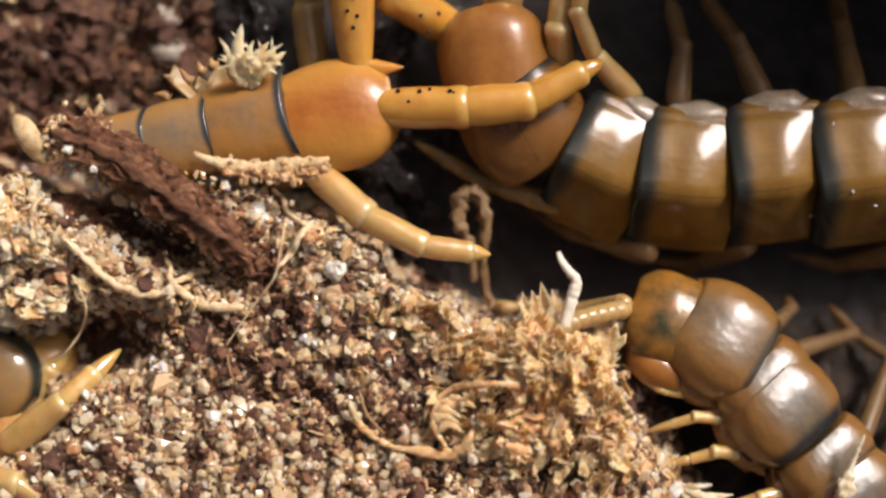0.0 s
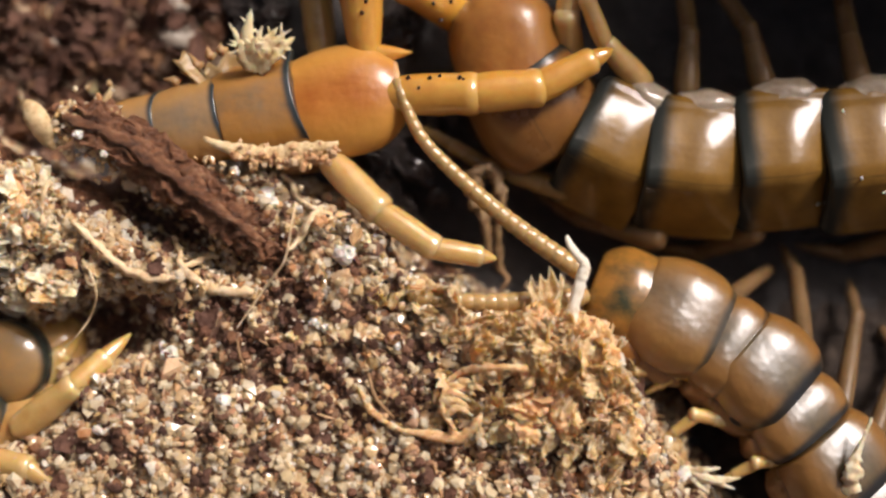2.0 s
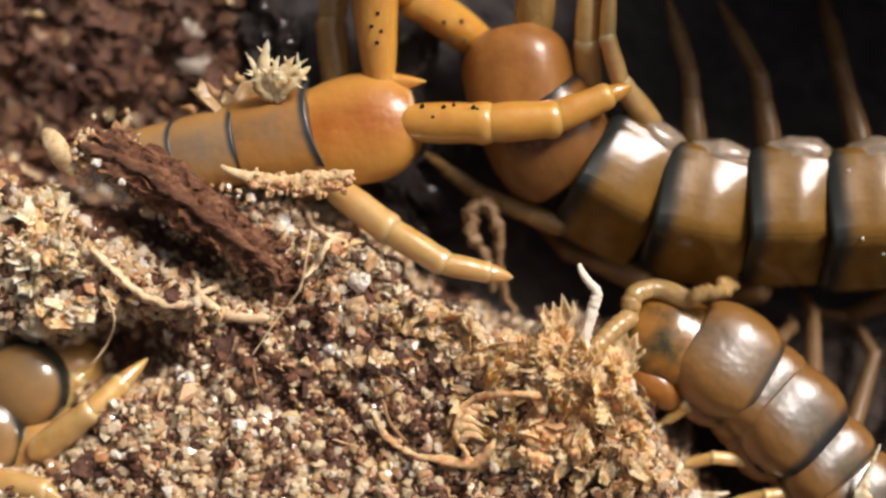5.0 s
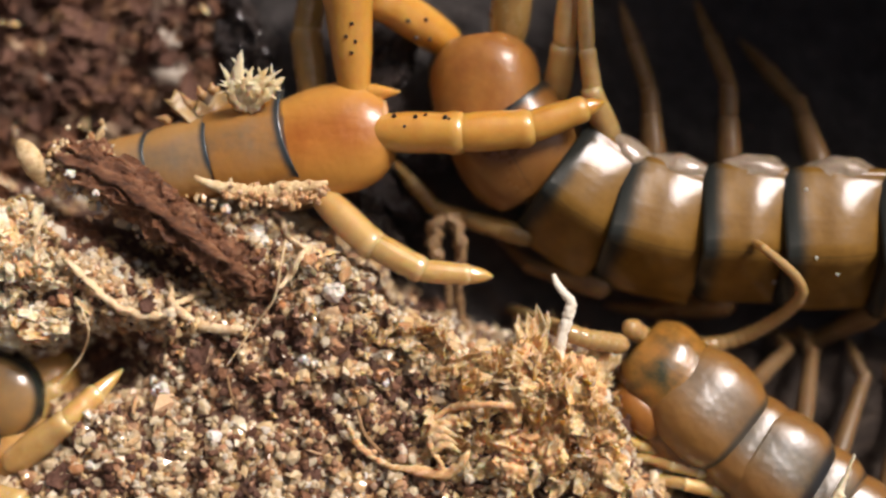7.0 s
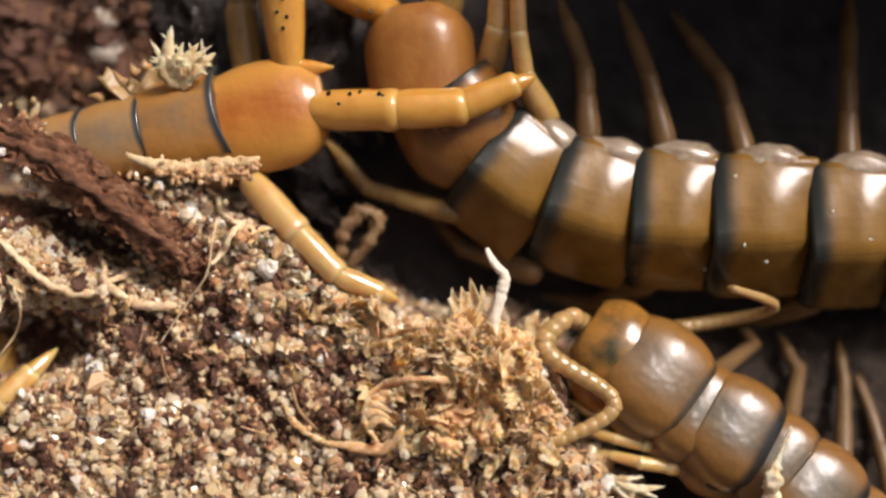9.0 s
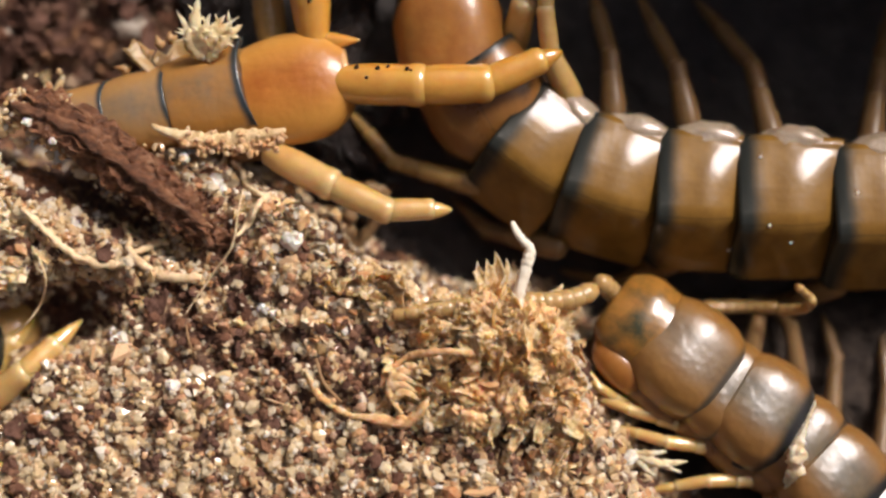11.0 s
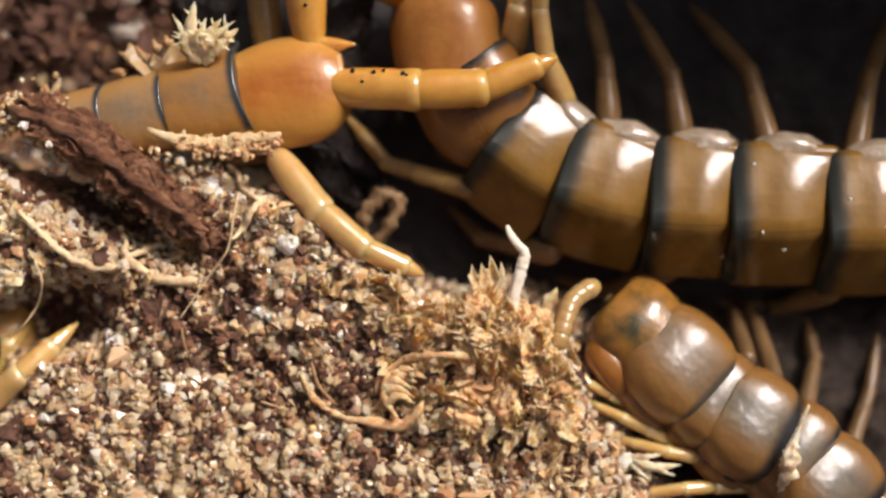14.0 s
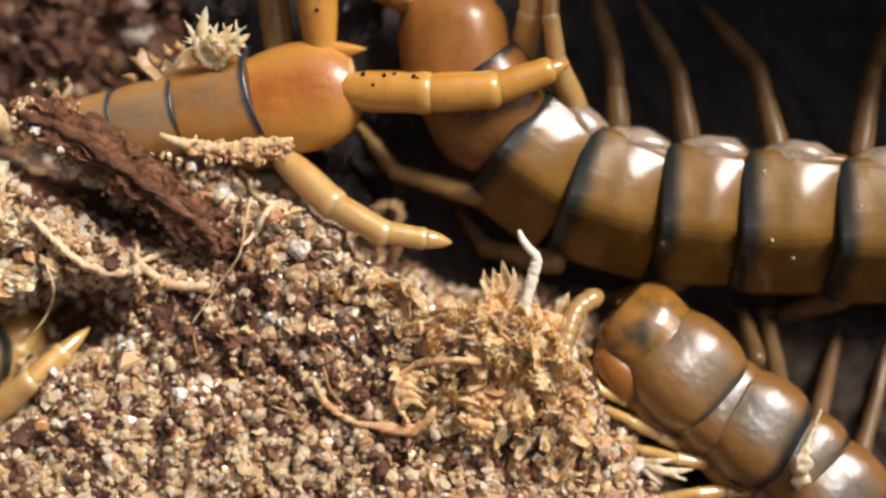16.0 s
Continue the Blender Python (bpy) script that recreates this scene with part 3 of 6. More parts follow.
def scatter_mesh(name, u, v, z, radius, rs, squash=(0.55, 1.25), jitter=0.28, smooth_faces=False, stretch=(1, 1, 1), lie=0.0):
    """Many small angular pieces in one mesh, at plan places."""
    n = len(u)
    q = rs.normal(size=(n, 4))
    if lie:
        yaw, tilt, way = rs.uniform(0, 6.283, n), rs.normal(0, lie, n) / 2, rs.uniform(0, 6.283, n)
        c, t, a, b = np.cos(yaw / 2), np.sin(yaw / 2), np.cos(way) * np.sin(tilt), np.sin(way) * np.sin(tilt)
        q = np.stack([np.cos(tilt) * c, a * c + b * t, b * c - a * t, np.cos(tilt) * t], -1)
    q /= np.linalg.norm(q, axis=1, keepdims=True)
    w, x, y, zq = q.T
    R = np.stack([1 - 2 * (y * y + zq * zq), 2 * (x * y - zq * w), 2 * (x * zq + y * w), 2 * (x * y + zq * w), 1 - 2 * (x * x + zq * zq), 2 * (y * zq - x * w), 2 * (x * zq - y * w), 2 * (y * zq + x * w), 1 - 2 * (x * x + y * y)], -1).reshape(n, 3, 3)
    pts = ICO[None] * (1 + rs.uniform(-jitter, jitter, (n, 12, 1))) * rs.uniform(*squash, (n, 1, 3)) * np.array(stretch)
    pts = np.einsum("nij,nkj->nki", R, pts) * (radius * 0.04 * MM)[:, None, None]
    k = 0.04 * MM * (1 - z / 102.57)
    pts += np.stack([(u - 784) * k, (441 - v) * k, z * MM], -1)[:, None]
    faces = (ICO_FACES[None] + 12 * np.arange(n)[:, None, None]).reshape(-1, 3)
    me = bpy.data.meshes.new(name)
    me.vertices.add(n * 12)
    me.vertices.foreach_set("co", pts.reshape(-1).astype(np.float32))
    me.loops.add(n * 60)
    me.loops.foreach_set("vertex_index", faces.reshape(-1).astype(np.int32))
    me.polygons.add(n * 20)
    me.polygons.foreach_set("loop_start", np.arange(0, n * 60, 3, dtype=np.int32))
    me.polygons.foreach_set("use_smooth", [smooth_faces] * (n * 20))
    me.update(calc_edges=True)
    me.validate()
    return me


def spread(n, seed, box, height, keep):
    rs = np.random.RandomState(seed)
    u, v = rs.uniform(box[0], box[1], n), rs.uniform(box[2], box[3], n)
    ok = keep(u, v, rs)
    return u[ok], v[ok], height(u[ok], v[ok]), rs


def on_mound(u, v, rs):
    d = edge_distance(u, v, MOUND)
    bare = smooth((wave(u, v, 31, 75) + 0.5 * wave(u, v, 32, 28) - 0.15) / 0.45) * 0.85
    # trough and burrow lose their pale grains, to look as dark as shade
    run, off = (u - 225) * 0.867 + (v - 392) * 0.5, (v - 392) * 0.867 - (u - 225) * 0.5
    bare = np.maximum(bare, np.exp(-((run / 200) ** 4) - (off / 42) ** 2))
    bare = np.maximum(bare, 0.96 * np.exp(-(((u - 180) / 110) ** 2 + ((v - 605) / 62) ** 2) ** 2))
    bare = np.maximum(np.maximum(bare, 0.85 * husk_zone(u, v)), 0.9 * coir_zone(u, v))
    return (d > -26 - 24 * smooth((u - 900) / 200)) & (rs.uniform(0, 1, u.shape) > bare)


u, v, z, rs = spread(42000, 41, (-280, 1330, 230, 1010), mound_height, on_mound)
coarse = rs.uniform(0, 1, u.shape) < 0.76
r = np.where(coarse, np.clip(rs.lognormal(2.1, 0.27, u.shape), 5, 15), rs.uniform(2.6, 5.0, u.shape))
z = z + r * 0.04 * np.where(coarse, rs.uniform(-0.3, 0.7, u.shape), rs.uniform(0.0, 1.2, u.shape))
rusty = 1.2 * wave(u, v, 33, 40) + 0.5 * wave(u, v, 34, 90) + rs.normal(0, 0.2, u.shape) + 0.8 * coir_zone(u, v) > 0.52
r = np.where(rusty, r * 0.7, r)
for rust in (False, True):
    for large in (True, False):
        pick = (coarse == large) & (rusty == rust)
        sand = part("sand_grains", scatter_mesh("sand_grains", u[pick], v[pick], z[pick], r[pick], rs, (0.6, 1.15), 0.38, False, (1.05, 1.05, 0.62), 0.45), rust_grain if rust else sand_grain)
        tagged(sand, ("coarse " if large else "fine ") + ("red-brown and amber sand grains" if rust else "cream and clear sand grains"), "sand", kind="stuff")
u, v, z, rs = spread(4800, 43, (-280, 1330, 250, 1010), mound_height, lambda a, b, rs: (edge_distance(a, b, MOUND) > -50) & (wave(a, b, 31, 75) + 1.2 * coir_zone(a, b) > rs.uniform(-0.9, 1.1, a.shape)))
r = rs.uniform(4, 13, u.shape)
crumbs = part("coir_crumbs", scatter_mesh("coir_crumbs", u, v, z + 0.25, r, rs, (0.3, 1.3), 0.4), coir)
u, v, z, rs = spread(2600, 45, (-280, 1330, 250, 1010), mound_height, lambda a, b, rs: (edge_distance(a, b, MOUND) > -40) & (rs.uniform(0, 1, a.shape) < 0.1 + 0.9 * smooth((a - 700) / 220)))
r = rs.lognormal(1.95, 0.4, u.shape)
husks = part("husk_flakes", scatter_mesh("husk_flakes", u, v, z + 0.25 * rs.uniform(0, 1.8, u.shape), np.clip(r, 4, 24), rs, (0.15, 1.5), 0.45), flake_tan)
tagged(husks, "thin tan husk flakes strewn over the sand", "husk flakes", kind="stuff")
u, v, z, rs = spread(2600, 47, (-280, 1330, 250, 1010), mound_height, lambda a, b, rs: (edge_distance(a, b, MOUND) > -45) & (rs.uniform(0, 1, a.shape) < 0.12 + 0.45 * smooth((a - 700) / 200)))
fibres = part("coir_fibres", scatter_mesh("coir_fibres", u, v, z + 0.25 * rs.uniform(0, 1.5, u.shape), rs.uniform(4, 10, u.shape), rs, (0.7, 1.3), 0.3, True, (2.8, 0.3, 0.25)), flake_tan)
tagged(fibres, "fine tan coir fibres woven through the sand", "coir", kind="stuff")
tagged(crumbs, "red-brown coir crumbs among the sand", "coir", kind="stuff")
u, v, z, rs = spread(5000, 44, (-300, 470, -300, 330), soil_height, lambda a, b, rs: edge_distance(a, b, SOIL) > -30)
r = rs.uniform(7, 34, u.shape) * rs.uniform(0.5, 1, u.shape)
clods = part("soil_crumbs", scatter_mesh("soil_crumbs", u, v, z + 0.3 * rs.uniform(-0.5, 1.6, u.shape), r, rs, (0.35, 1.2), 0.42), soil_clump)
tagged(clods, "dark brown soil crumbs with pale bits", "soil", kind="stuff")


# ---- centipedes ----
PIECES, SEEN = {}, {}


def mark(name, t, *values):
    """Where a moving body or limb is at a time: plan places from root to tip (bodies also with their turn)."""
    SEEN.setdefault(name, []).append((t, values))


def survey():
    mark("giant_body", 0, 868, 75, 78, 890, 145, 63, 995, 262, 26, 1118, 310, 7, 1280, 315, -5, 1427, 318, -7, 1592, 322, -6, 1745, 320, -5)
    mark("giant_body", 3.5, 877, 81, 78, 897, 151, 63, 997, 266, 27, 1120, 326, 9, 1283, 331, -2, 1432, 336, -5, 1597, 342, -5, 1750, 345, -4)
    mark("giant_body", 6, 871, 85, 82, 897, 152, 63, 985, 277, 33, 1105, 349, 14, 1268, 376, 2, 1401, 387, -1, 1569, 397, -2, 1721, 402, -2)
    mark("giant_body", 7, 862, 82, 83, 882, 148, 63, 978, 272, 36, 1083, 346, 15, 1241, 374, 3, 1384, 387, 0, 1554, 403, -1, 1709, 411, -1)
    mark("giant_body", 9, 862, 73, 84, 896, 152, 64, 963, 282, 38, 1083, 356, 19, 1229, 396, 4, 1371, 412, 1, 1541, 432, -0, 1689, 445, -0)
    mark("giant_body", 12.5, 873, 79, 83, 897, 151, 63, 957, 284, 38, 1068, 360, 18, 1229, 407, 4, 1371, 423, 1, 1540, 442, 0, 1690, 456, 0)
    mark("giant_body", 16, 865, 81, 83, 890, 152, 63, 956, 286, 38, 1067, 368, 18, 1226, 415, 4, 1366, 431, 2, 1536, 448, 1, 1685, 461, 1)
    mark("small_body", 0, 1169, 560, 1271, 600, 1347, 676, 1379, 726, 1457, 811, 1502, 886)
    mark("small_body", 0.5, 1123, 548, 1228, 580, 1314, 646, 1361, 686, 1429, 771, 1484, 851)
    mark("small_body", 1, 1086, 554, 1186, 581, 1275, 637, 1337, 679, 1401, 763, 1471, 838)
    mark("small_body", 1.5, 1089, 549, 1183, 586, 1269, 644, 1336, 689, 1395, 777, 1463, 858)
    mark("small_body", 2, 1088, 546, 1182, 588, 1269, 641, 1336, 687, 1397, 767, 1464, 853)
    mark("small_body", 2.5, 1116, 546, 1210, 591, 1297, 657, 1354, 701, 1425, 785, 1477, 860)
    mark("small_body", 3, 1137, 556, 1233, 603, 1317, 664, 1366, 719, 1435, 799, 1487, 879)
    mark("small_body", 3.5, 1134, 565, 1229, 612, 1313, 666, 1362, 718, 1431, 798, 1486, 878)
    mark("small_body", 6, 1163, 587, 1259, 645, 1328, 712, 1379, 758, 1449, 816, 1505, 881)
    mark("small_body", 6.5, 1181, 622, 1260, 688, 1339, 749, 1392, 790, 1462, 841, 1523, 906)
    mark("small_body", 7, 1183, 610, 1259, 684, 1338, 753, 1389, 793, 1463, 844, 1519, 910)
    mark("small_body", 7.5, 1197, 606, 1273, 678, 1345, 749, 1403, 788, 1474, 827, 1533, 891)
    mark("small_body", 8, 1206, 606, 1281, 682, 1352, 748, 1407, 784, 1486, 836, 1548, 900)
    mark("small_body", 8.5, 1229, 618, 1294, 686, 1370, 754, 1423, 789, 1501, 833, 1558, 887)
    mark("small_body", 9, 1206, 619, 1279, 677, 1350, 741, 1413, 778, 1494, 834, 1556, 895)
    mark("small_body", 11.5, 1212, 617, 1292, 690, 1359, 748, 1421, 789, 1494, 843, 1550, 909)
    mark("small_body", 12, 1222, 615, 1288, 687, 1352, 752, 1409, 795, 1494, 842, 1552, 907)
    mark("small_body", 12.5, 1221, 618, 1288, 690, 1352, 756, 1410, 797, 1495, 846, 1552, 911)
    mark("small_body", 13, 1218, 615, 1288, 689, 1353, 753, 1413, 799, 1496, 845, 1554, 912)
    mark("small_body", 13.5, 1214, 617, 1283, 693, 1348, 757, 1411, 801, 1493, 849, 1551, 918)
    mark("small_body", 14, 1214, 616, 1284, 692, 1351, 756, 1413, 801, 1497, 848, 1554, 917)
    mark("small_body", 14.5, 1211, 617, 1281, 694, 1348, 758, 1411, 802, 1494, 851, 1552, 920)
    mark("small_body", 15, 1210, 618, 1282, 696, 1347, 759, 1408, 802, 1491, 856, 1546, 926)
    mark("small_body", 15.5, 1210, 619, 1283, 695, 1348, 758, 1409, 801, 1492, 856, 1549, 925)
    mark("small_body", 16, 1209, 619, 1281, 696, 1346, 758, 1407, 801, 1491, 856, 1546, 925)
    mark("antenna_far", 0, 1105, 538, 1062, 545, 1010, 552, 950, 550, 890, 545)
    mark("antenna_far", 0.2, 1080, 546, 1020, 538, 945, 526, 870, 524, 815, 545)
    mark("antenna_far", 0.5, 1056, 520, 1026, 530, 926, 525, 856, 515, 786, 520)
    mark("antenna_far", 1, 1032, 506, 977, 506, 896, 506, 826, 501, 796, 461)
    mark("antenna_far", 1.5, 1024, 513, 944, 473, 793, 412, 643, 362, 598, 290)
    mark("antenna_far", 2, 1016, 508, 975, 483, 855, 393, 735, 277, 689, 177)
    mark("antenna_far", 2.5, 1054, 498, 953, 422, 833, 352, 787, 272, 848, 247)
    mark("antenna_far", 3, 1061, 502, 940, 412, 875, 322, 925, 259, 1013, 322)
    mark("antenna_far", 3.5, 1061, 517, 991, 472, 920, 447, 850, 437, 790, 442)
    mark("antenna_far", 6, 1104, 543, 1122, 526, 1180, 560, 1260, 625, 1340, 680)
    mark("antenna_far", 6.5, 1113, 557, 1142, 522, 1205, 545, 1280, 630, 1360, 690)
    mark("antenna_far", 7, 1126, 543, 1190, 575, 1320, 565, 1435, 482, 1364, 398)
    mark("antenna_far", 7.5, 1146, 536, 1220, 590, 1385, 570, 1488, 529, 1394, 512)
    mark("antenna_far", 8, 1135, 551, 1215, 592, 1375, 585, 1483, 565, 1402, 532)
    mark("antenna_far", 8.5, 1143, 565, 1222, 598, 1390, 592, 1480, 575, 1401, 537)
    mark("antenna_far", 9, 1133, 569, 1205, 598, 1385, 582, 1497, 556, 1425, 523)
    mark("antenna_far", 11.5, 1155, 553, 1232, 602, 1405, 602, 1521, 617, 1549, 603)
    mark("antenna_far", 12, 1172, 582, 1225, 612, 1300, 665, 1360, 715, 1430, 760)
    mark("antenna_far", 13, 1172, 582, 1225, 612, 1300, 665, 1360, 715, 1430, 760)
    mark("antenna_far", 14.5, 1172, 582, 1225, 612, 1300, 665, 1360, 715, 1430, 760)
    mark("antenna_far", 16, 1172, 582, 1225, 612, 1300, 665, 1360, 715, 1430, 760)
    mark("antenna_near", 0, 1105, 548, 1065, 556, 1020, 568, 985, 590)
    mark("antenna_near", 0.5, 1056, 550, 1006, 560, 916, 562, 846, 572)
    mark("antenna_near", 1, 1027, 546, 982, 552, 916, 557, 816, 527)
    mark("antenna_near", 1.5, 1019, 548, 974, 555, 873, 541, 763, 520)
    mark("antenna_near", 2, 1016, 553, 965, 558, 855, 564, 719, 555)
    mark("antenna_near", 2.5, 1049, 533, 1003, 533, 932, 553, 882, 570)
    mark("antenna_near", 3, 1051, 532, 1032, 542, 1028, 572, 1034, 612)
    mark("antenna_near", 3.5, 1059, 542, 1046, 562, 1041, 602, 1038, 642)
    mark("antenna_near", 6, 1089, 543, 1048, 543, 1007, 552, 971, 567)
    mark("antenna_near", 6.5, 1094, 608, 1052, 596, 1021, 602, 990, 618)
    mark("antenna_near", 7, 1110, 574, 1080, 568, 1050, 563, 1014, 551)
    mark("antenna_near", 7.5, 1120, 551, 1095, 557, 1065, 580, 1030, 600)
    mark("antenna_near", 8, 1125, 563, 1106, 586, 1081, 620, 1046, 670)
    mark("antenna_near", 8.5, 1133, 577, 1103, 625, 1159, 696, 1073, 738)
    mark("antenna_near", 9, 1123, 574, 1088, 630, 1215, 727, 1104, 797)
    mark("antenna_near", 11.5, 1130, 568, 1075, 571, 924, 528, 743, 508)
    mark("antenna_near", 12, 1152, 553, 1117, 546, 1083, 549, 1043, 554)
    mark("antenna_near", 12.5, 1147, 560, 1115, 565, 1090, 581, 1070, 601)
    mark("antenna_near", 13, 1136, 561, 1101, 580, 1082, 601, 1062, 626)
    mark("antenna_near", 13.5, 1135, 567, 1100, 596, 1070, 632, 1042, 659)
    mark("antenna_near", 14, 1140, 556, 1105, 579, 1091, 620, 1081, 655)
    mark("antenna_near", 14.5, 1134, 564, 1098, 587, 1078, 643, 1063, 694)
    mark("antenna_near", 15, 1127, 561, 1092, 584, 1075, 630, 1066, 686)
    mark("antenna_near", 15.5, 1121, 563, 1086, 589, 1069, 635, 1061, 686)
    mark("antenna_near", 16, 1124, 565, 1089, 590, 1073, 636, 1063, 687)
    mark("orange_leg", 0, 575, 320, 652, 386, 752, 436, 862, 450)
    mark("orange_leg", 0.5, 576, 320, 654, 385, 754, 432, 866, 452)
    mark("orange_leg", 1, 585, 311, 590, 386, 695, 436, 791, 451)
    mark("orange_leg", 1.5, 590, 312, 633, 387, 723, 437, 863, 475)
    mark("orange_leg", 2, 589, 332, 664, 407, 754, 468, 855, 485)
    mark("orange_leg", 2.5, 582, 327, 649, 384, 742, 447, 858, 477)
    mark("orange_leg", 3.5, 579, 332, 641, 394, 738, 450, 855, 482)
    mark("orange_leg", 6, 569, 323, 661, 381, 753, 440, 880, 461)
    mark("orange_leg", 6.5, 583, 321, 665, 378, 756, 434, 879, 457)
    mark("orange_leg", 7, 593, 329, 655, 388, 753, 441, 879, 451)
    mark("orange_leg", 7.5, 582, 338, 648, 395, 724, 441, 847, 433)
    mark("orange_leg", 8, 584, 343, 637, 412, 722, 486, 823, 535)
    mark("orange_leg", 8.5, 575, 342, 645, 408, 725, 482, 813, 496)
    mark("orange_leg", 9, 580, 342, 642, 411, 720, 493, 823, 536)
    mark("orange_leg", 11.5, 580, 334, 671, 377, 764, 414, 876, 404)
    mark("orange_leg", 12, 589, 330, 670, 374, 764, 410, 872, 403)
    mark("orange_leg", 12.5, 590, 336, 672, 384, 761, 418, 878, 403)
    mark("orange_leg", 13, 596, 335, 656, 416, 737, 467, 869, 490)
    mark("orange_leg", 13.5, 587, 351, 643, 424, 728, 498, 842, 542)
    mark("orange_leg", 14, 591, 344, 649, 417, 730, 486, 832, 532)
    mark("orange_leg", 14.5, 592, 336, 652, 402, 736, 463, 882, 474)
    mark("orange_leg", 15, 596, 335, 667, 394, 750, 437, 878, 465)
    mark("orange_leg", 15.5, 584, 319, 655, 390, 741, 439, 863, 464)
    mark("orange_leg", 16, 585, 335, 654, 398, 737, 447, 867, 468)
    mark("small_leg_a", 0, 1250, 705, 1170, 690, 1095, 640)
    mark("small_leg_a", 1, 1157, 687, 1107, 694, 1052, 682)
    mark("small_leg_a", 2, 1166, 688, 1116, 686, 1051, 683)
    mark("small_leg_a", 3, 1162, 693, 1101, 683, 1041, 663)
    mark("small_leg_a", 6, 1171, 717, 1120, 701, 1074, 671)
    mark("small_leg_a", 6.5, 1173, 772, 1112, 751, 1072, 711)
    mark("small_leg_a", 8, 1182, 754, 1132, 728, 1080, 680)
    mark("small_leg_a", 8.5, 1200, 773, 1160, 747, 1128, 732)
    mark("small_leg_a", 9, 1231, 757, 1181, 752, 1120, 716)
    mark("small_leg_a", 11.5, 1194, 780, 1134, 740, 1088, 674)
    mark("small_leg_a", 13.5, 1199, 769, 1130, 729, 1088, 668)
    mark("small_leg_a", 16, 1199, 764, 1133, 734, 1086, 671)
    mark("small_leg_b", 0, 1320, 745, 1235, 738, 1140, 765)
    mark("small_leg_b", 1, 1278, 707, 1198, 692, 1127, 737)
    mark("small_leg_b", 2, 1271, 714, 1191, 689, 1126, 726)
    mark("small_leg_b", 3, 1262, 733, 1197, 708, 1132, 741)
    mark("small_leg_b", 6, 1252, 758, 1176, 712, 1130, 747)
    mark("small_leg_b", 6.5, 1285, 818, 1194, 787, 1112, 777)
    mark("small_leg_b", 8, 1303, 806, 1197, 783, 1112, 754)
    mark("small_leg_b", 8.5, 1301, 815, 1200, 793, 1124, 762)
    mark("small_leg_b", 9, 1311, 814, 1206, 788, 1120, 766)
    mark("small_leg_b", 11.5, 1290, 816, 1184, 780, 1113, 750)
    mark("small_leg_b", 13.5, 1285, 834, 1189, 788, 1113, 755)
    mark("small_leg_b", 16, 1285, 839, 1184, 788, 1113, 754)
    mark("small_leg_c", 0, 1360, 805, 1275, 800, 1160, 828)
    mark("small_leg_c", 1, 1318, 770, 1223, 762, 1158, 807)
    mark("small_leg_c", 2, 1312, 781, 1221, 764, 1151, 814)
    mark("small_leg_c", 3, 1342, 795, 1247, 788, 1152, 811)
    mark("small_leg_c", 6, 1334, 821, 1227, 809, 1160, 821)
    mark("small_leg_c", 6.5, 1326, 849, 1224, 828, 1153, 823)
    mark("small_leg_c", 8, 1354, 842, 1243, 820, 1152, 794)
    mark("small_leg_c", 9, 1362, 850, 1256, 833, 1160, 807)
    mark("small_leg_c", 11.5, 1376, 857, 1260, 843, 1159, 811)
    mark("small_leg_c", 13.5, 1391, 874, 1265, 851, 1163, 823)
    mark("small_leg_c", 16, 1391, 874, 1259, 856, 1163, 828)
    mark("small_leg_d", 0, 1420, 860, 1350, 880, 1280, 900)
    mark("small_leg_d", 1, 1393, 830, 1333, 844, 1283, 874)
    mark("small_leg_d", 2, 1392, 835, 1332, 847, 1261, 881)
    mark("small_leg_d", 3.5, 1404, 857, 1338, 868, 1263, 893)
    mark("small_leg_d", 6, 1405, 849, 1323, 860, 1242, 870)
    mark("small_leg_d", 9, 1442, 906, 1351, 920, 1250, 930)
    mark("small_leg_d", 11.5, 1421, 908, 1320, 910, 1199, 930)
    mark("small_leg_d", 13.5, 1401, 912, 1295, 918, 1178, 934)
    mark("small_leg_d", 16, 1401, 910, 1300, 920, 1188, 935)
    mark("giant_tail_leg", 0, 890, 30, 885, -60, 880, -140)
    mark("giant_tail_leg", 3.5, 897, 30, 891, -60, 886, -140)
    mark("giant_tail_leg", 6, 912, 24, 922, -68, 932, -159)
    mark("giant_tail_leg", 7, 907, 16, 917, -75, 928, -167)
    mark("giant_tail_leg", 9, 908, 16, 915, -80, 926, -161)
    mark("giant_tail_leg", 12.5, 919, 24, 930, -66, 936, -147)
    mark("giant_tail_leg", 16, 911, 31, 922, -60, 928, -142)
    mark("giant_tail_leg_near", 0, 810, 60, 700, -10, 600, -80)
    mark("giant_tail_leg_near", 3.5, 819, 66, 707, -10, 598, -80)
    mark("giant_tail_leg_near", 6, 805, 39, 677, -54, 590, -141)
    mark("giant_tail_leg_near", 7, 796, 31, 672, -54, 593, -138)
    mark("giant_tail_leg_near", 9, 803, 20, 695, -42, 605, -113)
    mark("giant_tail_leg_near", 12.5, 818, 29, 704, -32, 614, -98)
    mark("giant_tail_leg_near", 16, 811, 36, 695, -30, 605, -101)
    mark("giant_leg_a", 0, 992, 120, 988, 60, 1000, -60)
    mark("giant_leg_a", 3.5, 1000, 126, 993, 60, 1006, -60)
    mark("giant_leg_a", 6, 1009, 121, 1014, 34, 1019, -88)
    mark("giant_leg_a", 7, 993, 118, 1009, 26, 1021, -96)
    mark("giant_leg_a", 9, 987, 128, 1008, 52, 1017, -69)
    mark("giant_leg_a", 12.5, 989, 126, 1006, 66, 1012, -45)
    mark("giant_leg_a", 16, 992, 132, 1009, 52, 1014, -60)
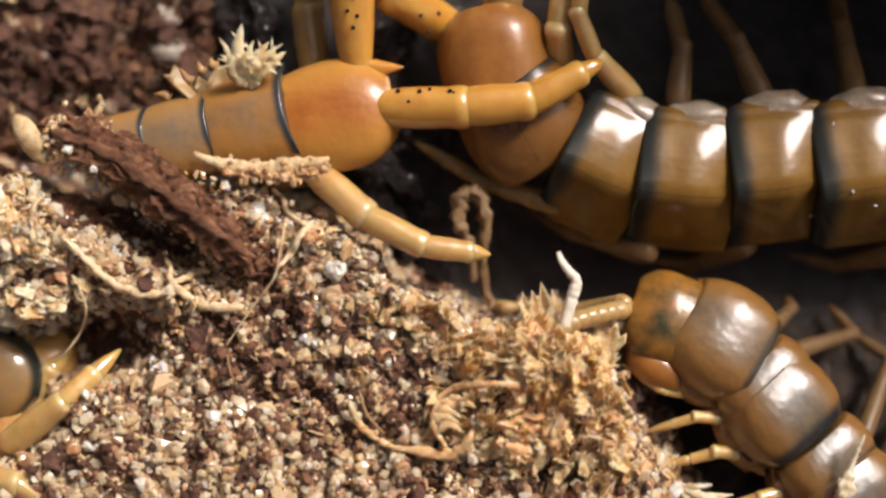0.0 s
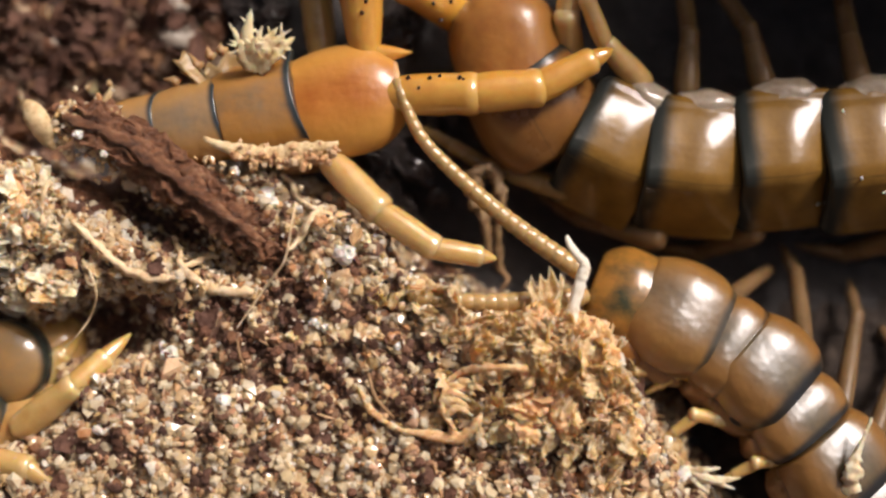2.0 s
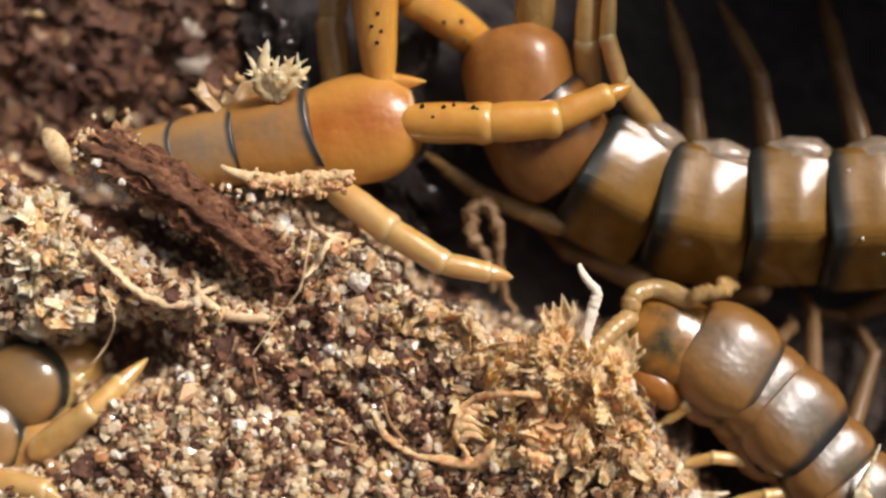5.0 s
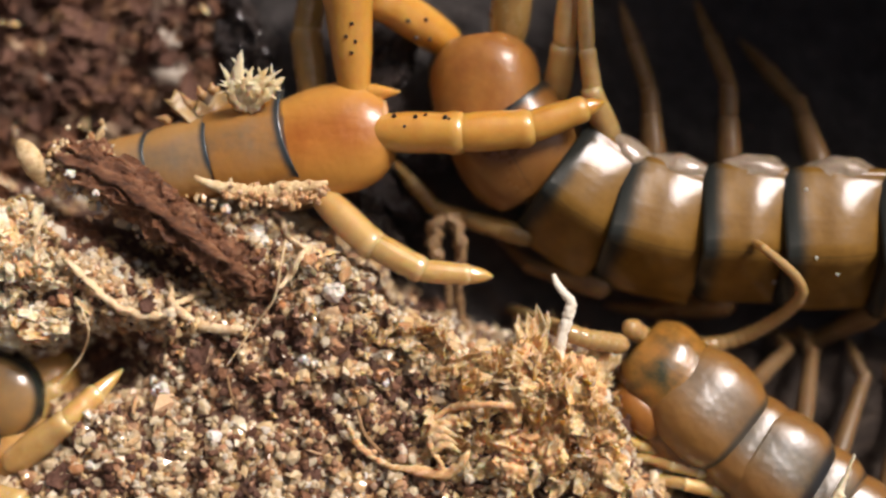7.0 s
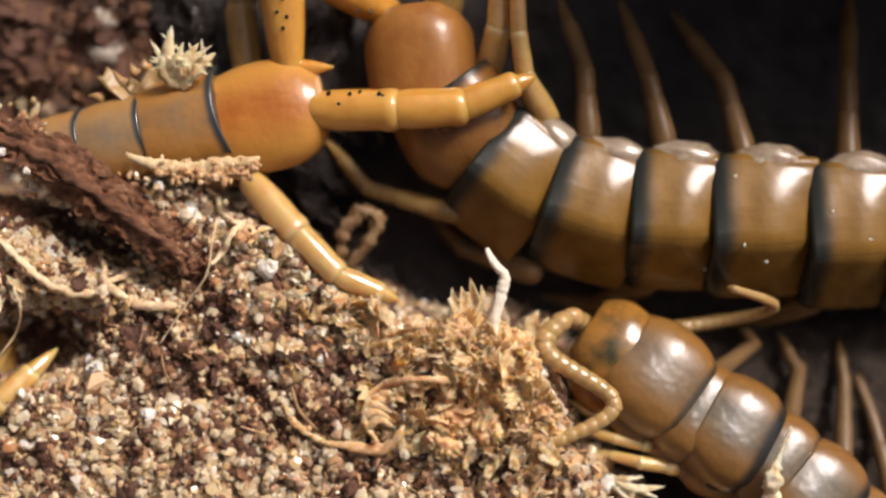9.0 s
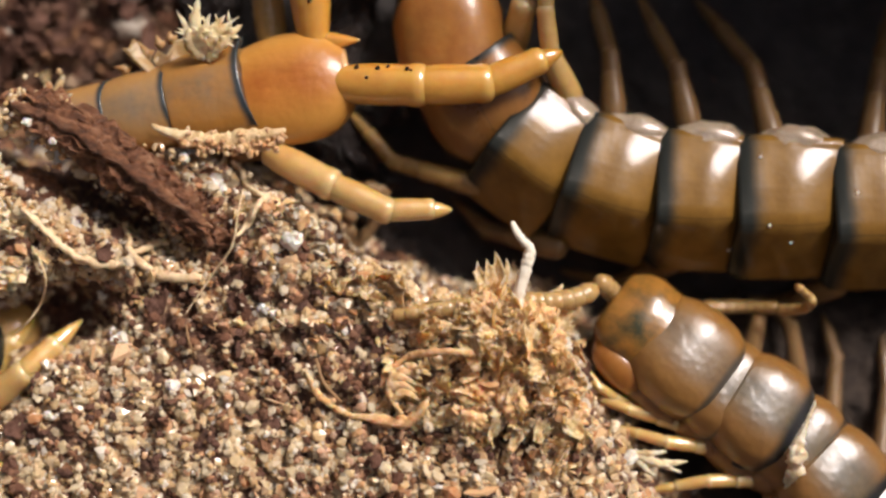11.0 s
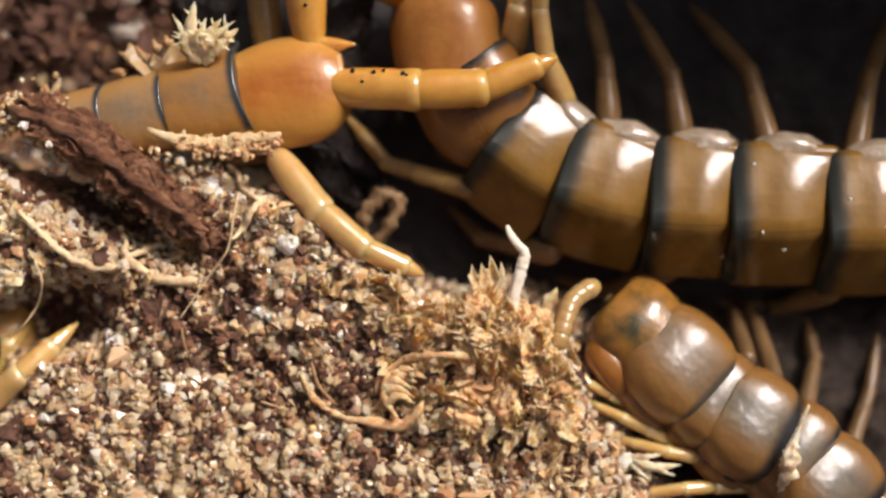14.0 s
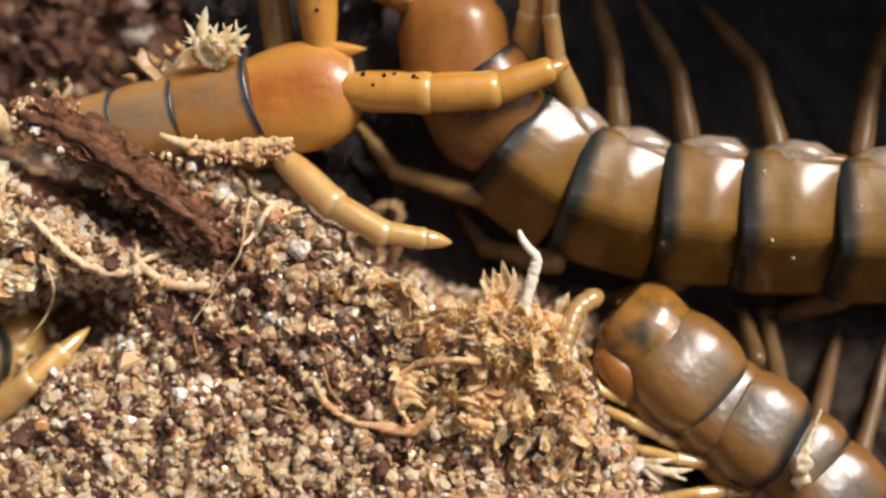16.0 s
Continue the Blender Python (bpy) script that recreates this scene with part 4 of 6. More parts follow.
    mark("giant_leg_b", 0, 1110, 165, 1050, 95, 1025, 30, 1030, -60)
    mark("giant_leg_b", 3.5, 1117, 171, 1056, 105, 1030, 40, 1035, -60)
    mark("giant_leg_b", 6, 1100, 197, 1064, 125, 1047, 33, 1051, -89)
    mark("giant_leg_b", 7, 1085, 194, 1060, 127, 1048, 35, 1045, -87)
    mark("giant_leg_b", 9, 1089, 210, 1056, 144, 1046, 63, 1044, -59)
    mark("giant_leg_b", 12.5, 1085, 218, 1055, 143, 1048, 68, 1049, -44)
    mark("giant_leg_b", 16, 1084, 219, 1055, 143, 1045, 62, 1049, -49)
    mark("giant_leg_c", 0, 1200, 165, 1208, 90, 1180, -20)
    mark("giant_leg_c", 3.5, 1203, 185, 1203, 100, 1190, -20)
    mark("giant_leg_c", 6, 1182, 218, 1172, 107, 1117, -34)
    mark("giant_leg_c", 7, 1166, 220, 1161, 124, 1105, -47)
    mark("giant_leg_c", 9, 1163, 231, 1158, 125, 1110, 3)
    mark("giant_leg_c", 12.5, 1165, 239, 1160, 157, 1128, 34)
    mark("giant_leg_c", 16, 1161, 244, 1154, 132, 1116, 10)
    mark("giant_leg_d", 0, 1340, 155, 1305, 75, 1235, -20)
    mark("giant_leg_d", 3.5, 1333, 185, 1318, 100, 1245, -15)
    mark("giant_leg_d", 6, 1319, 224, 1309, 107, 1249, -34)
    mark("giant_leg_d", 7, 1303, 225, 1303, 108, 1242, -42)
    mark("giant_leg_d", 9, 1296, 242, 1274, 146, 1219, 9)
    mark("giant_leg_d", 12.5, 1296, 260, 1281, 179, 1198, 44)
    mark("giant_leg_d", 16, 1285, 265, 1270, 163, 1197, 35)
    mark("giant_leg_e", 0, 1510, 155, 1490, 50, 1470, -40)
    mark("giant_leg_e", 3.5, 1499, 175, 1474, 60, 1461, -41)
    mark("giant_leg_e", 6, 1477, 229, 1442, 107, 1371, -44)
    mark("giant_leg_e", 7, 1460, 240, 1430, 149, 1323, 31)
    mark("giant_leg_e", 9, 1437, 264, 1405, 147, 1310, 30)
    mark("giant_leg_e", 12.5, 1448, 281, 1417, 169, 1309, 50)
    mark("giant_leg_e", 16, 1442, 276, 1411, 153, 1308, 40)
    mark("giant_leg_f", 0, 1660, 150, 1650, 40, 1640, -60)
    mark("giant_leg_f", 3.5, 1655, 170, 1645, 59, 1646, -51)
    mark("giant_leg_f", 6, 1630, 239, 1615, 118, 1590, -3)
    mark("giant_leg_f", 7, 1628, 250, 1617, 129, 1607, 9)
    mark("giant_leg_f", 9, 1627, 281, 1627, 139, 1627, -12)
    mark("giant_leg_f", 12.5, 1620, 293, 1640, 181, 1678, 58)
    mark("giant_leg_f", 16, 1599, 286, 1619, 164, 1652, 52)
    mark("giant_leg_g", 0, 960, 355, 850, 320, 730, 250)
    mark("giant_leg_g", 3.5, 963, 361, 843, 321, 728, 251)
    mark("giant_leg_g", 6, 907, 371, 795, 320, 714, 254)
    mark("giant_leg_g", 7, 907, 372, 775, 332, 704, 251)
    mark("giant_leg_g", 9, 893, 375, 766, 338, 693, 252)
    mark("giant_leg_g", 12.5, 890, 368, 768, 331, 692, 244)
    mark("giant_leg_g", 16, 884, 375, 762, 339, 691, 247)
    mark("giant_leg_h", 0, 1120, 440, 1010, 410, 935, 370)
    mark("giant_leg_h", 3.5, 1124, 451, 1014, 421, 935, 371)
    mark("giant_leg_h", 6, 1049, 473, 938, 423, 908, 383)
    mark("giant_leg_h", 7, 1049, 464, 947, 434, 891, 389)
    mark("giant_leg_h", 9, 1037, 482, 935, 446, 878, 390)
    mark("giant_leg_h", 12.5, 1040, 485, 937, 463, 876, 411)
    mark("giant_leg_h", 16, 1025, 497, 923, 475, 866, 399)
    mark("giant_leg_i", 0, 1300, 440, 1220, 470, 1130, 455)
    mark("giant_leg_i", 3.5, 1305, 461, 1226, 491, 1137, 481)
    mark("giant_leg_i", 6, 1284, 515, 1182, 526, 1101, 516)
    mark("giant_leg_i", 7, 1272, 505, 1170, 516, 1089, 507)
    mark("giant_leg_i", 9, 1248, 515, 1164, 549, 1070, 533)
    mark("giant_leg_i", 12.5, 1246, 527, 1158, 560, 1055, 527)
    mark("giant_leg_i", 16, 1247, 538, 1154, 567, 1051, 545)
    mark("giant_leg_j", 0, 1568, 450, 1480, 468, 1400, 450)
    mark("giant_leg_j", 3.5, 1576, 461, 1487, 491, 1397, 481)
    mark("giant_leg_j", 6, 1548, 525, 1467, 567, 1386, 557)
    mark("giant_leg_j", 7, 1546, 525, 1464, 567, 1383, 557)
    mark("giant_leg_j", 9, 1541, 553, 1457, 582, 1353, 571)
    mark("giant_leg_j", 12.5, 1545, 565, 1461, 593, 1358, 580)
    mark("giant_leg_j", 16, 1541, 569, 1448, 598, 1355, 587)
    mark("orange_tail_leg", 0, 668, 192, 815, 190, 935, 180, 1068, 108)
    mark("orange_tail_leg", 3.5, 671, 196, 819, 194, 940, 184, 1075, 118)
    mark("orange_tail_leg", 6, 666, 192, 824, 194, 941, 188, 1085, 133)
    mark("orange_tail_leg", 7, 664, 192, 821, 193, 940, 185, 1078, 137)
    mark("orange_tail_leg", 9, 668, 196, 821, 197, 938, 193, 1076, 139)
    mark("orange_tail_leg", 12.5, 672, 197, 822, 203, 941, 201, 1078, 143)
    mark("orange_tail_leg", 16, 670, 193, 822, 199, 941, 194, 1077, 146)
    mark("small_leg_e", 0, 1360, 585, 1400, 545, 1390, 530)
    mark("small_leg_e", 1, 1288, 526, 1328, 496, 1348, 490)
    mark("small_leg_e", 3, 1312, 568, 1353, 538, 1354, 523)
    mark("small_leg_e", 6, 1345, 610, 1385, 570, 1375, 545)
    mark("small_leg_e", 9, 1414, 653, 1453, 623, 1421, 582)
    mark("small_leg_e", 12.5, 1406, 657, 1395, 621, 1383, 584)
    mark("small_leg_e", 16, 1402, 651, 1391, 620, 1380, 589)
    mark("small_leg_f", 0, 1435, 613, 1510, 590, 1472, 546)
    mark("small_leg_f", 1, 1383, 564, 1378, 511, 1360, 466)
    mark("small_leg_f", 3, 1418, 606, 1413, 533, 1386, 479)
    mark("small_leg_f", 6, 1411, 629, 1416, 555, 1398, 511)
    mark("small_leg_f", 9, 1524, 735, 1533, 674, 1496, 603)
    mark("small_leg_f", 12.5, 1461, 678, 1440, 626, 1419, 594)
    mark("small_leg_f", 16, 1442, 682, 1431, 631, 1415, 599)
    mark("small_leg_g", 0, 1546, 718, 1576, 634, 1506, 590)
    mark("small_leg_g", 1, 1455, 639, 1485, 575, 1485, 530)
    mark("small_leg_g", 3, 1519, 711, 1509, 607, 1480, 543)
    mark("small_leg_g", 6, 1483, 695, 1519, 620, 1484, 556)
    mark("small_leg_g", 9, 1615, 786, 1614, 695, 1602, 614)
    mark("small_leg_g", 12.5, 1516, 769, 1526, 688, 1500, 615)
    mark("small_leg_g", 16, 1523, 763, 1538, 692, 1552, 630)
    mark("small_leg_h", 0, 1590, 775, 1632, 692, 1596, 642)
    mark("small_leg_h", 1, 1529, 707, 1566, 643, 1545, 603)
    mark("small_leg_h", 3, 1573, 788, 1586, 685, 1550, 635)
    mark("small_leg_h", 6, 1558, 764, 1591, 680, 1565, 619)
    mark("small_leg_h", 9, 1695, 868, 1664, 756, 1632, 675)
    mark("small_leg_h", 12.5, 1602, 841, 1632, 749, 1646, 637)
    mark("small_leg_h", 16, 1599, 834, 1624, 743, 1643, 641)

survey()
HEIGHTS = {"giant_tail_leg": (-5, -4, -4), "giant_tail_leg_near": (-6.8, -3.2, -1.8), "giant_leg_a": (-5, -3, -3), "giant_leg_b": (-4, -2.2, -1.5, -1), "giant_leg_c": (-5.5, -6, -10), "giant_leg_d": (-5.5, -6, -10), "giant_leg_e": (-5.5, -7, -11),
           "giant_leg_f": (-5.5, -7, -11), "giant_leg_g": (-6, -7, -8), "giant_leg_h": (-7, -9, -11), "giant_leg_i": (-8, -11, -11.5), "giant_leg_j": (-8, -11, -11.5), "orange_tail_leg": (-1.9, -0.6, -0.5, -0.5), "orange_leg": (-2, -1, -0.6, -1),
           "antenna_far": (-2, -1.5, -1, -0.5, -0.5), "antenna_near": (-2, -1, 0, 0.5)}


def heights_of(name):
    return HEIGHTS.get(name, (-5.6, -8.0, -10.0) if name[-1] in "efgh" else (-3.2, -2.2, -3.2))


def centipede(label, base):
    ob = new("centipede")
    ob.location = base
    return tagged(ob, label, "centipede", "centipedes in the hollow")


def rest(ob, thing, m):
    """Set a part of a thing at a pose of the place."""
    ob.matrix_local = (Matrix.Translation(-thing.location)) @ m
    return ob


def span_length(key, span):
    """Mean length of a limb's span over all its marks, in millimetres."""
    total = 0.0
    for _, w in SEEN[key]:
        a, b = (at(w[2 * i], w[2 * i + 1], heights_of(key)[i]) for i in (span, span + 1))
        total += (b - a).length / MM
    return total / len(SEEN[key])


def span_most(key, span):
    """Greatest length of a limb's span, in millimetres."""
    return max((at(w[2 * span + 2], w[2 * span + 3], heights_of(key)[span + 1]) - at(w[2 * span], w[2 * span + 1], heights_of(key)[span])).length / MM for _, w in SEEN[key])


def limb(thing, key, name, spec, material, spines=(), label="", lengths=None):
    """A jointed limb. spec: (joint, span, share of the span at which it starts and ends, first and last radius in plan steps, pointed)."""
    root, made = None, []
    for joint, span, start, end, r0, r1, tip in spec:
        length = (lengths[span] if lengths else span_length(key, span)) * (end - start)
        me = limb_mesh(joint, length * 1.02, r0 * 0.04, r1 * 0.04, tip=tip)
        ob = part(name if root is None else joint, me, material, root or thing, label if root is None else "")
        root = root or ob
        made.append((ob, span, start))
    for x, turn, size in spines:
        sp = part("spine", limb_mesh("spine", size * 1.6, size, size * 0.6, tip=True, count=8), spine_black, root, "tiny black spine")
        y, z = math.cos(radians(turn)), math.sin(radians(turn))
        whole = lengths[0] if lengths else span_length(key, 0)
        r = (spec[0][4] + (spec[0][5] - spec[0][4]) * min(1.0, x / whole)) * 0.04 * 1.01
        sp.matrix_local = aim(Vector((x, y * r, z * r)) * MM, Vector((x + 0.25, y * (r + 0.7), z * (r + 0.7))) * MM)
    PIECES[key] = (thing, made)
    return root


def still_limb(thing, nodes, name, spec, material, spines=(), label=""):
    """The same limb, set once along fixed nodes."""
    root = limb(thing, "still", name, spec, material, spines, label, [(b - a).length / MM for a, b in zip(nodes, nodes[1:])])
    _, made = PIECES.pop("still")
    first = None
    for ob, span, start in made:
        a, b = nodes[span], nodes[span + 1]
        m = aim(a, b) @ Matrix.Translation(((b - a).length * start, 0, 0))
        if first is None:
            first = m
            rest(ob, thing, m)
        else:
            ob.matrix_local = first.inverted() @ m
    return root


def plain_leg(r0, r1, r2, reach=-0.22):
    return [("leg", 0, reach, 0.55, r0 * 1.1, r1, False), ("femur", 0, 0.5, 1.02, r1 * 0.96, r1 * 0.9, False), ("tibia", 1, -0.03, 0.55, r1 * 0.86, r2 * 1.25, False), ("tarsus", 1, 0.5, 1.05, r2 * 1.2, r2 * 0.75, True)]


# -- the orange one: rear of the trunk with its long rear legs --
orange = centipede("amber-orange centipede rear with narrow dark bands and long spiny legs", at(450, 220, -3))
for rear, length, width, top, wing in ((at(283, 248, -3.0), 4.8, 5.2, 2.4, 0.03), (at(394, 231, -2.9), 5.6, 6.2, 2.6, 0.05), (at(526, 202, -2.7), 6.4, 7.3, 2.8, 0.08)):
    ob = part("tergite", ring_mesh("tergite", length, width, top, 1.9, 0.12, 0.0, 0.16, 2.3, 0.75, wing), orange_plate if width > 7 else orange_fore, orange)
    rest(ob, orange, Matrix.Translation(rear) @ pose(0, 0, 0, 8, 0, 193))
ob = part("tail_plate", ring_mesh("tail_plate", 8.4, 8.3, 2.7, 2.0, 0.22, 0.44, 0.16, 2.4), orange_rear, orange, "smooth rust-orange last plate")
rest(ob, orange, Matrix.Translation(at(693, 184, -2.9)) @ pose(0, 0, 0, 8, 0, 192))
ob = part("rim", ring_mesh("rim", 0.9, 4.5, 2.0, 1.5, 0.0, 0.12, 0.0, 2.4, rows=8), rim_skin, orange, "pale translucent rear rim")
rest(ob, orange, Matrix.Translation(at(698, 183, -2.9)) @ pose(0, 0, 0, 8, 0, 192))
ob = part("tail_spur", limb_mesh("tail_spur", 2.6, 0.75, 0.3, tip=True), leg_orange, orange, "short pointed spur")
rest(ob, orange, aim(at(655, 122, -2.6), at(716, 119, -1.8)))
limb(orange, "orange_tail_leg", "rear_leg", [("rear_leg", 0, 0.06, 1.0, 36, 38, False), ("femur", 1, -0.02, 1.0, 37, 34, False), ("tibia", 2, -0.02, 0.70, 31, 24, False), ("tarsus", 2, 0.68, 1.0, 19, 14, True)], leg_orange,
     [(1.4, 44, 0.2), (3.0, 48, 0.2), (3.7, 40, 0.16), (5.2, 50, 0.2), (5.5, 56, 0.15), (2.3, 78, 0.15)], "thick glossy orange rear leg")
still_limb(orange, [at(632, 136, -2.9), at(618, -66, -0.9), at(645, -210, 0.5)], "rear_leg", [("rear_leg", 0, 0.0, 1.0, 28, 47, False), ("femur", 1, -0.03, 1.0, 38, 36, False)], leg_orange,
           [(3.7, 92, 0.17), (4.5, 104, 0.17), (4.9, 80, 0.17), (5.8, 98, 0.17)], "thick glossy orange rear leg, spiny")
# leg behind the front one; its shade is put into the skin colour
still_limb(orange, [at(556, 130, -5.2), at(544, 20, -5.5), at(562, -90, -6)], "leg", [("leg", 0, 0.0, 1.0, 28, 30, False), ("femur", 1, -0.04, 1.0, 28, 24, False)], leg_amber)
limb(orange, "orange_leg", "leg", [("leg", 0, -0.25, 1.0, 28, 29, False), ("tibia", 1, -0.05, 1.0, 26, 24, False), ("tarsus", 2, -0.02, 0.66, 22, 19, False), ("claw", 2, 0.64, 1.02, 18, 13, True)], leg_cream, (), "pale amber walking leg")
ob = part("membrane", blob_mesh("membrane", 3.2, 1.8, 1.5, 0.25, 3), flank_skin, orange)
rest(ob, orange, Matrix.Translation(at(545, 285, -4.2)) @ pose(0, 0, 0, 0, 0, 20))

# -- the giant: broad banded trunk --
giant = centipede("large olive-amber centipede with dark blue-grey bands and a glossy ridged back", at(1200, 330, -7))
GIANT_RINGS = [("tail_plate", 7.4, 8.4, 3.3, giant_tail), ("tergite", 7.4, 9.4, 3.5, giant_rear), ("tergite", 6.9, 10.0, 3.4, giant_plate), ("tergite", 7.8, 10.1, 3.4, giant_plate),
               ("tergite", 7.2, 10.3, 3.4, giant_plate), ("tergite", 8.2, 10.6, 3.4, giant_plate), ("tergite", 7.6, 10.8, 3.4, giant_plate), ("tergite", 7.6, 10.8, 3.4, giant_plate)]
rings = []
for i, (name, length, width, top, material) in enumerate(GIANT_RINGS):
    rear = i == 0
    if rear:
        me = ring_mesh(name, length, width, top, 2.4, 0.08, 0.48, 0.05, 2.4)
        me.transform(Matrix.Translation((-2.5 * MM, 0, 0)))
    elif i == 1:
        me = ring_mesh(name, length, width, top, 2.4, 0.36, 0.10, 0.45, 2.4, 0.7)
    else:
        me = plate_mesh(name, length, width * 1.07, top * 1.2, 2.4, 0.8, 0.05, 0.0, 0.42, 0.05, 0.16, power=4.0, bead=0.05)
    ob = part(name, me, material, giant)
    for side in ((-1,) if rear else (-1, 1)):
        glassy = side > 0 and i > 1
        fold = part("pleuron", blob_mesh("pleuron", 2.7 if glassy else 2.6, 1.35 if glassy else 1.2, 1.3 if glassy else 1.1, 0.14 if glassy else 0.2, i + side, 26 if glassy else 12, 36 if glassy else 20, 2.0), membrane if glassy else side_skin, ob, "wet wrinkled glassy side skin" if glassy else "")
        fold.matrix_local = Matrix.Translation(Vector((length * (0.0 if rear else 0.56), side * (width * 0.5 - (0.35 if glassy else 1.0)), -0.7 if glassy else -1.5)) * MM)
    for x, y in {5: ((1.9, 4.3), (2.5, 0.2), (4.2, -1.4)), 4: ((6.2, -3.2),), 6: ((1.6, 2.6), (4.4, 1.0))}.get(i, ()):
        spot = max((w.co for w in me.vertices if abs(w.co.x / MM - x) < 0.3 and abs(w.co.y / MM - y) < 0.3), key=lambda c: c.z, default=None)
        if spot is not None:
            grain = part("grain", blob_mesh("grain", 0.17, 0.12, 0.1, 0.6, x, 5, 7, 1.6), quartz, ob, "white sand grain stuck on the plate")
            grain.matrix_local = Matrix.Translation(spot) @ pose(0, 0, 0, 0, 0, 40 * x)
    rings.append(ob)
PIECES["giant_body"] = (giant, rings)
limb(giant, "giant_tail_leg", "rear_leg", [("rear_leg", 0, -0.1, 1.0, 36, 38, False), ("femur", 1, 0.0, 1.0, 34, 34, False)], leg_amber)
limb(giant, "giant_tail_leg_near", "rear_leg", [("rear_leg", 0, 0.0, 1.0, 36, 40, False), ("femur", 1, -0.03, 1.0, 34, 34, False)], leg_orange, [(2.0, 60, 0.19), (3.2, 100, 0.19), (4.4, 70, 0.19), (2.9, 40, 0.19)], "thick orange rear leg, spiny")
limb(giant, "giant_leg_a", "leg", [("leg", 0, -0.1, 1.0, 27, 24, False), ("femur", 1, -0.03, 1.0, 24, 20, False)], leg_yellow)
limb(giant, "giant_leg_b", "leg", [("leg", 0, -0.1, 1.0, 27, 19, False), ("femur", 1, -0.05, 1.0, 18, 16, False), ("tibia", 2, -0.03, 1.0, 16, 13, False)], leg_yellow, (), "yellow walking leg")
# legs down in the hollow: their shade is painted in by darker skins
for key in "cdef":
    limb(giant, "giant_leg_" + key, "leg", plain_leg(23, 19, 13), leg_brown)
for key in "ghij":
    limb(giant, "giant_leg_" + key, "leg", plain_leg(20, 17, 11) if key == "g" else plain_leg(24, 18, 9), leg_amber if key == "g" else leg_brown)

# -- the small one: head, claws and banded trunk --
small = centipede("brown-olive centipede with dark banded shiny back, probing with yellowish antennae", at(1350, 640, -5))
SMALL_RINGS = [("tergite", 6.3, 8.7, 3.0, small_fore), ("tergite", 3.2, 8.0, 2.55, small_plate), ("tergite", 5.4, 8.7, 3.1, small_plate), ("tergite", 3.3, 7.9, 2.5, small_plate),
               ("tergite", 5.4, 8.8, 3.1, small_plate), ("tergite", 3.4, 8.1, 2.5, small_plate), ("tergite", 5.4, 8.8, 3.0, small_plate)]
head = part("head", plate_mesh("head", 5.2, 7.2, 2.3, 1.5, 0.02, 0.04, 0.04, 0.6, 0.03, 0.2, power=2.5, nose=0.62), small_head, small, "olive-orange head shield")
for side in (-1, 1):
    claw = part("forcipule", blob_mesh("forcipule", 2.5 if side > 0 else 2.2, 1.5, 1.6, 0.06, 5, 16, 24), claw_skin, head, "swollen orange venom claw")
    claw.matrix_local = Matrix.Translation(Vector((1.7 if side > 0 else 2.0, side * 3.55 if side > 0 else -2.0, -0.8 if side > 0 else -2.4)) * MM) @ pose(0, 0, 0, 0, 0, -side * 12)
    tip = part("fang", tube_mesh("fang", curve_through([Vector(p) * MM for p in ((3.3, side * 2.6, -1.9), (4.3, side * 2.0, -2.1), (4.8, side * 1.0, -2.2))], 5), [0.6, 0.4, 0.1]), claw_skin, head, "dark red curved fang")
rings = [head]
for i, (name, length, width, top, material) in enumerate(SMALL_RINGS):
    wide = i % 2 == 0
    ob = part(name, ring_mesh(name, length, width, top, 2.0, 0.24 if i == 0 else 0.20 if wide else 0.12, 0.2 if wide else 0.1, 0.3 if i == 0 else 0.16, 3.8), material, small)
    for side in (-1, 1):
        pl = part("pleuron", blob_mesh("pleuron", length * 0.5, 1.3, 1.5, 0.25, i + side, 14, 20, 2.2), flank_skin, ob)
        pl.matrix_local = Matrix.Translation(Vector((length * 0.5, side * (width * 0.5 - (0.7 if side > 0 else 1.3)), -1.1)) * MM)
    if wide and i > 0:
        hole = part("spiracle", blob_mesh("spiracle", 0.62, 0.32, 0.30, 0.1, i), spine_black, ob, "dark oval breathing hole")
        hole.matrix_local = Matrix.Translation(Vector((length * 0.34, width * 0.5 - 0.15, 0.1)) * MM) @ pose(0, 0, 0, 40, 0, 12)
    rings.append(ob)
PIECES["small_body"] = (small, rings)
for key in "abcd":
    limb(small, "small_leg_" + key, "leg", plain_leg(*{"a": (11, 10, 6), "b": (13, 12, 7), "c": (15, 14, 8), "d": (15, 14, 8)}[key]), leg_yellow, (), "yellow walking leg")
# far legs beside the giant take a skin darkened to stand for shade
for key in "efgh":
    limb(small, "small_leg_" + key, "leg", plain_leg(17, 14, 9, -0.8), leg_dim, lengths=[span_most("small_leg_" + key, s) for s in (0, 1)])
ARTICLES, ARTICLE = 30, 20.5
for key in ("antenna_far", "antenna_near"):
    root, made = None, []
    for i in range(ARTICLES):
        f = 1 - i / ARTICLES
        me = limb_mesh("article", ARTICLE * 0.04 * 1.06, (6.5 + 11.5 * f) * 0.04, (6.7 + 11.5 * f) * 0.04, 0.09, 0.0, 12)
        if i == ARTICLES - 1:
            me = limb_mesh("article", ARTICLE * 0.04, 0.34, 0.26, tip=True, count=12)
        ob = part("antenna" if root is None else "article", me, antenna_skin, root or small, "beaded olive-yellow antenna" if root is None else "")
        root = root or ob
        made.append(ob)
    PIECES[key] = (small, made)

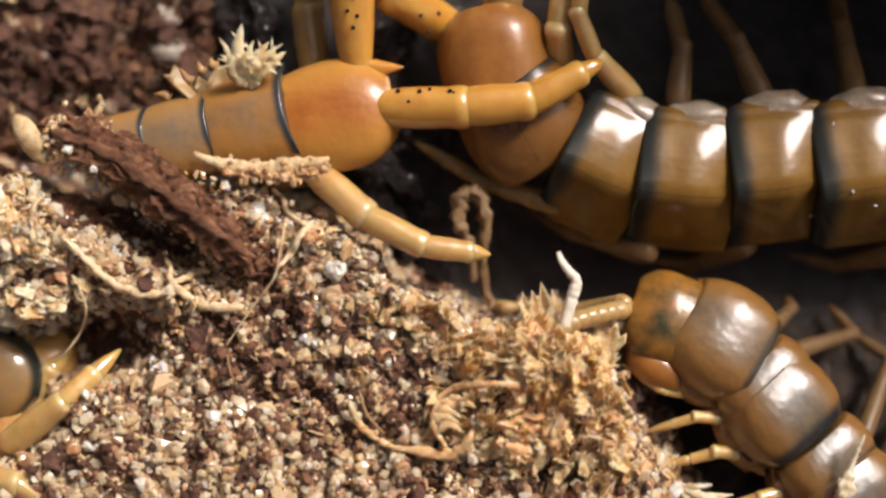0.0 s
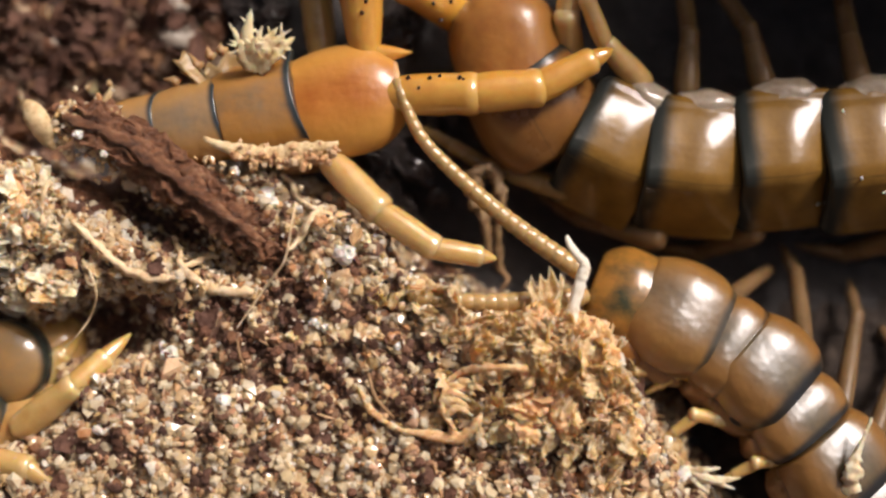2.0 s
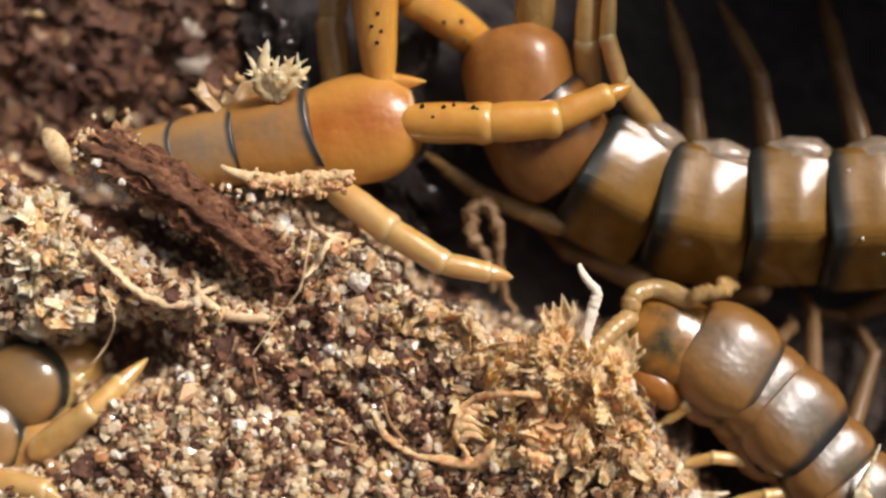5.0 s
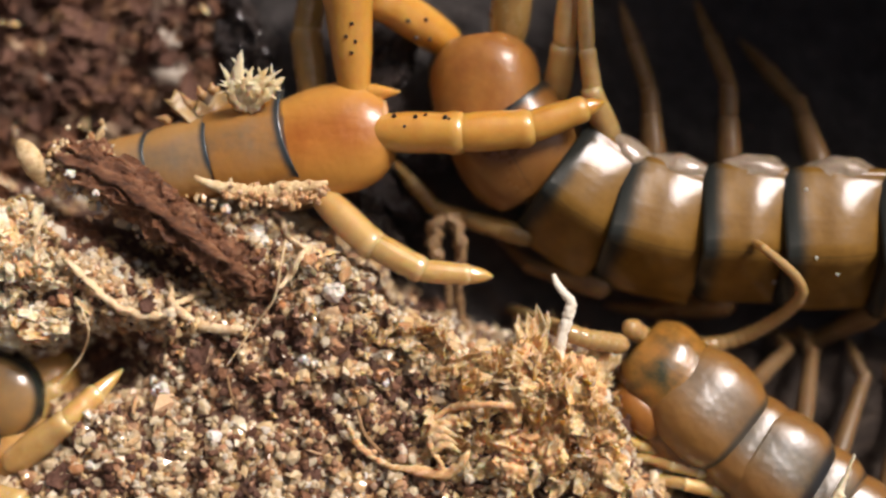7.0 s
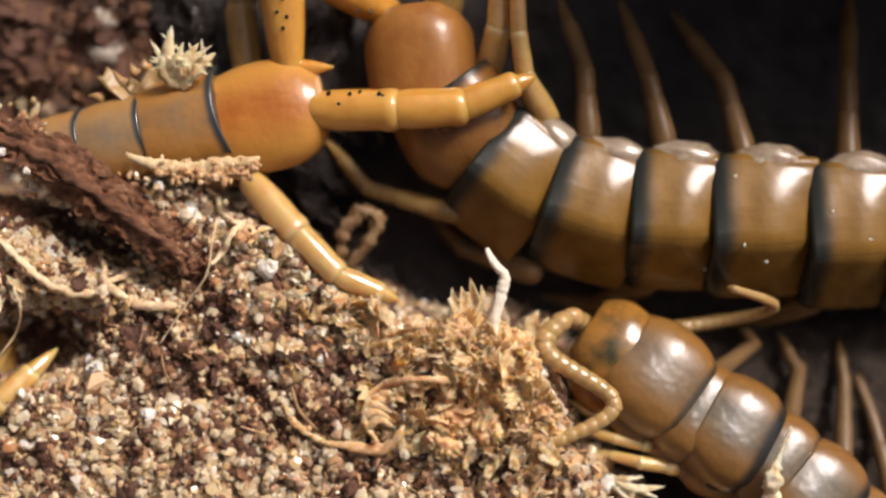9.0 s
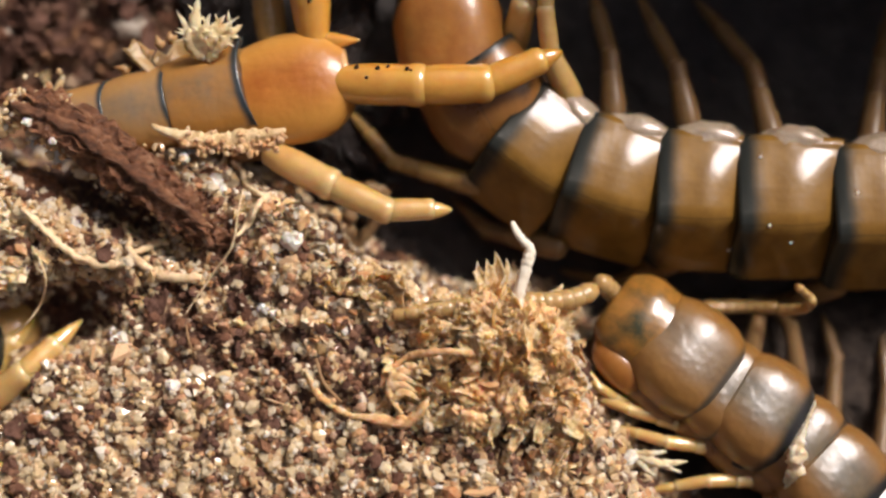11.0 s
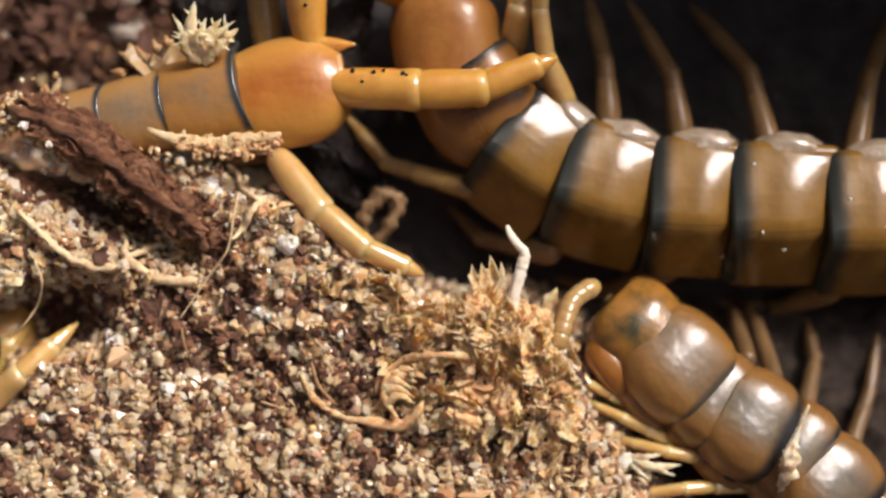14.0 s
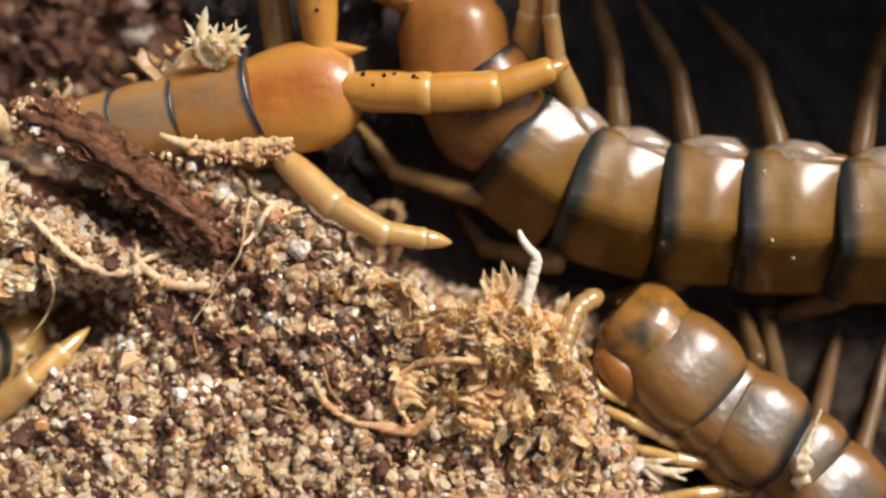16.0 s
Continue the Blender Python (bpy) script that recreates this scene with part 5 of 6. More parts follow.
# -- the one in the burrow at the side --
buried = centipede("amber centipede half hidden in a burrow, dark curved band", at(0, 690, -4))
for p, turn, rx, ry, top in ((at(-2, 664, -4.2), 226, 3.3, 3.5, 2.2), (at(-78, 752, -3.9), 232, 3.2, 3.6, 2.2), (at(-22, 548, -6.4), 240, 3.0, 3.4, 2.0)):
    ob = part("tergite", shield_mesh("tergite", rx, ry, top), buried_plate, buried)
    rest(ob, buried, Matrix.Translation(p) @ pose(0, 0, 0, 4, 8, turn))
for p, size, turn in ((at(40, 690, -6.4), (5.2, 3.2, 2.2), 235), (at(20, 782, -4.6), (3.4, 2.4, 2.1), 215), (at(82, 628, -7.2), (3.0, 1.5, 1.8), 265), (at(-10, 600, -7.0), (3.0, 3.6, 1.8), 240), (at(56, 742, -4.6), (2.0, 1.1, 1.4), 225), (at(-60, 830, -4.4), (3.0, 2.4, 2.0), 215)):
    ob = part("pleuron", blob_mesh("pleuron", *size, 0.2, 8, 18, 26), amber_skin, buried)
    rest(ob, buried, Matrix.Translation(p) @ pose(0, 0, 0, 0, 0, turn))
still_limb(buried, [at(22, 782, -2.4), at(112, 712, -0.6), at(214, 618, -2.6)], "leg", [("leg", 0, 0.0, 1.0, 29, 23, False), ("tibia", 1, -0.03, 0.52, 22, 20, False), ("tarsus", 1, 0.5, 1.0, 18, 10, True)], leg_yellow, (), "pale amber walking leg")
still_limb(buried, [at(-60, 838, -1.6), at(30, 856, -0.2), at(104, 905, -0.6)], "leg", [("leg", 0, 0.0, 1.0, 26, 22, False), ("tibia", 1, -0.04, 1.0, 20, 10, True)], leg_cream, (), "pale amber walking leg")
still_limb(buried, [at(55, 700, -4.5), at(90, 655, -4.6), at(130, 615, -6)], "leg", [("leg", 0, 0.0, 1.0, 24, 20, False), ("tibia", 1, 0.0, 1.0, 18, 10, True)], leg_yellow)


# ---- loose things on and round the mound ----
def top_of(u, v):
    return float(mound_height(np.array([float(u)]), np.array([float(v)]))[0])


def strand(name, label, category, nodes, radii, material, rough=0.25, flat=1.0, count=8, steps=6, seed=0, group=""):
    """A root, straw or hair through plan nodes (u, v, height over the mound in millimetres)."""
    pts = [at(u, v, h) for u, v, h in nodes]
    base = pts[0].copy()
    me = tube_mesh(name, [p - base for p in curve_through(pts, steps)], radii, count, rough, flat, seed)
    ob = part(name, me, material)
    ob.location = base
    return tagged(ob, label, category, group)


def over(*uvh):
    """Nodes over the mound: u, v, height above it."""
    return [(u, v, max(top_of(u, v), -6.0) + h + 0.3) for u, v, h in zip(uvh[0::3], uvh[1::3], uvh[2::3])]


def bark_mesh(name, spine, half, tall, seed, steps=36):
    """A rough splinter of bark: a steep broken face on one side, a ridged top, a falling back."""
    pts = curve_through(spine, steps)
    corners = [(-0.7, -2.6), (-0.95, -1.6), (-1.0, -0.6), (-0.95, 0.3), (-0.8, 0.75), (-0.45, 0.9), (0.0, 0.85), (0.4, 0.7), (0.75, 0.45), (1.0, 0.0), (1.05, -0.9), (0.9, -2.4)]
    prof = []
    for (a, b), (c, d) in zip(corners, corners[1:]):
        prof += [(a + (c - a) * k / 4, b + (d - b) * k / 4) for k in range(4)]
    prof.append(corners[-1])
    loops = []
    for i, p in enumerate(pts):
        d = (pts[min(i + 1, len(pts) - 1)] - pts[max(i - 1, 0)]).normalized()
        side = Vector((0, 0, 1)).cross(d).normalized()
        f = min(1.0, 0.3 + 4.0 * min(i, len(pts) - 1 - i) / len(pts))
        loop = []
        for j, (y, z) in enumerate(prof):
            q = Vector((i * 0.055, j * 0.22, seed))
            n1 = noise.noise(q) * 0.4 + noise.noise(q * 3.1) * 0.25
            n2 = noise.noise(q + Vector((9, 3, 1))) * 0.5 + noise.noise(q * 3.3 + Vector((5, 0, 2))) * 0.35
            spot = p + side * (half * f * (y + n1 * 0.5)) * MM + Vector((0, 0, tall * f * (z + n2 * 0.7))) * MM
            k = spot / MM + Vector((seed, 0, 0))
            rough = Vector((noise.noise(k * 0.8), noise.noise(k * 0.8 + Vector((7, 0, 0))), noise.noise(k * 0.8 + Vector((0, 7, 0))))) * 0.55
            rough += Vector((noise.noise(k * 2.3), noise.noise(k * 2.3 + Vector((7, 0, 0))), noise.noise(k * 2.3 + Vector((0, 7, 0))))) * 0.35
            loop.append(spot + rough * MM)
        loops.append(loop)
    return loft(name, loops, smooth=False)


def splinter(label, spine, half, tall, seed, shards):
    thing = tagged(new("bark_splinter"), label, "bark")
    thing.location = spine[0]
    part("ridge", bark_mesh("ridge", [p - spine[0] for p in spine], half, tall, seed), bark_red, thing)
    for k, (u, v, z, length, turn) in enumerate(shards):
        a = at(u, v, z) - spine[0]
        d = Vector((math.cos(radians(turn)), math.sin(radians(turn)), 0.05)) * length * MM
        part("shard", tube_mesh("shard", curve_through([a, a + d * 0.4 + Vector((0, 0, 0.15)) * MM, a + d], 7), [0.12, 0.4, 0.45, 0.3, 0.08], 7, 0.9, 0.5, seed + k), bark_red, thing)


splinter("rough red-brown bark splinter sunk in the sand", [at(62, 228, -1.2), at(158, 254, 0.0), at(258, 314, 0.3), at(358, 390, 0.1), at(456, 452, -0.7), at(562, 516, -1.8)], 1.6, 1.4, 3,
         [(90, 232, 0.9, 3.5, -20), (150, 250, 1.4, 4.0, -28), (215, 290, 1.7, 4.4, -34), (280, 330, 1.7, 3.6, -38), (330, 370, 1.6, 3.8, -36), (190, 262, 1.2, 2.6, -30), (250, 300, 1.4, 3.0, -40), (390, 415, 1.3, 3.0, -34), (310, 345, 1.3, 3.0, -42)])
splinter("dark crumbling bark splinter under root fibres", [at(-160, 262, -3), at(-40, 330, -2.2), at(60, 385, -2.2), at(190, 425, -2.4)], 2.0, 1.2, 8, [(-20, 340, -0.6, 3.0, -30), (60, 380, -0.6, 3.0, -25)])
# grains caught on the bark
rs = np.random.RandomState(71)
n = 1600
f, off = rs.uniform(0, 1, n), rs.normal(0, 34, n)
u, v = 80 + 470 * f + off * 0.45, 228 + 275 * f ** 1.1 - off * 0.8
z = 0.9 - 1.2 * f - np.abs(off) / 40
keep = rs.uniform(0, 1, n) < 0.35 + 0.65 * smooth((f - 0.45) / 0.3)
dust = part("sand_grains", scatter_mesh("bark_dust", u[keep], v[keep], z[keep], rs.uniform(3, 9, n)[keep], rs), sand_grain)
tagged(dust, "pale grains stuck to the bark", "sand", kind="stuff")

rs = np.random.RandomState(72)
f = rs.uniform(0.2, 1, 150)
u, v = 345 + 240 * f, 274 + 95 * f * (1.25 - f) + rs.normal(0, 8, 150)
dust = part("sand_grains", scatter_mesh("straw_dust", u, v, 1.0 + rs.uniform(-0.2, 0.6, 150), rs.uniform(3, 8, 150), rs), flake_tan)
tagged(dust, "pale crumbs stuck to the straw", "sand", kind="stuff")

rs = np.random.RandomState(73)
path = np.array([(5, 430), (30, 400), (55, 395), (62, 362), (102, 346), (60, 430), (110, 425), (150, 458), (185, 490), (230, 512), (290, 515), (340, 525), (430, 545), (300, 470), (372, 482)], float)
pick, f = rs.randint(0, len(path) - 1, 520), rs.uniform(0, 1, 520)
u, v = (path[pick] * (1 - f[:, None]) + path[pick + 1] * f[:, None] + rs.normal(0, 11, (520, 2))).T
dust = part("husk_crumbs", scatter_mesh("husk_crumbs", u, v, mound_height(u, v) + rs.uniform(0.1, 0.9, 520), rs.uniform(3, 9, 520), rs, (0.3, 1.4), 0.45), sand_grain)
tagged(dust, "cream crumbs clinging to the root fibres", "husk crumbs", kind="stuff")

# unseen slab added beyond the hollow to shade its far side
slab = tagged(new("shade_slab"), "unseen slab added to shade the far side of the hollow", "bark")
slab.location = (0.040, 0.0235, -0.012)
pts = [Vector((-0.022 + 0.005 * k, 0.002 - 0.0004 * k + 0.0005 * math.sin(k * 1.7), 0.024 + 0.0006 * math.sin(k * 2.3))) for k in range(14)]
part("face", loft("face", [[p, p + Vector((0, 0.006, -0.001)), Vector((p.x, p.y + 0.008, 0)), Vector((p.x, p.y + 0.001, 0))] for p in pts], smooth=False), bark_red, slab)

# unseen boards added all round to block light from the low sky
for name, a, b, high in (("sky_block_south", (-0.26, -0.10), (0.30, -0.10), 0.13), ("sky_block_west", (-0.13, -0.10), (-0.13, 0.26), 0.11), ("sky_block_north", (-0.13, 0.26), (0.30, 0.26), 0.07), ("sky_block_east", (0.30, -0.10), (0.30, 0.26), 0.07)):
    d = Vector((b[0] - a[0], b[1] - a[1], 0)).normalized()
    out = Vector((d.y, -d.x, 0)) * 0.006 * (1 if name in ("sky_block_south", "sky_block_east") else -1)
    p, q = Vector((*a, -0.014)), Vector((*b, -0.014))
    up = Vector((0, 0, high + 0.014))
    wall = part(name, loft(name, [[p, p + out, p + out + up, p + up], [q, q + out, q + out + up, q + up]], smooth=False), blocker_board)
    tagged(wall, "dark brown board added out of view to block low sky", "wall", kind="structure")

# white bent stick
strand("stick", "bent chalk-white dry stick standing out of the shavings", "stick", [(988, 446, 0.9), (996, 466, 1.1), (1010, 484, 1.2), (1020, 498, 1.2), (1012, 530, 1.0), (1000, 575, 0.7), (992, 618, 0.4), (986, 660, -0.4)], [0.12, 0.28, 0.3, 0.34, 0.42, 0.44, 0.4, 0.34, 0.3], stick_white, 0.42, 0.7, 12, 10)
# straw across the orange one's flank
strand("straw", "pale knobbly straw lying on the bark", "straw", [(343, 271, 0.9), (370, 284, 1.0), (420, 296, 1.0), (470, 300, 0.9), (520, 292, 1.0), (583, 282, 1.0)], [0.14, 0.24, 0.40, 0.52, 0.58, 0.56, 0.6, 0.4, 0.16], straw_pale, 0.5, 0.6, 14, 12, 2)
strand("straw", "thin pale straw leaning over the banded back", "straw", [(1530, 770, 1.2), (1518, 800, 1.0), (1504, 835, 0.8), (1492, 880, 0.6), (1482, 930, -1.5)], [0.08, 0.12, 0.14, 0.26, 0.55, 0.62, 0.4], husk_cream, 1.1, 0.5, 12, 10, 5)
# dry tuft on the orange one's back
tuft_base = at(432, 148, -0.4)
tuft = tagged(new("dry_tuft"), "spiky straw-coloured dry tuft lying on the orange back", "plant tuft")
tuft.location = tuft_base
for i, (a, b, h, w) in enumerate(((428, 42, 1.4, 0.62), (396, 74, 0.9, 0.45), (410, 96, 1.1, 0.6), (448, 72, 1.0, 0.4), (476, 74, 1.0, 0.5), (486, 88, 1.1, 0.62), (506, 92, 0.7, 0.6), (498, 110, 0.5, 0.5), (400, 108, 0.4, 0.5), (452, 100, 1.4, 0.6), (438, 92, 1.6, 0.5), (388, 66, 1.0, 0.2), (500, 78, 1.2, 0.22))):
    end = at(a, b, h) - tuft_base
    side = Vector((-end.y, end.x, 0)).normalized()
    mid = end * 0.5 + side * rnd(-0.4, 0.4) * MM + Vector((0, 0, 0.3)) * MM
    part("spike", tube_mesh("spike", curve_through([Vector((rnd(-0.4, 0.4), rnd(-0.3, 0.3), 0)) * MM, mid, end], 9), [w * 0.5, w * 0.85, w * 1.0, w * 0.7, w * 0.4, 0.02], 10, 0.7, 0.3, i), tuft_pale, tuft)
    for k in range(2):
        root = mid.lerp(end, rnd(-0.2, 0.6))
        tip = end * rnd(0.12, 0.22) + side * (0.7 if k else -0.7) * rnd(0.6, 1.2) * MM
        part("barb", tube_mesh("barb", [root, root + tip * 0.6, root + tip], [0.12, 0.1, 0.02], 6, 0.5, 0.5, i + k), tuft_pale, tuft)

# roots and hairs
ROOT = "pale twisting root fibre on the sand"
strand("root", ROOT, "root", over(58, 425, 0.4, 55, 395, 0.8, 62, 362, 1.2, 78, 347, 1.3, 102, 346, 1.0), [0.2, 0.2, 0.18, 0.2, 0.22], fibre_tan, 0.5, 1, 7, 6, 1, "root fibres")
strand("root", ROOT, "root", over(110, 420, 0.5, 150, 458, 0.8, 185, 492, 0.8, 230, 515, 0.8, 285, 520, 0.7, 306, 503, 0.8), [0.2, 0.26, 0.32, 0.28, 0.34, 0.3, 0.2], fibre_tan, 1.1, 1, 8, 7, 2, "root fibres")
strand("root", ROOT, "root", over(282, 445, 0.6, 300, 470, 0.9, 303, 498, 0.9, 332, 525, 0.7, 372, 542, 0.5, 430, 545, 0.4), [0.16, 0.2, 0.24, 0.3, 0.38, 0.4, 0.25], fibre_tan, 1.1, 1, 8, 7, 3, "root fibres")
strand("root", ROOT, "root", over(305, 500, 0.7, 330, 492, 0.8, 352, 480, 0.9, 372, 482, 0.8), [0.26, 0.24, 0.3, 0.12], fibre_tan, 0.5, 1, 7, 6, 4, "root fibres")
strand("hair", "long thin pale plant hair", "plant hair", over(506, 388, 1.8, 498, 430, 1.8, 486, 490, 1.6, 450, 540, 1.2, 400, 612, 0.8), [0.07, 0.08, 0.09, 0.08, 0.05], fibre_tan, 0.2, 1, 6, 8, 5)
strand("hair", "thin bent dark plant hair over the burrow", "plant hair", over(140, 508, 1.2, 152, 548, 4.4, 142, 588, 5, 118, 622, 4.6, 96, 642, 3.6), [0.08, 0.1, 0.09, 0.08, 0.05], fibre_tan, 0.2, 1, 6, 8, 6)
strand("root", "pale forked root fibre", "root", over(482, 335, 1.6, 502, 352, 1.4, 508, 378, 1.2, 540, 398, 1.0, 555, 392, 1.0), [0.14, 0.2, 0.22, 0.18, 0.1], fibre_tan, 0.6, 1, 7, 6, 7, "root fibres")
strand("root", "pale forked root fibre", "root", over(552, 400, 1.0, 530, 420, 0.9, 512, 452, 0.9, 494, 472, 0.8), [0.3, 0.26, 0.24, 0.12], fibre_tan, 0.7, 1, 7, 6, 8, "root fibres")
strand("root", "curled tan root fibre among the shavings", "root", over(618, 716, 0.4, 640, 756, 0.4, 682, 786, 0.4, 740, 800, 0.5, 800, 802, 0.5, 830, 775, 0.5, 838, 750, 0.4), [0.1, 0.26, 0.18, 0.34, 0.44, 0.24, 0.08], shaving, 1.0, 0.45, 8, 7, 9, "root fibres")
strand("root", "curled tan root fibre among the shavings", "root", over(752, 745, 0.5, 765, 715, 0.8, 800, 690, 1.0, 850, 680, 1.1, 905, 682, 1.0, 925, 694, 0.6), [0.1, 0.34, 0.24, 0.28, 0.2, 0.26, 0.1], shaving, 1.0, 0.5, 8, 7, 10, "root fibres")
strand("root", "thin brown root fibre", "root", over(635, 690, 0.4, 650, 735, 0.6, 680, 770, 0.6), [0.12, 0.16, 0.12], fibre_dark, 0.4, 1, 7, 6, 11, "root fibres")
strand("hair", "thin brown plant hair", "plant hair", over(366, 478, 1.0, 400, 455, 1.1, 432, 432, 1.0), [0.06, 0.07, 0.04], fibre_dark, 0.2, 1, 6, 6, 12)
strand("hair", "thin brown plant hair", "plant hair", over(402, 628, 0.5, 408, 660, 0.7, 420, 690, 0.5), [0.08, 0.1, 0.05], fibre_dark, 0.2, 1, 6, 6, 13)
strand("grass_blade", "short pale blade in the soil", "grass", [(182, 178, -4.5), (170, 205, -4.6), (160, 222, -5.2)], [0.08, 0.28, 0.3, 0.2], straw_pale, 0.3, 0.4, 8, 6, 14)
strand("grass_blade", "short pale blade in the soil", "grass", [(155, 190, -4.8), (160, 208, -4.8), (163, 222, -5.2)], [0.08, 0.2, 0.2], straw_pale, 0.3, 0.4, 8, 6, 15)
seed = strand("seed_husk", "smooth pale yellow seed husk", "seed", [(27, 206, 0.2), (40, 226, 0.6), (54, 248, 0.5), (66, 272, -0.2), (80, 288, -0.8)], [0.25, 0.75, 0.85, 0.8, 0.5, 0.3], straw_pale, 0.12, 0.7, 12, 7, 16)

# husk with a comb of teeth
comb_at = at(775, 740, top_of(775, 740) + 1.0)
comb = tagged(new("comb_husk"), "curved tan husk with a comb of pale teeth", "husk")
comb.location = comb_at
spine = curve_through([at(800, 700, 0.9) - comb_at, at(772, 722, 1.1) - comb_at, at(768, 755, 1.1) - comb_at, at(790, 790, 0.9) - comb_at], 8)
for p in spine:
    p.z += 0.6 * MM
part("rib", tube_mesh("rib", spine, [0.1, 0.3, 0.26, 0.12], 8, 0.9, 0.6), shaving, comb)
for i in range(2, 22, 4):
    a = spine[i]
    part("tooth", tube_mesh("tooth", curve_through([a, a + Vector((0.8, -0.25 + 0.05 * i, 0.3)) * MM, a + Vector((1.9, -0.7 + 0.04 * i, 0.1)) * MM], 5), [0.26, 0.36, 0.24, 0.04], 7, 0.6, 0.35, i), shaving, comb)


def chip_mesh(name, length, width, seed, teeth=5, material=shaving):
    """A torn crinkled husk shaving: a thin cupped plate, frayed into teeth at one end."""
    rg = random.Random(seed)
    cols, rows = teeth * 3, 9
    tall = [rg.uniform(0.65, 1.0) for _ in range(teeth + 1)]
    cut = [tall[c // 3] * (1.0 if c % 3 == 1 else rg.uniform(0.72, 0.86)) for c in range(cols + 1)]
    verts, faces = [], []
    for side in (0, 1):
        for r in range(rows + 1):
            for c in range(cols + 1):
                s, t = r / rows, c / cols - 0.5
                x = (s * cut[c] - 0.4) * length
                y = t * width * (0.45 + 0.75 * s)
                q = Vector((x * 1.4 + seed, y * 1.7, 0.0))
                z = 0.5 * width * t * t + 0.18 * length * s * s + 0.34 * noise.noise(q) + 0.16 * noise.noise(q * 3.0)
                thick = 0.11 * (1 - 0.7 * s) * (1 - 1.2 * abs(t))
                verts.append(Vector((x, y, z + (thick if side else -thick))) * MM)
    w, n = cols + 1, (rows + 1) * (cols + 1)
    for r in range(rows):
        for c in range(cols):
            a = r * w + c
            faces += [(a, a + 1, a + w + 1, a + w), (n + a, n + a + w, n + a + w + 1, n + a + 1)]
    edge = [c for c in range(w)] + [r * w + cols for r in range(1, rows + 1)] + [rows * w + c for c in range(cols - 1, -1, -1)] + [r * w for r in range(rows - 1, 0, -1)]
    for a, b in zip(edge, edge[1:] + edge[:1]):
        faces.append((b, a, n + a, n + b))
    me = mesh_of(name, verts, faces, True)
    me.materials.append(material)
    return me


CHIPS = [chip_mesh("wood_chip", (1.5, 1.9, 1.2, 2.2)[i % 4], (1.2, 0.9, 1.1, 0.7)[i % 4], 200 + i, 2 + i % 3) for i in range(8)]
LEAVES = [chip_mesh("husk_leaf", (2.6, 3.2, 2.2, 3.6)[i % 4], (1.7, 1.5, 1.9, 1.3)[i % 4], 500 + i, 3 + i % 3) for i in range(8)]
CREAM = [chip_mesh("husk_curl", (1.7, 2.2, 1.4, 1.9)[i % 4], (1.3, 1.1, 1.5, 0.8)[i % 4], 600 + i, 2 + i % 2, husk_cream) for i in range(6)]


def chip(u, v, h, size, turn, tilt, lean, kind=0, label="torn pale tan wood shaving"):
    ob = new("wood_chip", CHIPS[kind % 8])
    ob.matrix_world = Matrix.Translation(at(u, v, max(top_of(u, v), -6) + h)) @ pose(0, 0, 0, tilt, lean, turn)
    ob.scale = (size, size, size)
    return tagged(ob, label, "wood chip", "wood chips")


for args in ((952, 545, 1.6, 1.5, 95, 12, -20, 2), (968, 565, 1.2, 1.5, 70, -15, -15, 0), (920, 590, 0.8, 1.4, 120, 15, -10, 2), (1050, 600, 1.4, 1.5, 55, -12, -18, 0), (1062, 612, 1.2, 1.3, 30, 10, -15, 4), (1035, 640, 0.8, 1.7, 70, 15, 10, 4), (985, 610, 1.0, 1.6, 100, 10, -10, 0), (935, 620, 0.8, 1.5, 85, -10, -15, 4), (1010, 640, 1.0, 1.5, 60, 15, -20, 2), (1015, 690, 0.7, 2.2, -60, 20, 20, 5), (960, 640, 0.5, 2.0, 100, -25, 15, 6),
             (930, 690, 0.6, 1.8, 160, 30, 10, 7), (1080, 590, 1.3, 1.0, 30, -60, -20, 0), (880, 640, 0.4, 1.5, 40, 25, 0, 2), (905, 760, 0.6, 1.9, -20, 30, 15, 3), (960, 780, 0.6, 1.7, 200, 20, 10, 4), (1010, 760, 0.5, 1.6, 80, 30, 0, 5),
             (1095, 770, 0.6, 1.6, 140, 20, 20, 6), (1060, 800, 0.5, 1.8, -40, 35, 0, 7), (1110, 840, 0.5, 1.5, 60, 10, 25, 1), (1200, 868, 0.5, 1.6, 170, 10, 10, 2), (850, 800, 0.5, 1.7, 10, 30, 10, 3), (820, 850, 0.4, 1.8, 100, 20, -10, 4),
             (30, 430, 0.6, 2.2, 150, 20, 10, 5), (10, 380, 0.8, 2.0, 60, 30, 20, 6), (60, 460, 0.5, 1.5, -30, 15, 10, 7), (55, 555, 1.6, 1.9, 170, 20, 0, 1), (20, 530, 1.8, 1.5, 80, 30, 20, 2), (20, 320, 0.9, 2.2, 20, 20, 0, 3), (95, 540, 1.6, 1.2, 240, 30, 0, 4)):
    chip(*args[:3], args[3] * 0.7, *args[4:])
for u, v, length, width, turn, tilt, lean, seed, teeth in ((950, 560, 4.4, 2.3, 97, 6, 8, 301, 4), (1072, 606, 3.8, 2.2, 62, -8, 8, 305, 3), (975, 585, 3.0, 1.8, 80, 10, 6, 309, 3)):
    ob = part("wood_chip", chip_mesh("wood_chip", length, width, seed, teeth), shaving)
    ob.matrix_world = Matrix.Translation(at(u, v, max(top_of(u, v), -4) + 2.0)) @ pose(0, 0, 0, tilt, lean, turn)
    tagged(ob, "jagged leaf-like tan wood shaving standing up, dark specks", "wood chip", "wood chips")
rg = random.Random(9)
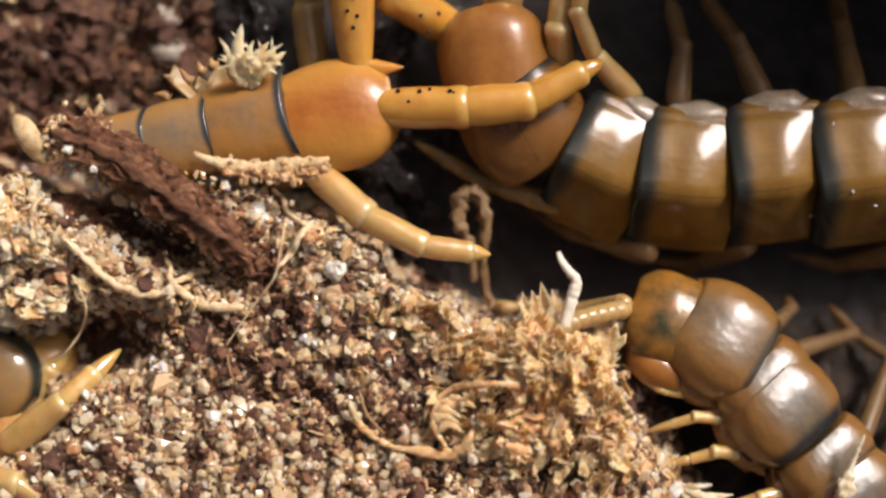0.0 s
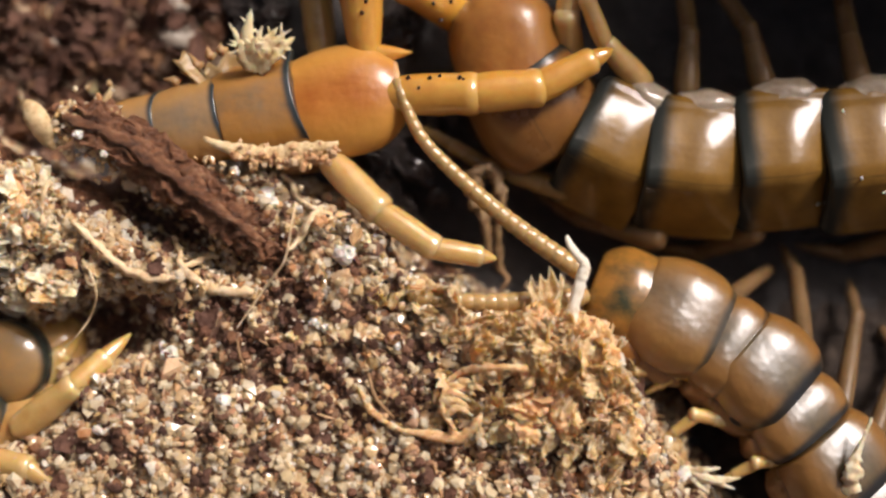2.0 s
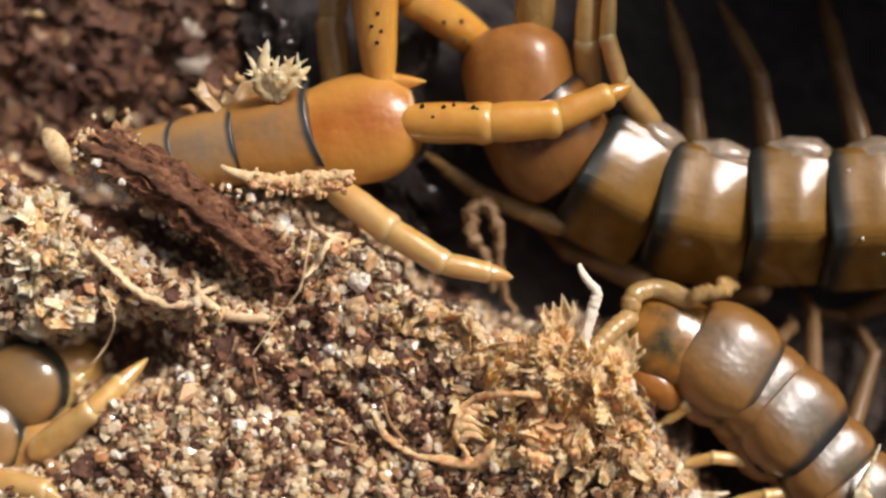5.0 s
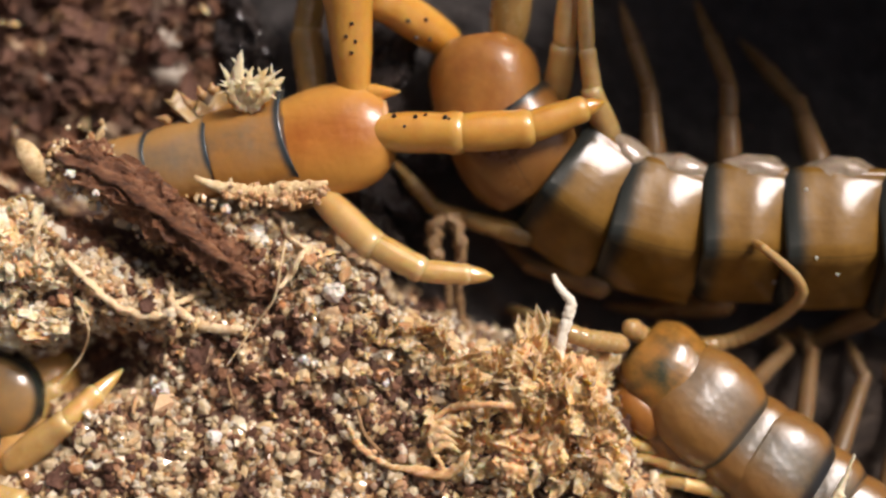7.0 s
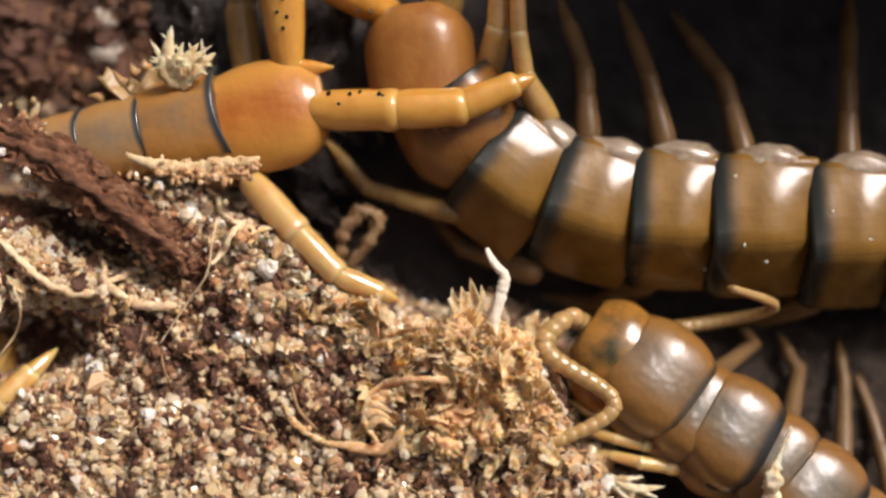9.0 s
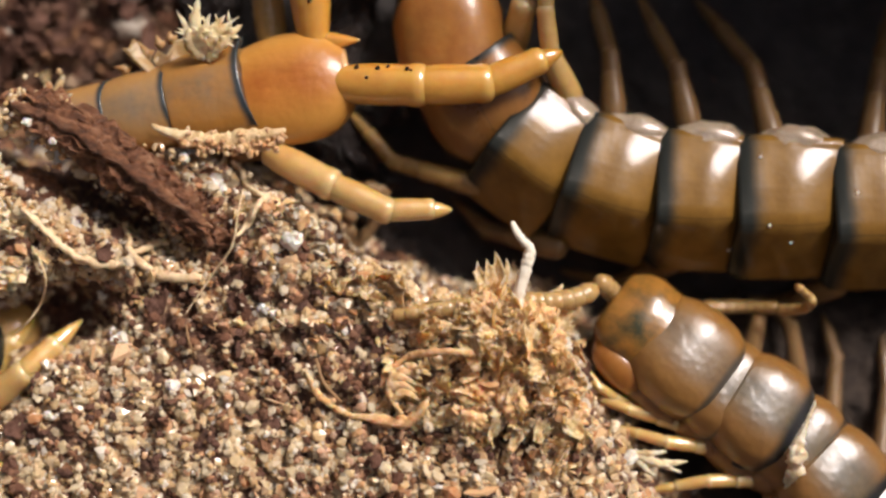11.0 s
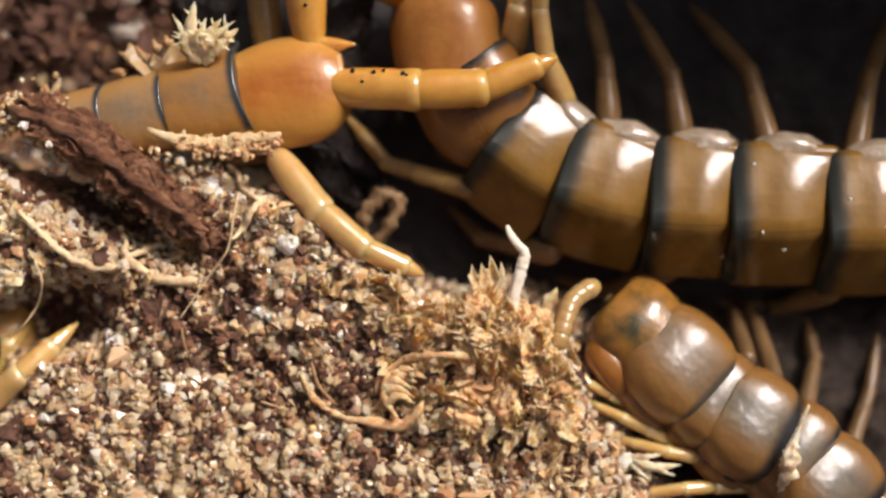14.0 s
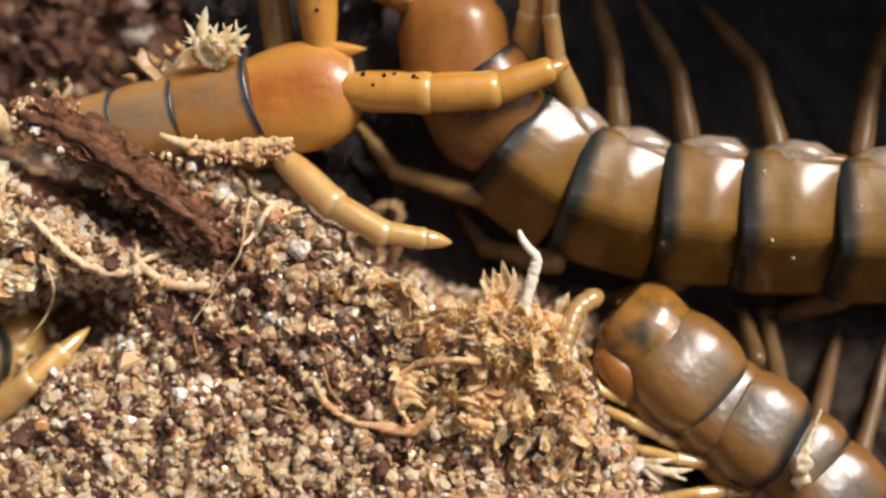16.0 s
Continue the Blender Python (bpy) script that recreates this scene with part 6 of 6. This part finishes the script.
for i in range(310):
    cu, cv, su, sv = rg.choice(((980, 640, 80, 60), (30, 400, 45, 50), (50, 540, 40, 25), (980, 600, 60, 40), (980, 660, 70, 50), (900, 760, 120, 70), (830, 620, 70, 50), (1080, 780, 70, 70), (40, 420, 50, 60), (560, 440, 60, 40), (700, 620, 160, 80)))
    u, v = rg.gauss(cu, su), rg.gauss(cv, sv)
    if top_of(u, v) > -2.5:
        chip(u, v, rg.uniform(0.1, 0.5), rg.uniform(0.3, 0.9), rg.uniform(0, 360), rg.uniform(-70, 70), rg.uniform(-70, 70), i, "small torn tan wood shaving")



def strew(name, meshes, places, count, seed, size, label, category, group, high):
    """Torn pieces in heaps: (u, v, spread in u and v)."""
    rg = random.Random(seed)
    for i in range(count):
        cu, cv, su, sv = rg.choice(places)
        u, v = rg.gauss(cu, su), rg.gauss(cv, sv)
        if top_of(u, v) < -3.5:
            continue
        ob = new(name, meshes[i % len(meshes)])
        ob.matrix_world = Matrix.Translation(at(u, v, top_of(u, v) + rg.uniform(0.2, high))) @ pose(0, 0, 0, rg.uniform(-55, 55), rg.uniform(-60, 15), rg.uniform(20, 200))
        k = rg.uniform(*size)
        ob.scale = (k, k, k)
        tagged(ob, label, category, group)


strew("husk_leaf", LEAVES, [(985, 620, 50, 34), (1010, 655, 45, 30), (940, 610, 40, 28), (960, 660, 50, 30), (905, 620, 45, 30), (1030, 690, 40, 40)], 130, 31, (0.6, 1.2), "crinkled leaf-like tan husk piece with dark specks", "husk", "husk pieces", 1.5)
strew("husk_leaf", LEAVES, [(930, 760, 60, 35), (1085, 780, 35, 45), (1040, 720, 50, 40), (800, 735, 40, 35), (830, 600, 50, 25), (740, 560, 40, 20), (1060, 820, 50, 40), (960, 800, 60, 40)], 130, 32, (0.4, 1.0), "crinkled leaf-like tan husk piece with dark specks", "husk", "husk pieces", 0.9)
strew("husk_curl", CREAM, [(25, 395, 35, 30), (50, 440, 35, 25), (30, 350, 40, 30), (60, 548, 38, 14), (85, 560, 25, 14), (10, 440, 30, 30)], 60, 33, (0.6, 1.25), "curled cream flake of dry husk", "husk", "husk curls", 1.0)
strew("husk_curl", CREAM, [(480, 390, 60, 25), (560, 415, 40, 25), (620, 440, 40, 20), (1130, 800, 40, 50), (700, 520, 40, 25)], 60, 34, (0.3, 0.65), "curled cream flake of dry husk", "husk", "husk curls", 0.6)

# frayed scrap beside the white pebble
scrap_at = at(1200, 866, top_of(1200, 866) + 1.2)
scrap = tagged(new("frayed_scrap"), "pale frayed husk scrap with torn strips", "husk")
scrap.location = scrap_at
for i, (a, b, h, w) in enumerate(((1300, 876, 0.6, 0.34), (1288, 896, 0.5, 0.3), (1262, 858, 0.7, 0.26), (1270, 886, 0.8, 0.3), (1240, 902, 0.3, 0.22))):
    end = at(a, b, h) - at(1200, 866, 0)
    part("strip", tube_mesh("strip", curve_through([Vector((0, 0.1 * i, 0)) * MM, end * 0.5 + Vector((0, rnd(-0.3, 0.3), 0.3)) * MM, end], 8), [w, w * 1.1, w * 0.7, 0.05], 8, 0.8, 0.4, i + 40), husk_cream, scrap)


def lump_mesh(name, rx, ry, rz, seed, rings=30, count=40):
    """A spongy lump: deep pits and frayed knobs over an egg shape."""
    loops = []
    for i in range(rings + 1):
        a = math.pi * (0.03 + 0.94 * i / rings)
        loop = []
        for j in range(count):
            b = 2 * math.pi * j / count
            p = Vector((-math.cos(a), math.sin(a) * math.cos(b), math.sin(a) * math.sin(b)))
            q = p + Vector((seed * 5.7, seed * 1.3, 0))
            k = 1 + 0.5 * noise.noise(q * 1.6) + 0.4 * noise.noise(q * 3.6) + 0.26 * noise.noise(q * 8.0) - 0.3 * max(0.0, noise.noise(q * 5.5 + Vector((3, 0, 0))) - 0.1)
            loop.append(Vector((p.x * rx, p.y * ry, p.z * rz)) * k * MM)
        loops.append(loop)
    return loft(name, loops)


# spongy lumps of torn husk along the edge of the bank
for i, (u, v, r) in enumerate(((930, 600, 1.5), (965, 590, 1.6), (1000, 625, 1.7), (950, 640, 1.6), (1040, 630, 1.4), (905, 625, 1.3), (1060, 655, 1.3), (1020, 665, 1.6), (975, 675, 1.5), (930, 665, 1.4), (1050, 700, 1.3), (1000, 715, 1.4), (880, 600, 1.1), (1085, 735, 1.2),
                               (940, 745, 1.4), (985, 770, 1.3), (1040, 755, 1.2), (905, 790, 1.3), (1100, 800, 1.1), (1070, 830, 1.2), (25, 410, 1.4), (20, 355, 1.3), (50, 545, 1.2), (560, 420, 0.9), (590, 400, 0.8))):
    me = lump_mesh("husk_lump", r, r * rnd(0.6, 0.9), r * rnd(0.4, 0.6), 80 + i)
    ob = part("husk_lump", me, shaving)
    ob.matrix_world = Matrix.Translation(at(u, v, max(top_of(u, v), -5) + 0.1)) @ pose(0, 0, 0, rnd(-20, 20), rnd(-20, 20), rnd(0, 360))
    tagged(ob, "spongy orange-tan lump of torn husk", "husk lump", "husk lumps")

# single stones that stand out
STONES = [(285, 655, 17, "large chalk-white pitted pebble on sand"), (380, 738, 15, "clear pale quartz pebble"), (592, 478, 22, "angular clear quartz pebble"), (165, 300, 9, "white grain stuck on bark"), (1195, 868, 17, "rounded white pebble by the shavings"),
          (270, 640, 10, "small chalk-white pebble on the sand"), (455, 372, 15, "pale quartz pebble on the sand"), (470, 385, 12, "pale quartz pebble on the sand"), (120, 265, 10, "white grain stuck on bark"), (205, 445, 13, "olive glassy pebble beside roots"),
          (400, 330, 11, "rounded cream pebble on the sand"), (560, 610, 12, "rounded cream pebble on the sand"), (690, 640, 11, "pale quartz pebble on the sand"), (300, 720, 12, "rounded cream pebble on the sand"), (160, 790, 13, "pale quartz pebble on the sand"), (540, 600, 12, "pale grey quartz pebble")]
for i, (u, v, r, label) in enumerate(STONES):
    ob = part("pebble", blob_mesh("pebble", r * 0.04, r * 0.032, r * 0.03, 0.55, i, 7, 9, 1.6), quartz)
    ob.data.polygons.foreach_set("use_smooth", [False] * len(ob.data.polygons))
    z = 1.3 if "bark" in label else top_of(u, v) + r * 0.018
    ob.matrix_world = Matrix.Translation(at(u, v, max(z, -2))) @ pose(0, 0, 0, rnd(0, 360), rnd(0, 360), rnd(0, 360))
    tagged(ob, label, "pebble", "pebbles")
for u, v, r in ((290, 32, 22), (298, 90, 30), (262, 66, 11), (75, 100, 14)):
    ob = part("pebble", blob_mesh("pebble", r * 0.042, r * 0.034, r * 0.03, 0.7, u, freq=1.8), pebble_grey)
    ob.location = at(u, v, float(soil_height(np.array([float(u)]), np.array([float(v)]))[0]) + r * 0.03)
    tagged(ob, "whitish pebble lying in dark soil", "pebble", "pebbles")
# red-brown coir flakes
for i, (u, v, s, t) in enumerate(((350, 590, 1.7, 100), (495, 585, 1.5, 30), (260, 500, 1.3, 20), (280, 470, 1.2, 140), (360, 555, 1.4, 80), (130, 820, 1.3, 60), (95, 815, 1.5, 10), (1090, 670, 1.4, 70), (1110, 720, 1.4, 110), (860, 770, 1.0, 10))):
    ob = part("coir_flake", chip_mesh("coir_flake", s * 1.3, s * 1.1, 30 + i, 3, coir), coir)
    ob.matrix_world = Matrix.Translation(at(u, v, top_of(u, v) + 0.45)) @ pose(0, 0, 0, rnd(-25, 25), rnd(-25, 25), t)
    tagged(ob, "red-brown coir flake on the sand", "coir flake", "coir flakes")
rg = random.Random(17)
CLODS = [lump_mesh("coir_flake", 1.0, 0.75, 0.5, 400 + i, 14, 18) for i in range(6)]
for i in range(70):
    u, v = rg.uniform(-60, 1080), rg.uniform(380, 900)
    patch = float(wave(np.array([u]), np.array([v]), 31, 75)[0])
    if patch > -0.15 and top_of(u, v) > -2.0:
        ob = part("coir_flake", CLODS[i % 6], coir)
        s = rg.uniform(0.25, 0.6)
        ob.matrix_world = Matrix.Translation(at(u, v, top_of(u, v) + 0.12)) @ pose(0, 0, 0, rg.uniform(-25, 25), rg.uniform(-25, 25), rg.uniform(0, 360))
        ob.scale = (s, s, s)
        tagged(ob, "crumbly red-brown coir clod in the sand", "coir flake", "coir flakes")
# crumbs of husk and rusty coir on the dark soil
rg = random.Random(61)
RUST = [chip_mesh("soil_flake", (2.0, 2.6, 1.6)[i % 3], (1.6, 1.3, 1.8)[i % 3], 700 + i, 3, coir) for i in range(4)]
for i in range(110):
    u, v = rg.uniform(-120, 370), rg.uniform(-110, 250)
    if float(edge_distance(np.array([u]), np.array([v]), SOIL)[0]) < 10:
        continue
    z = float(soil_height(np.array([u]), np.array([v]))[0])
    pale = rg.random() < 0.16
    ob = new("soil_flake", (LEAVES if pale else RUST)[i % 4])
    ob.matrix_world = Matrix.Translation(at(u, v, z + rg.uniform(0.5, 1.6))) @ pose(0, 0, 0, rg.uniform(-60, 60), rg.uniform(-60, 30), rg.uniform(0, 360))
    k = rg.uniform(0.35, 0.85) if pale else rg.uniform(0.6, 1.5)
    ob.scale = (k, k, k)
    tagged(ob, "tan husk flake among the dark soil" if pale else "rust-brown coir flake among the dark soil", "soil flake", "soil flakes")
# wet strips of dark bark on the floor of the hollow
for i, (u, v, length, turn, h) in enumerate(((655, 30, 9, 70, 0.9), (690, 60, 8, 60, 1.2), (660, 110, 7, 40, 0.8), (700, 110, 6, 75, 0.7), (690, 300, 7, -35, 1.6), (660, 330, 8, -50, 1.8), (720, 350, 6, -30, 1.2), (700, 400, 6, -45, 1.4), (640, 290, 5, -20, 1.2), (760, 470, 6, -40, 0.8), (440, 20, 8, -60, 1.0), (470, 70, 7, -70, 1.2), (420, 60, 6, -50, 0.9), (740, 250, 6, 20, 0.6))):
    z = float(floor_height(np.array([float(u)]), np.array([float(v)]))[0]) + h
    d = Vector((math.cos(radians(turn)), math.sin(radians(turn)), 0)) * length * MM * 0.5
    side = Vector((-d.y, d.x, 0)) * 0.12
    ob = part("bark_strip", bark_mesh("bark_strip", [-d, -d * 0.4 + side, d * 0.3 - side, d], 0.9, 0.7, 20 + i, 9), wet_strip)
    ob.location = at(u, v, z)
    tagged(ob, "wet black strip of rotten bark on the floor", "bark", "bark strips")
# cast skin with small thorns behind the orange one
skin_at = at(370, 150, -2.6)
skin = tagged(new("shed_skin"), "thin pale amber shed skin with small thorns", "shed skin")
skin.location = skin_at
film = part("film", chip_mesh("film", 3.6, 5.0, 71, 4, shed_skin), shed_skin, skin)
film.matrix_local = pose(0, -0.0004, 0, 12, 18, 108)
for a, b, c, d in ((330, 140, 318, 120), (352, 122, 350, 108), (322, 158, 300, 152), (372, 112, 374, 102), (290, 168, 272, 166), (415, 120, 422, 106)):
    part("thorn", tube_mesh("thorn", [at(a + 8, b + 6, -2.4) - skin_at, at(a, b, -2.2) - skin_at, at(c, d, -2.0) - skin_at], [0.5, 0.32, 0.03], 7, 0.2), shed_skin, skin)
# dry strand that the probing antennae push about
husk = new("dry_strand")
tagged(husk, "dry tan strand, darkened for shade, dangling in the hollow", "plant strand")
part("loop", tube_mesh("loop", curve_through([Vector(p) * MM for p in ((0.9, -5.2, -2), (0.7, -2.4, -1), (0.95, 0.2, 0), (0.3, 2.4, 0.5), (-0.9, 2.2, 0.5), (-1.1, 0.4, 0.2), (-0.2, -1.6, -0.6), (0.1, -4.2, -1.6))], 7), [0.22, 0.32, 0.42, 0.52, 0.54, 0.44, 0.32, 0.2], 12, 1.4, 0.7), strand_shaded, husk)
part("tip", tube_mesh("tip", curve_through([Vector(p) * MM for p in ((0.9, -5.0, -2), (1.5, -5.8, -1.4), (0.9, -6.6, -1.2))], 5), [0.22, 0.22, 0.08], 7, 0.5), fibre_dark, husk)


# ---- what moves ----
def key_chain(thing, made, rows):
    """Key a limb: its first joint in the thing's space, the others in the first joint's."""
    back = Matrix.Translation(-thing.location)
    walk(made[0], [(t, back @ ms[0]) for t, ms in rows])
    for i, ob in enumerate(made[1:], 1):
        walk(ob, [(t, ms[0].inverted() @ ms[i]) for t, ms in rows])


def motions():
    for name, rows in SEEN.items():
        thing, made = PIECES[name]
        back = Matrix.Translation(-thing.location)
        if name == "giant_body":
            for i, ob in enumerate(made):
                walk(ob, [(t, back @ Matrix.Translation(at(w[3 * i], w[3 * i + 1], -5)) @ pose(0, 0, 0, 12 if i < 2 else 19, 0, -w[3 * i + 2])) for t, w in rows])
        elif name == "small_body":
            keyed = []
            for t, w in rows:
                nodes = [at(w[2 * i], w[2 * i + 1], -3.2) for i in range(6)]
                step = (nodes[5] - nodes[4]).normalized() * 0.0039
                nodes += [nodes[5] + step, nodes[5] + step * 2.05]
                keyed.append((t, nodes))
            for i, ob in enumerate(made):
                length = (5.6, *(r[1] for r in SMALL_RINGS))[i]
                out = []
                for t, nodes in keyed:
                    front, rear = nodes[max(i - 1, 0)], nodes[min(i + 1, 7)]
                    m = aim(rear, front, 17)
                    m.translation = nodes[i]
                    out.append((t, back @ m @ Matrix.Translation((-length * 0.5 * MM, 0, 0))))
                walk(ob, out)
        elif name.startswith("antenna"):
            out = []
            for t, w in rows:
                tucked = name == "antenna_far" and t > 11.7
                pts = [at(w[2 * i], w[2 * i + 1], h) for i, h in enumerate((-5.5, -7.5, -8.5, -8.5, -8.5) if tucked else (-2, -1.6, -5.5, -8, -8) if name == "antenna_far" and 5.9 < t < 6.6 else (-2, -5.5, -6, -1.5, 0.2) if name == "antenna_far" and 6.9 < t < 7.4 else (-2.5, -6, -7.5, -4.0, -1.2) if name == "antenna_far" and t > 5 else (-2.5, -5, -6.5, -7, -7) if name == "antenna_far" and (t < 0.1 or 3.3 < t < 3.8) else heights_of(name))]
                last = (pts[-1] - pts[-2]).normalized()
                pts.append(pts[-1] + (last * 0.3 + Vector((0, 0, -1))) * 0.03)
                fine = curve_through(pts[:-1], 12) + [pts[-1]]
                run, nodes, i, want = 0.0, [fine[0]], 0, ARTICLE * 0.04 * MM
                while len(nodes) < ARTICLES + 1 and i < len(fine) - 1:
                    d = (fine[i + 1] - fine[i]).length
                    if run + d >= want * len(nodes):
                        nodes.append(fine[i].lerp(fine[i + 1], (want * len(nodes) - run) / d))
                    else:
                        run += d
                        i += 1
                out.append((t, [aim(a, b) for a, b in zip(nodes, nodes[1:])]))
            key_chain(thing, made, out)
        else:
            heights = heights_of(name)
            out = []
            for t, w in rows:
                nodes = [at(w[2 * i], w[2 * i + 1], h) for i, h in enumerate(heights)]
                out.append((t, [aim(nodes[s], nodes[s + 1]) @ Matrix.Translation(((nodes[s + 1] - nodes[s]).length * f, 0, 0)) for _, s, f in made]))
            key_chain(thing, [ob for ob, _, _ in made], out)
    walk(husk, [(t, Matrix.Translation(at(u, v, z)) @ pose(0, 0, 0, 0, 0, turn)) for t, u, v, z, turn in (
        (0, 838, 400, -5.5, 0), (0.5, 842, 402, -5.5, 4), (1, 770, 418, -1.6, 50), (1.5, 872, 400, -5, 5), (2, 850, 385, -5.5, 0), (2.5, 835, 385, -5.5, 5), (3.5, 838, 400, -5.5, 10), (6, 815, 400, -5.5, 5), (7, 800, 410, -5.5, 0),
        (8, 745, 425, -6, -40), (9, 742, 432, -6, -40), (11.5, 710, 440, -6, -30), (13.5, 745, 440, -6, -40), (16, 745, 460, -6, -10))])


motions()
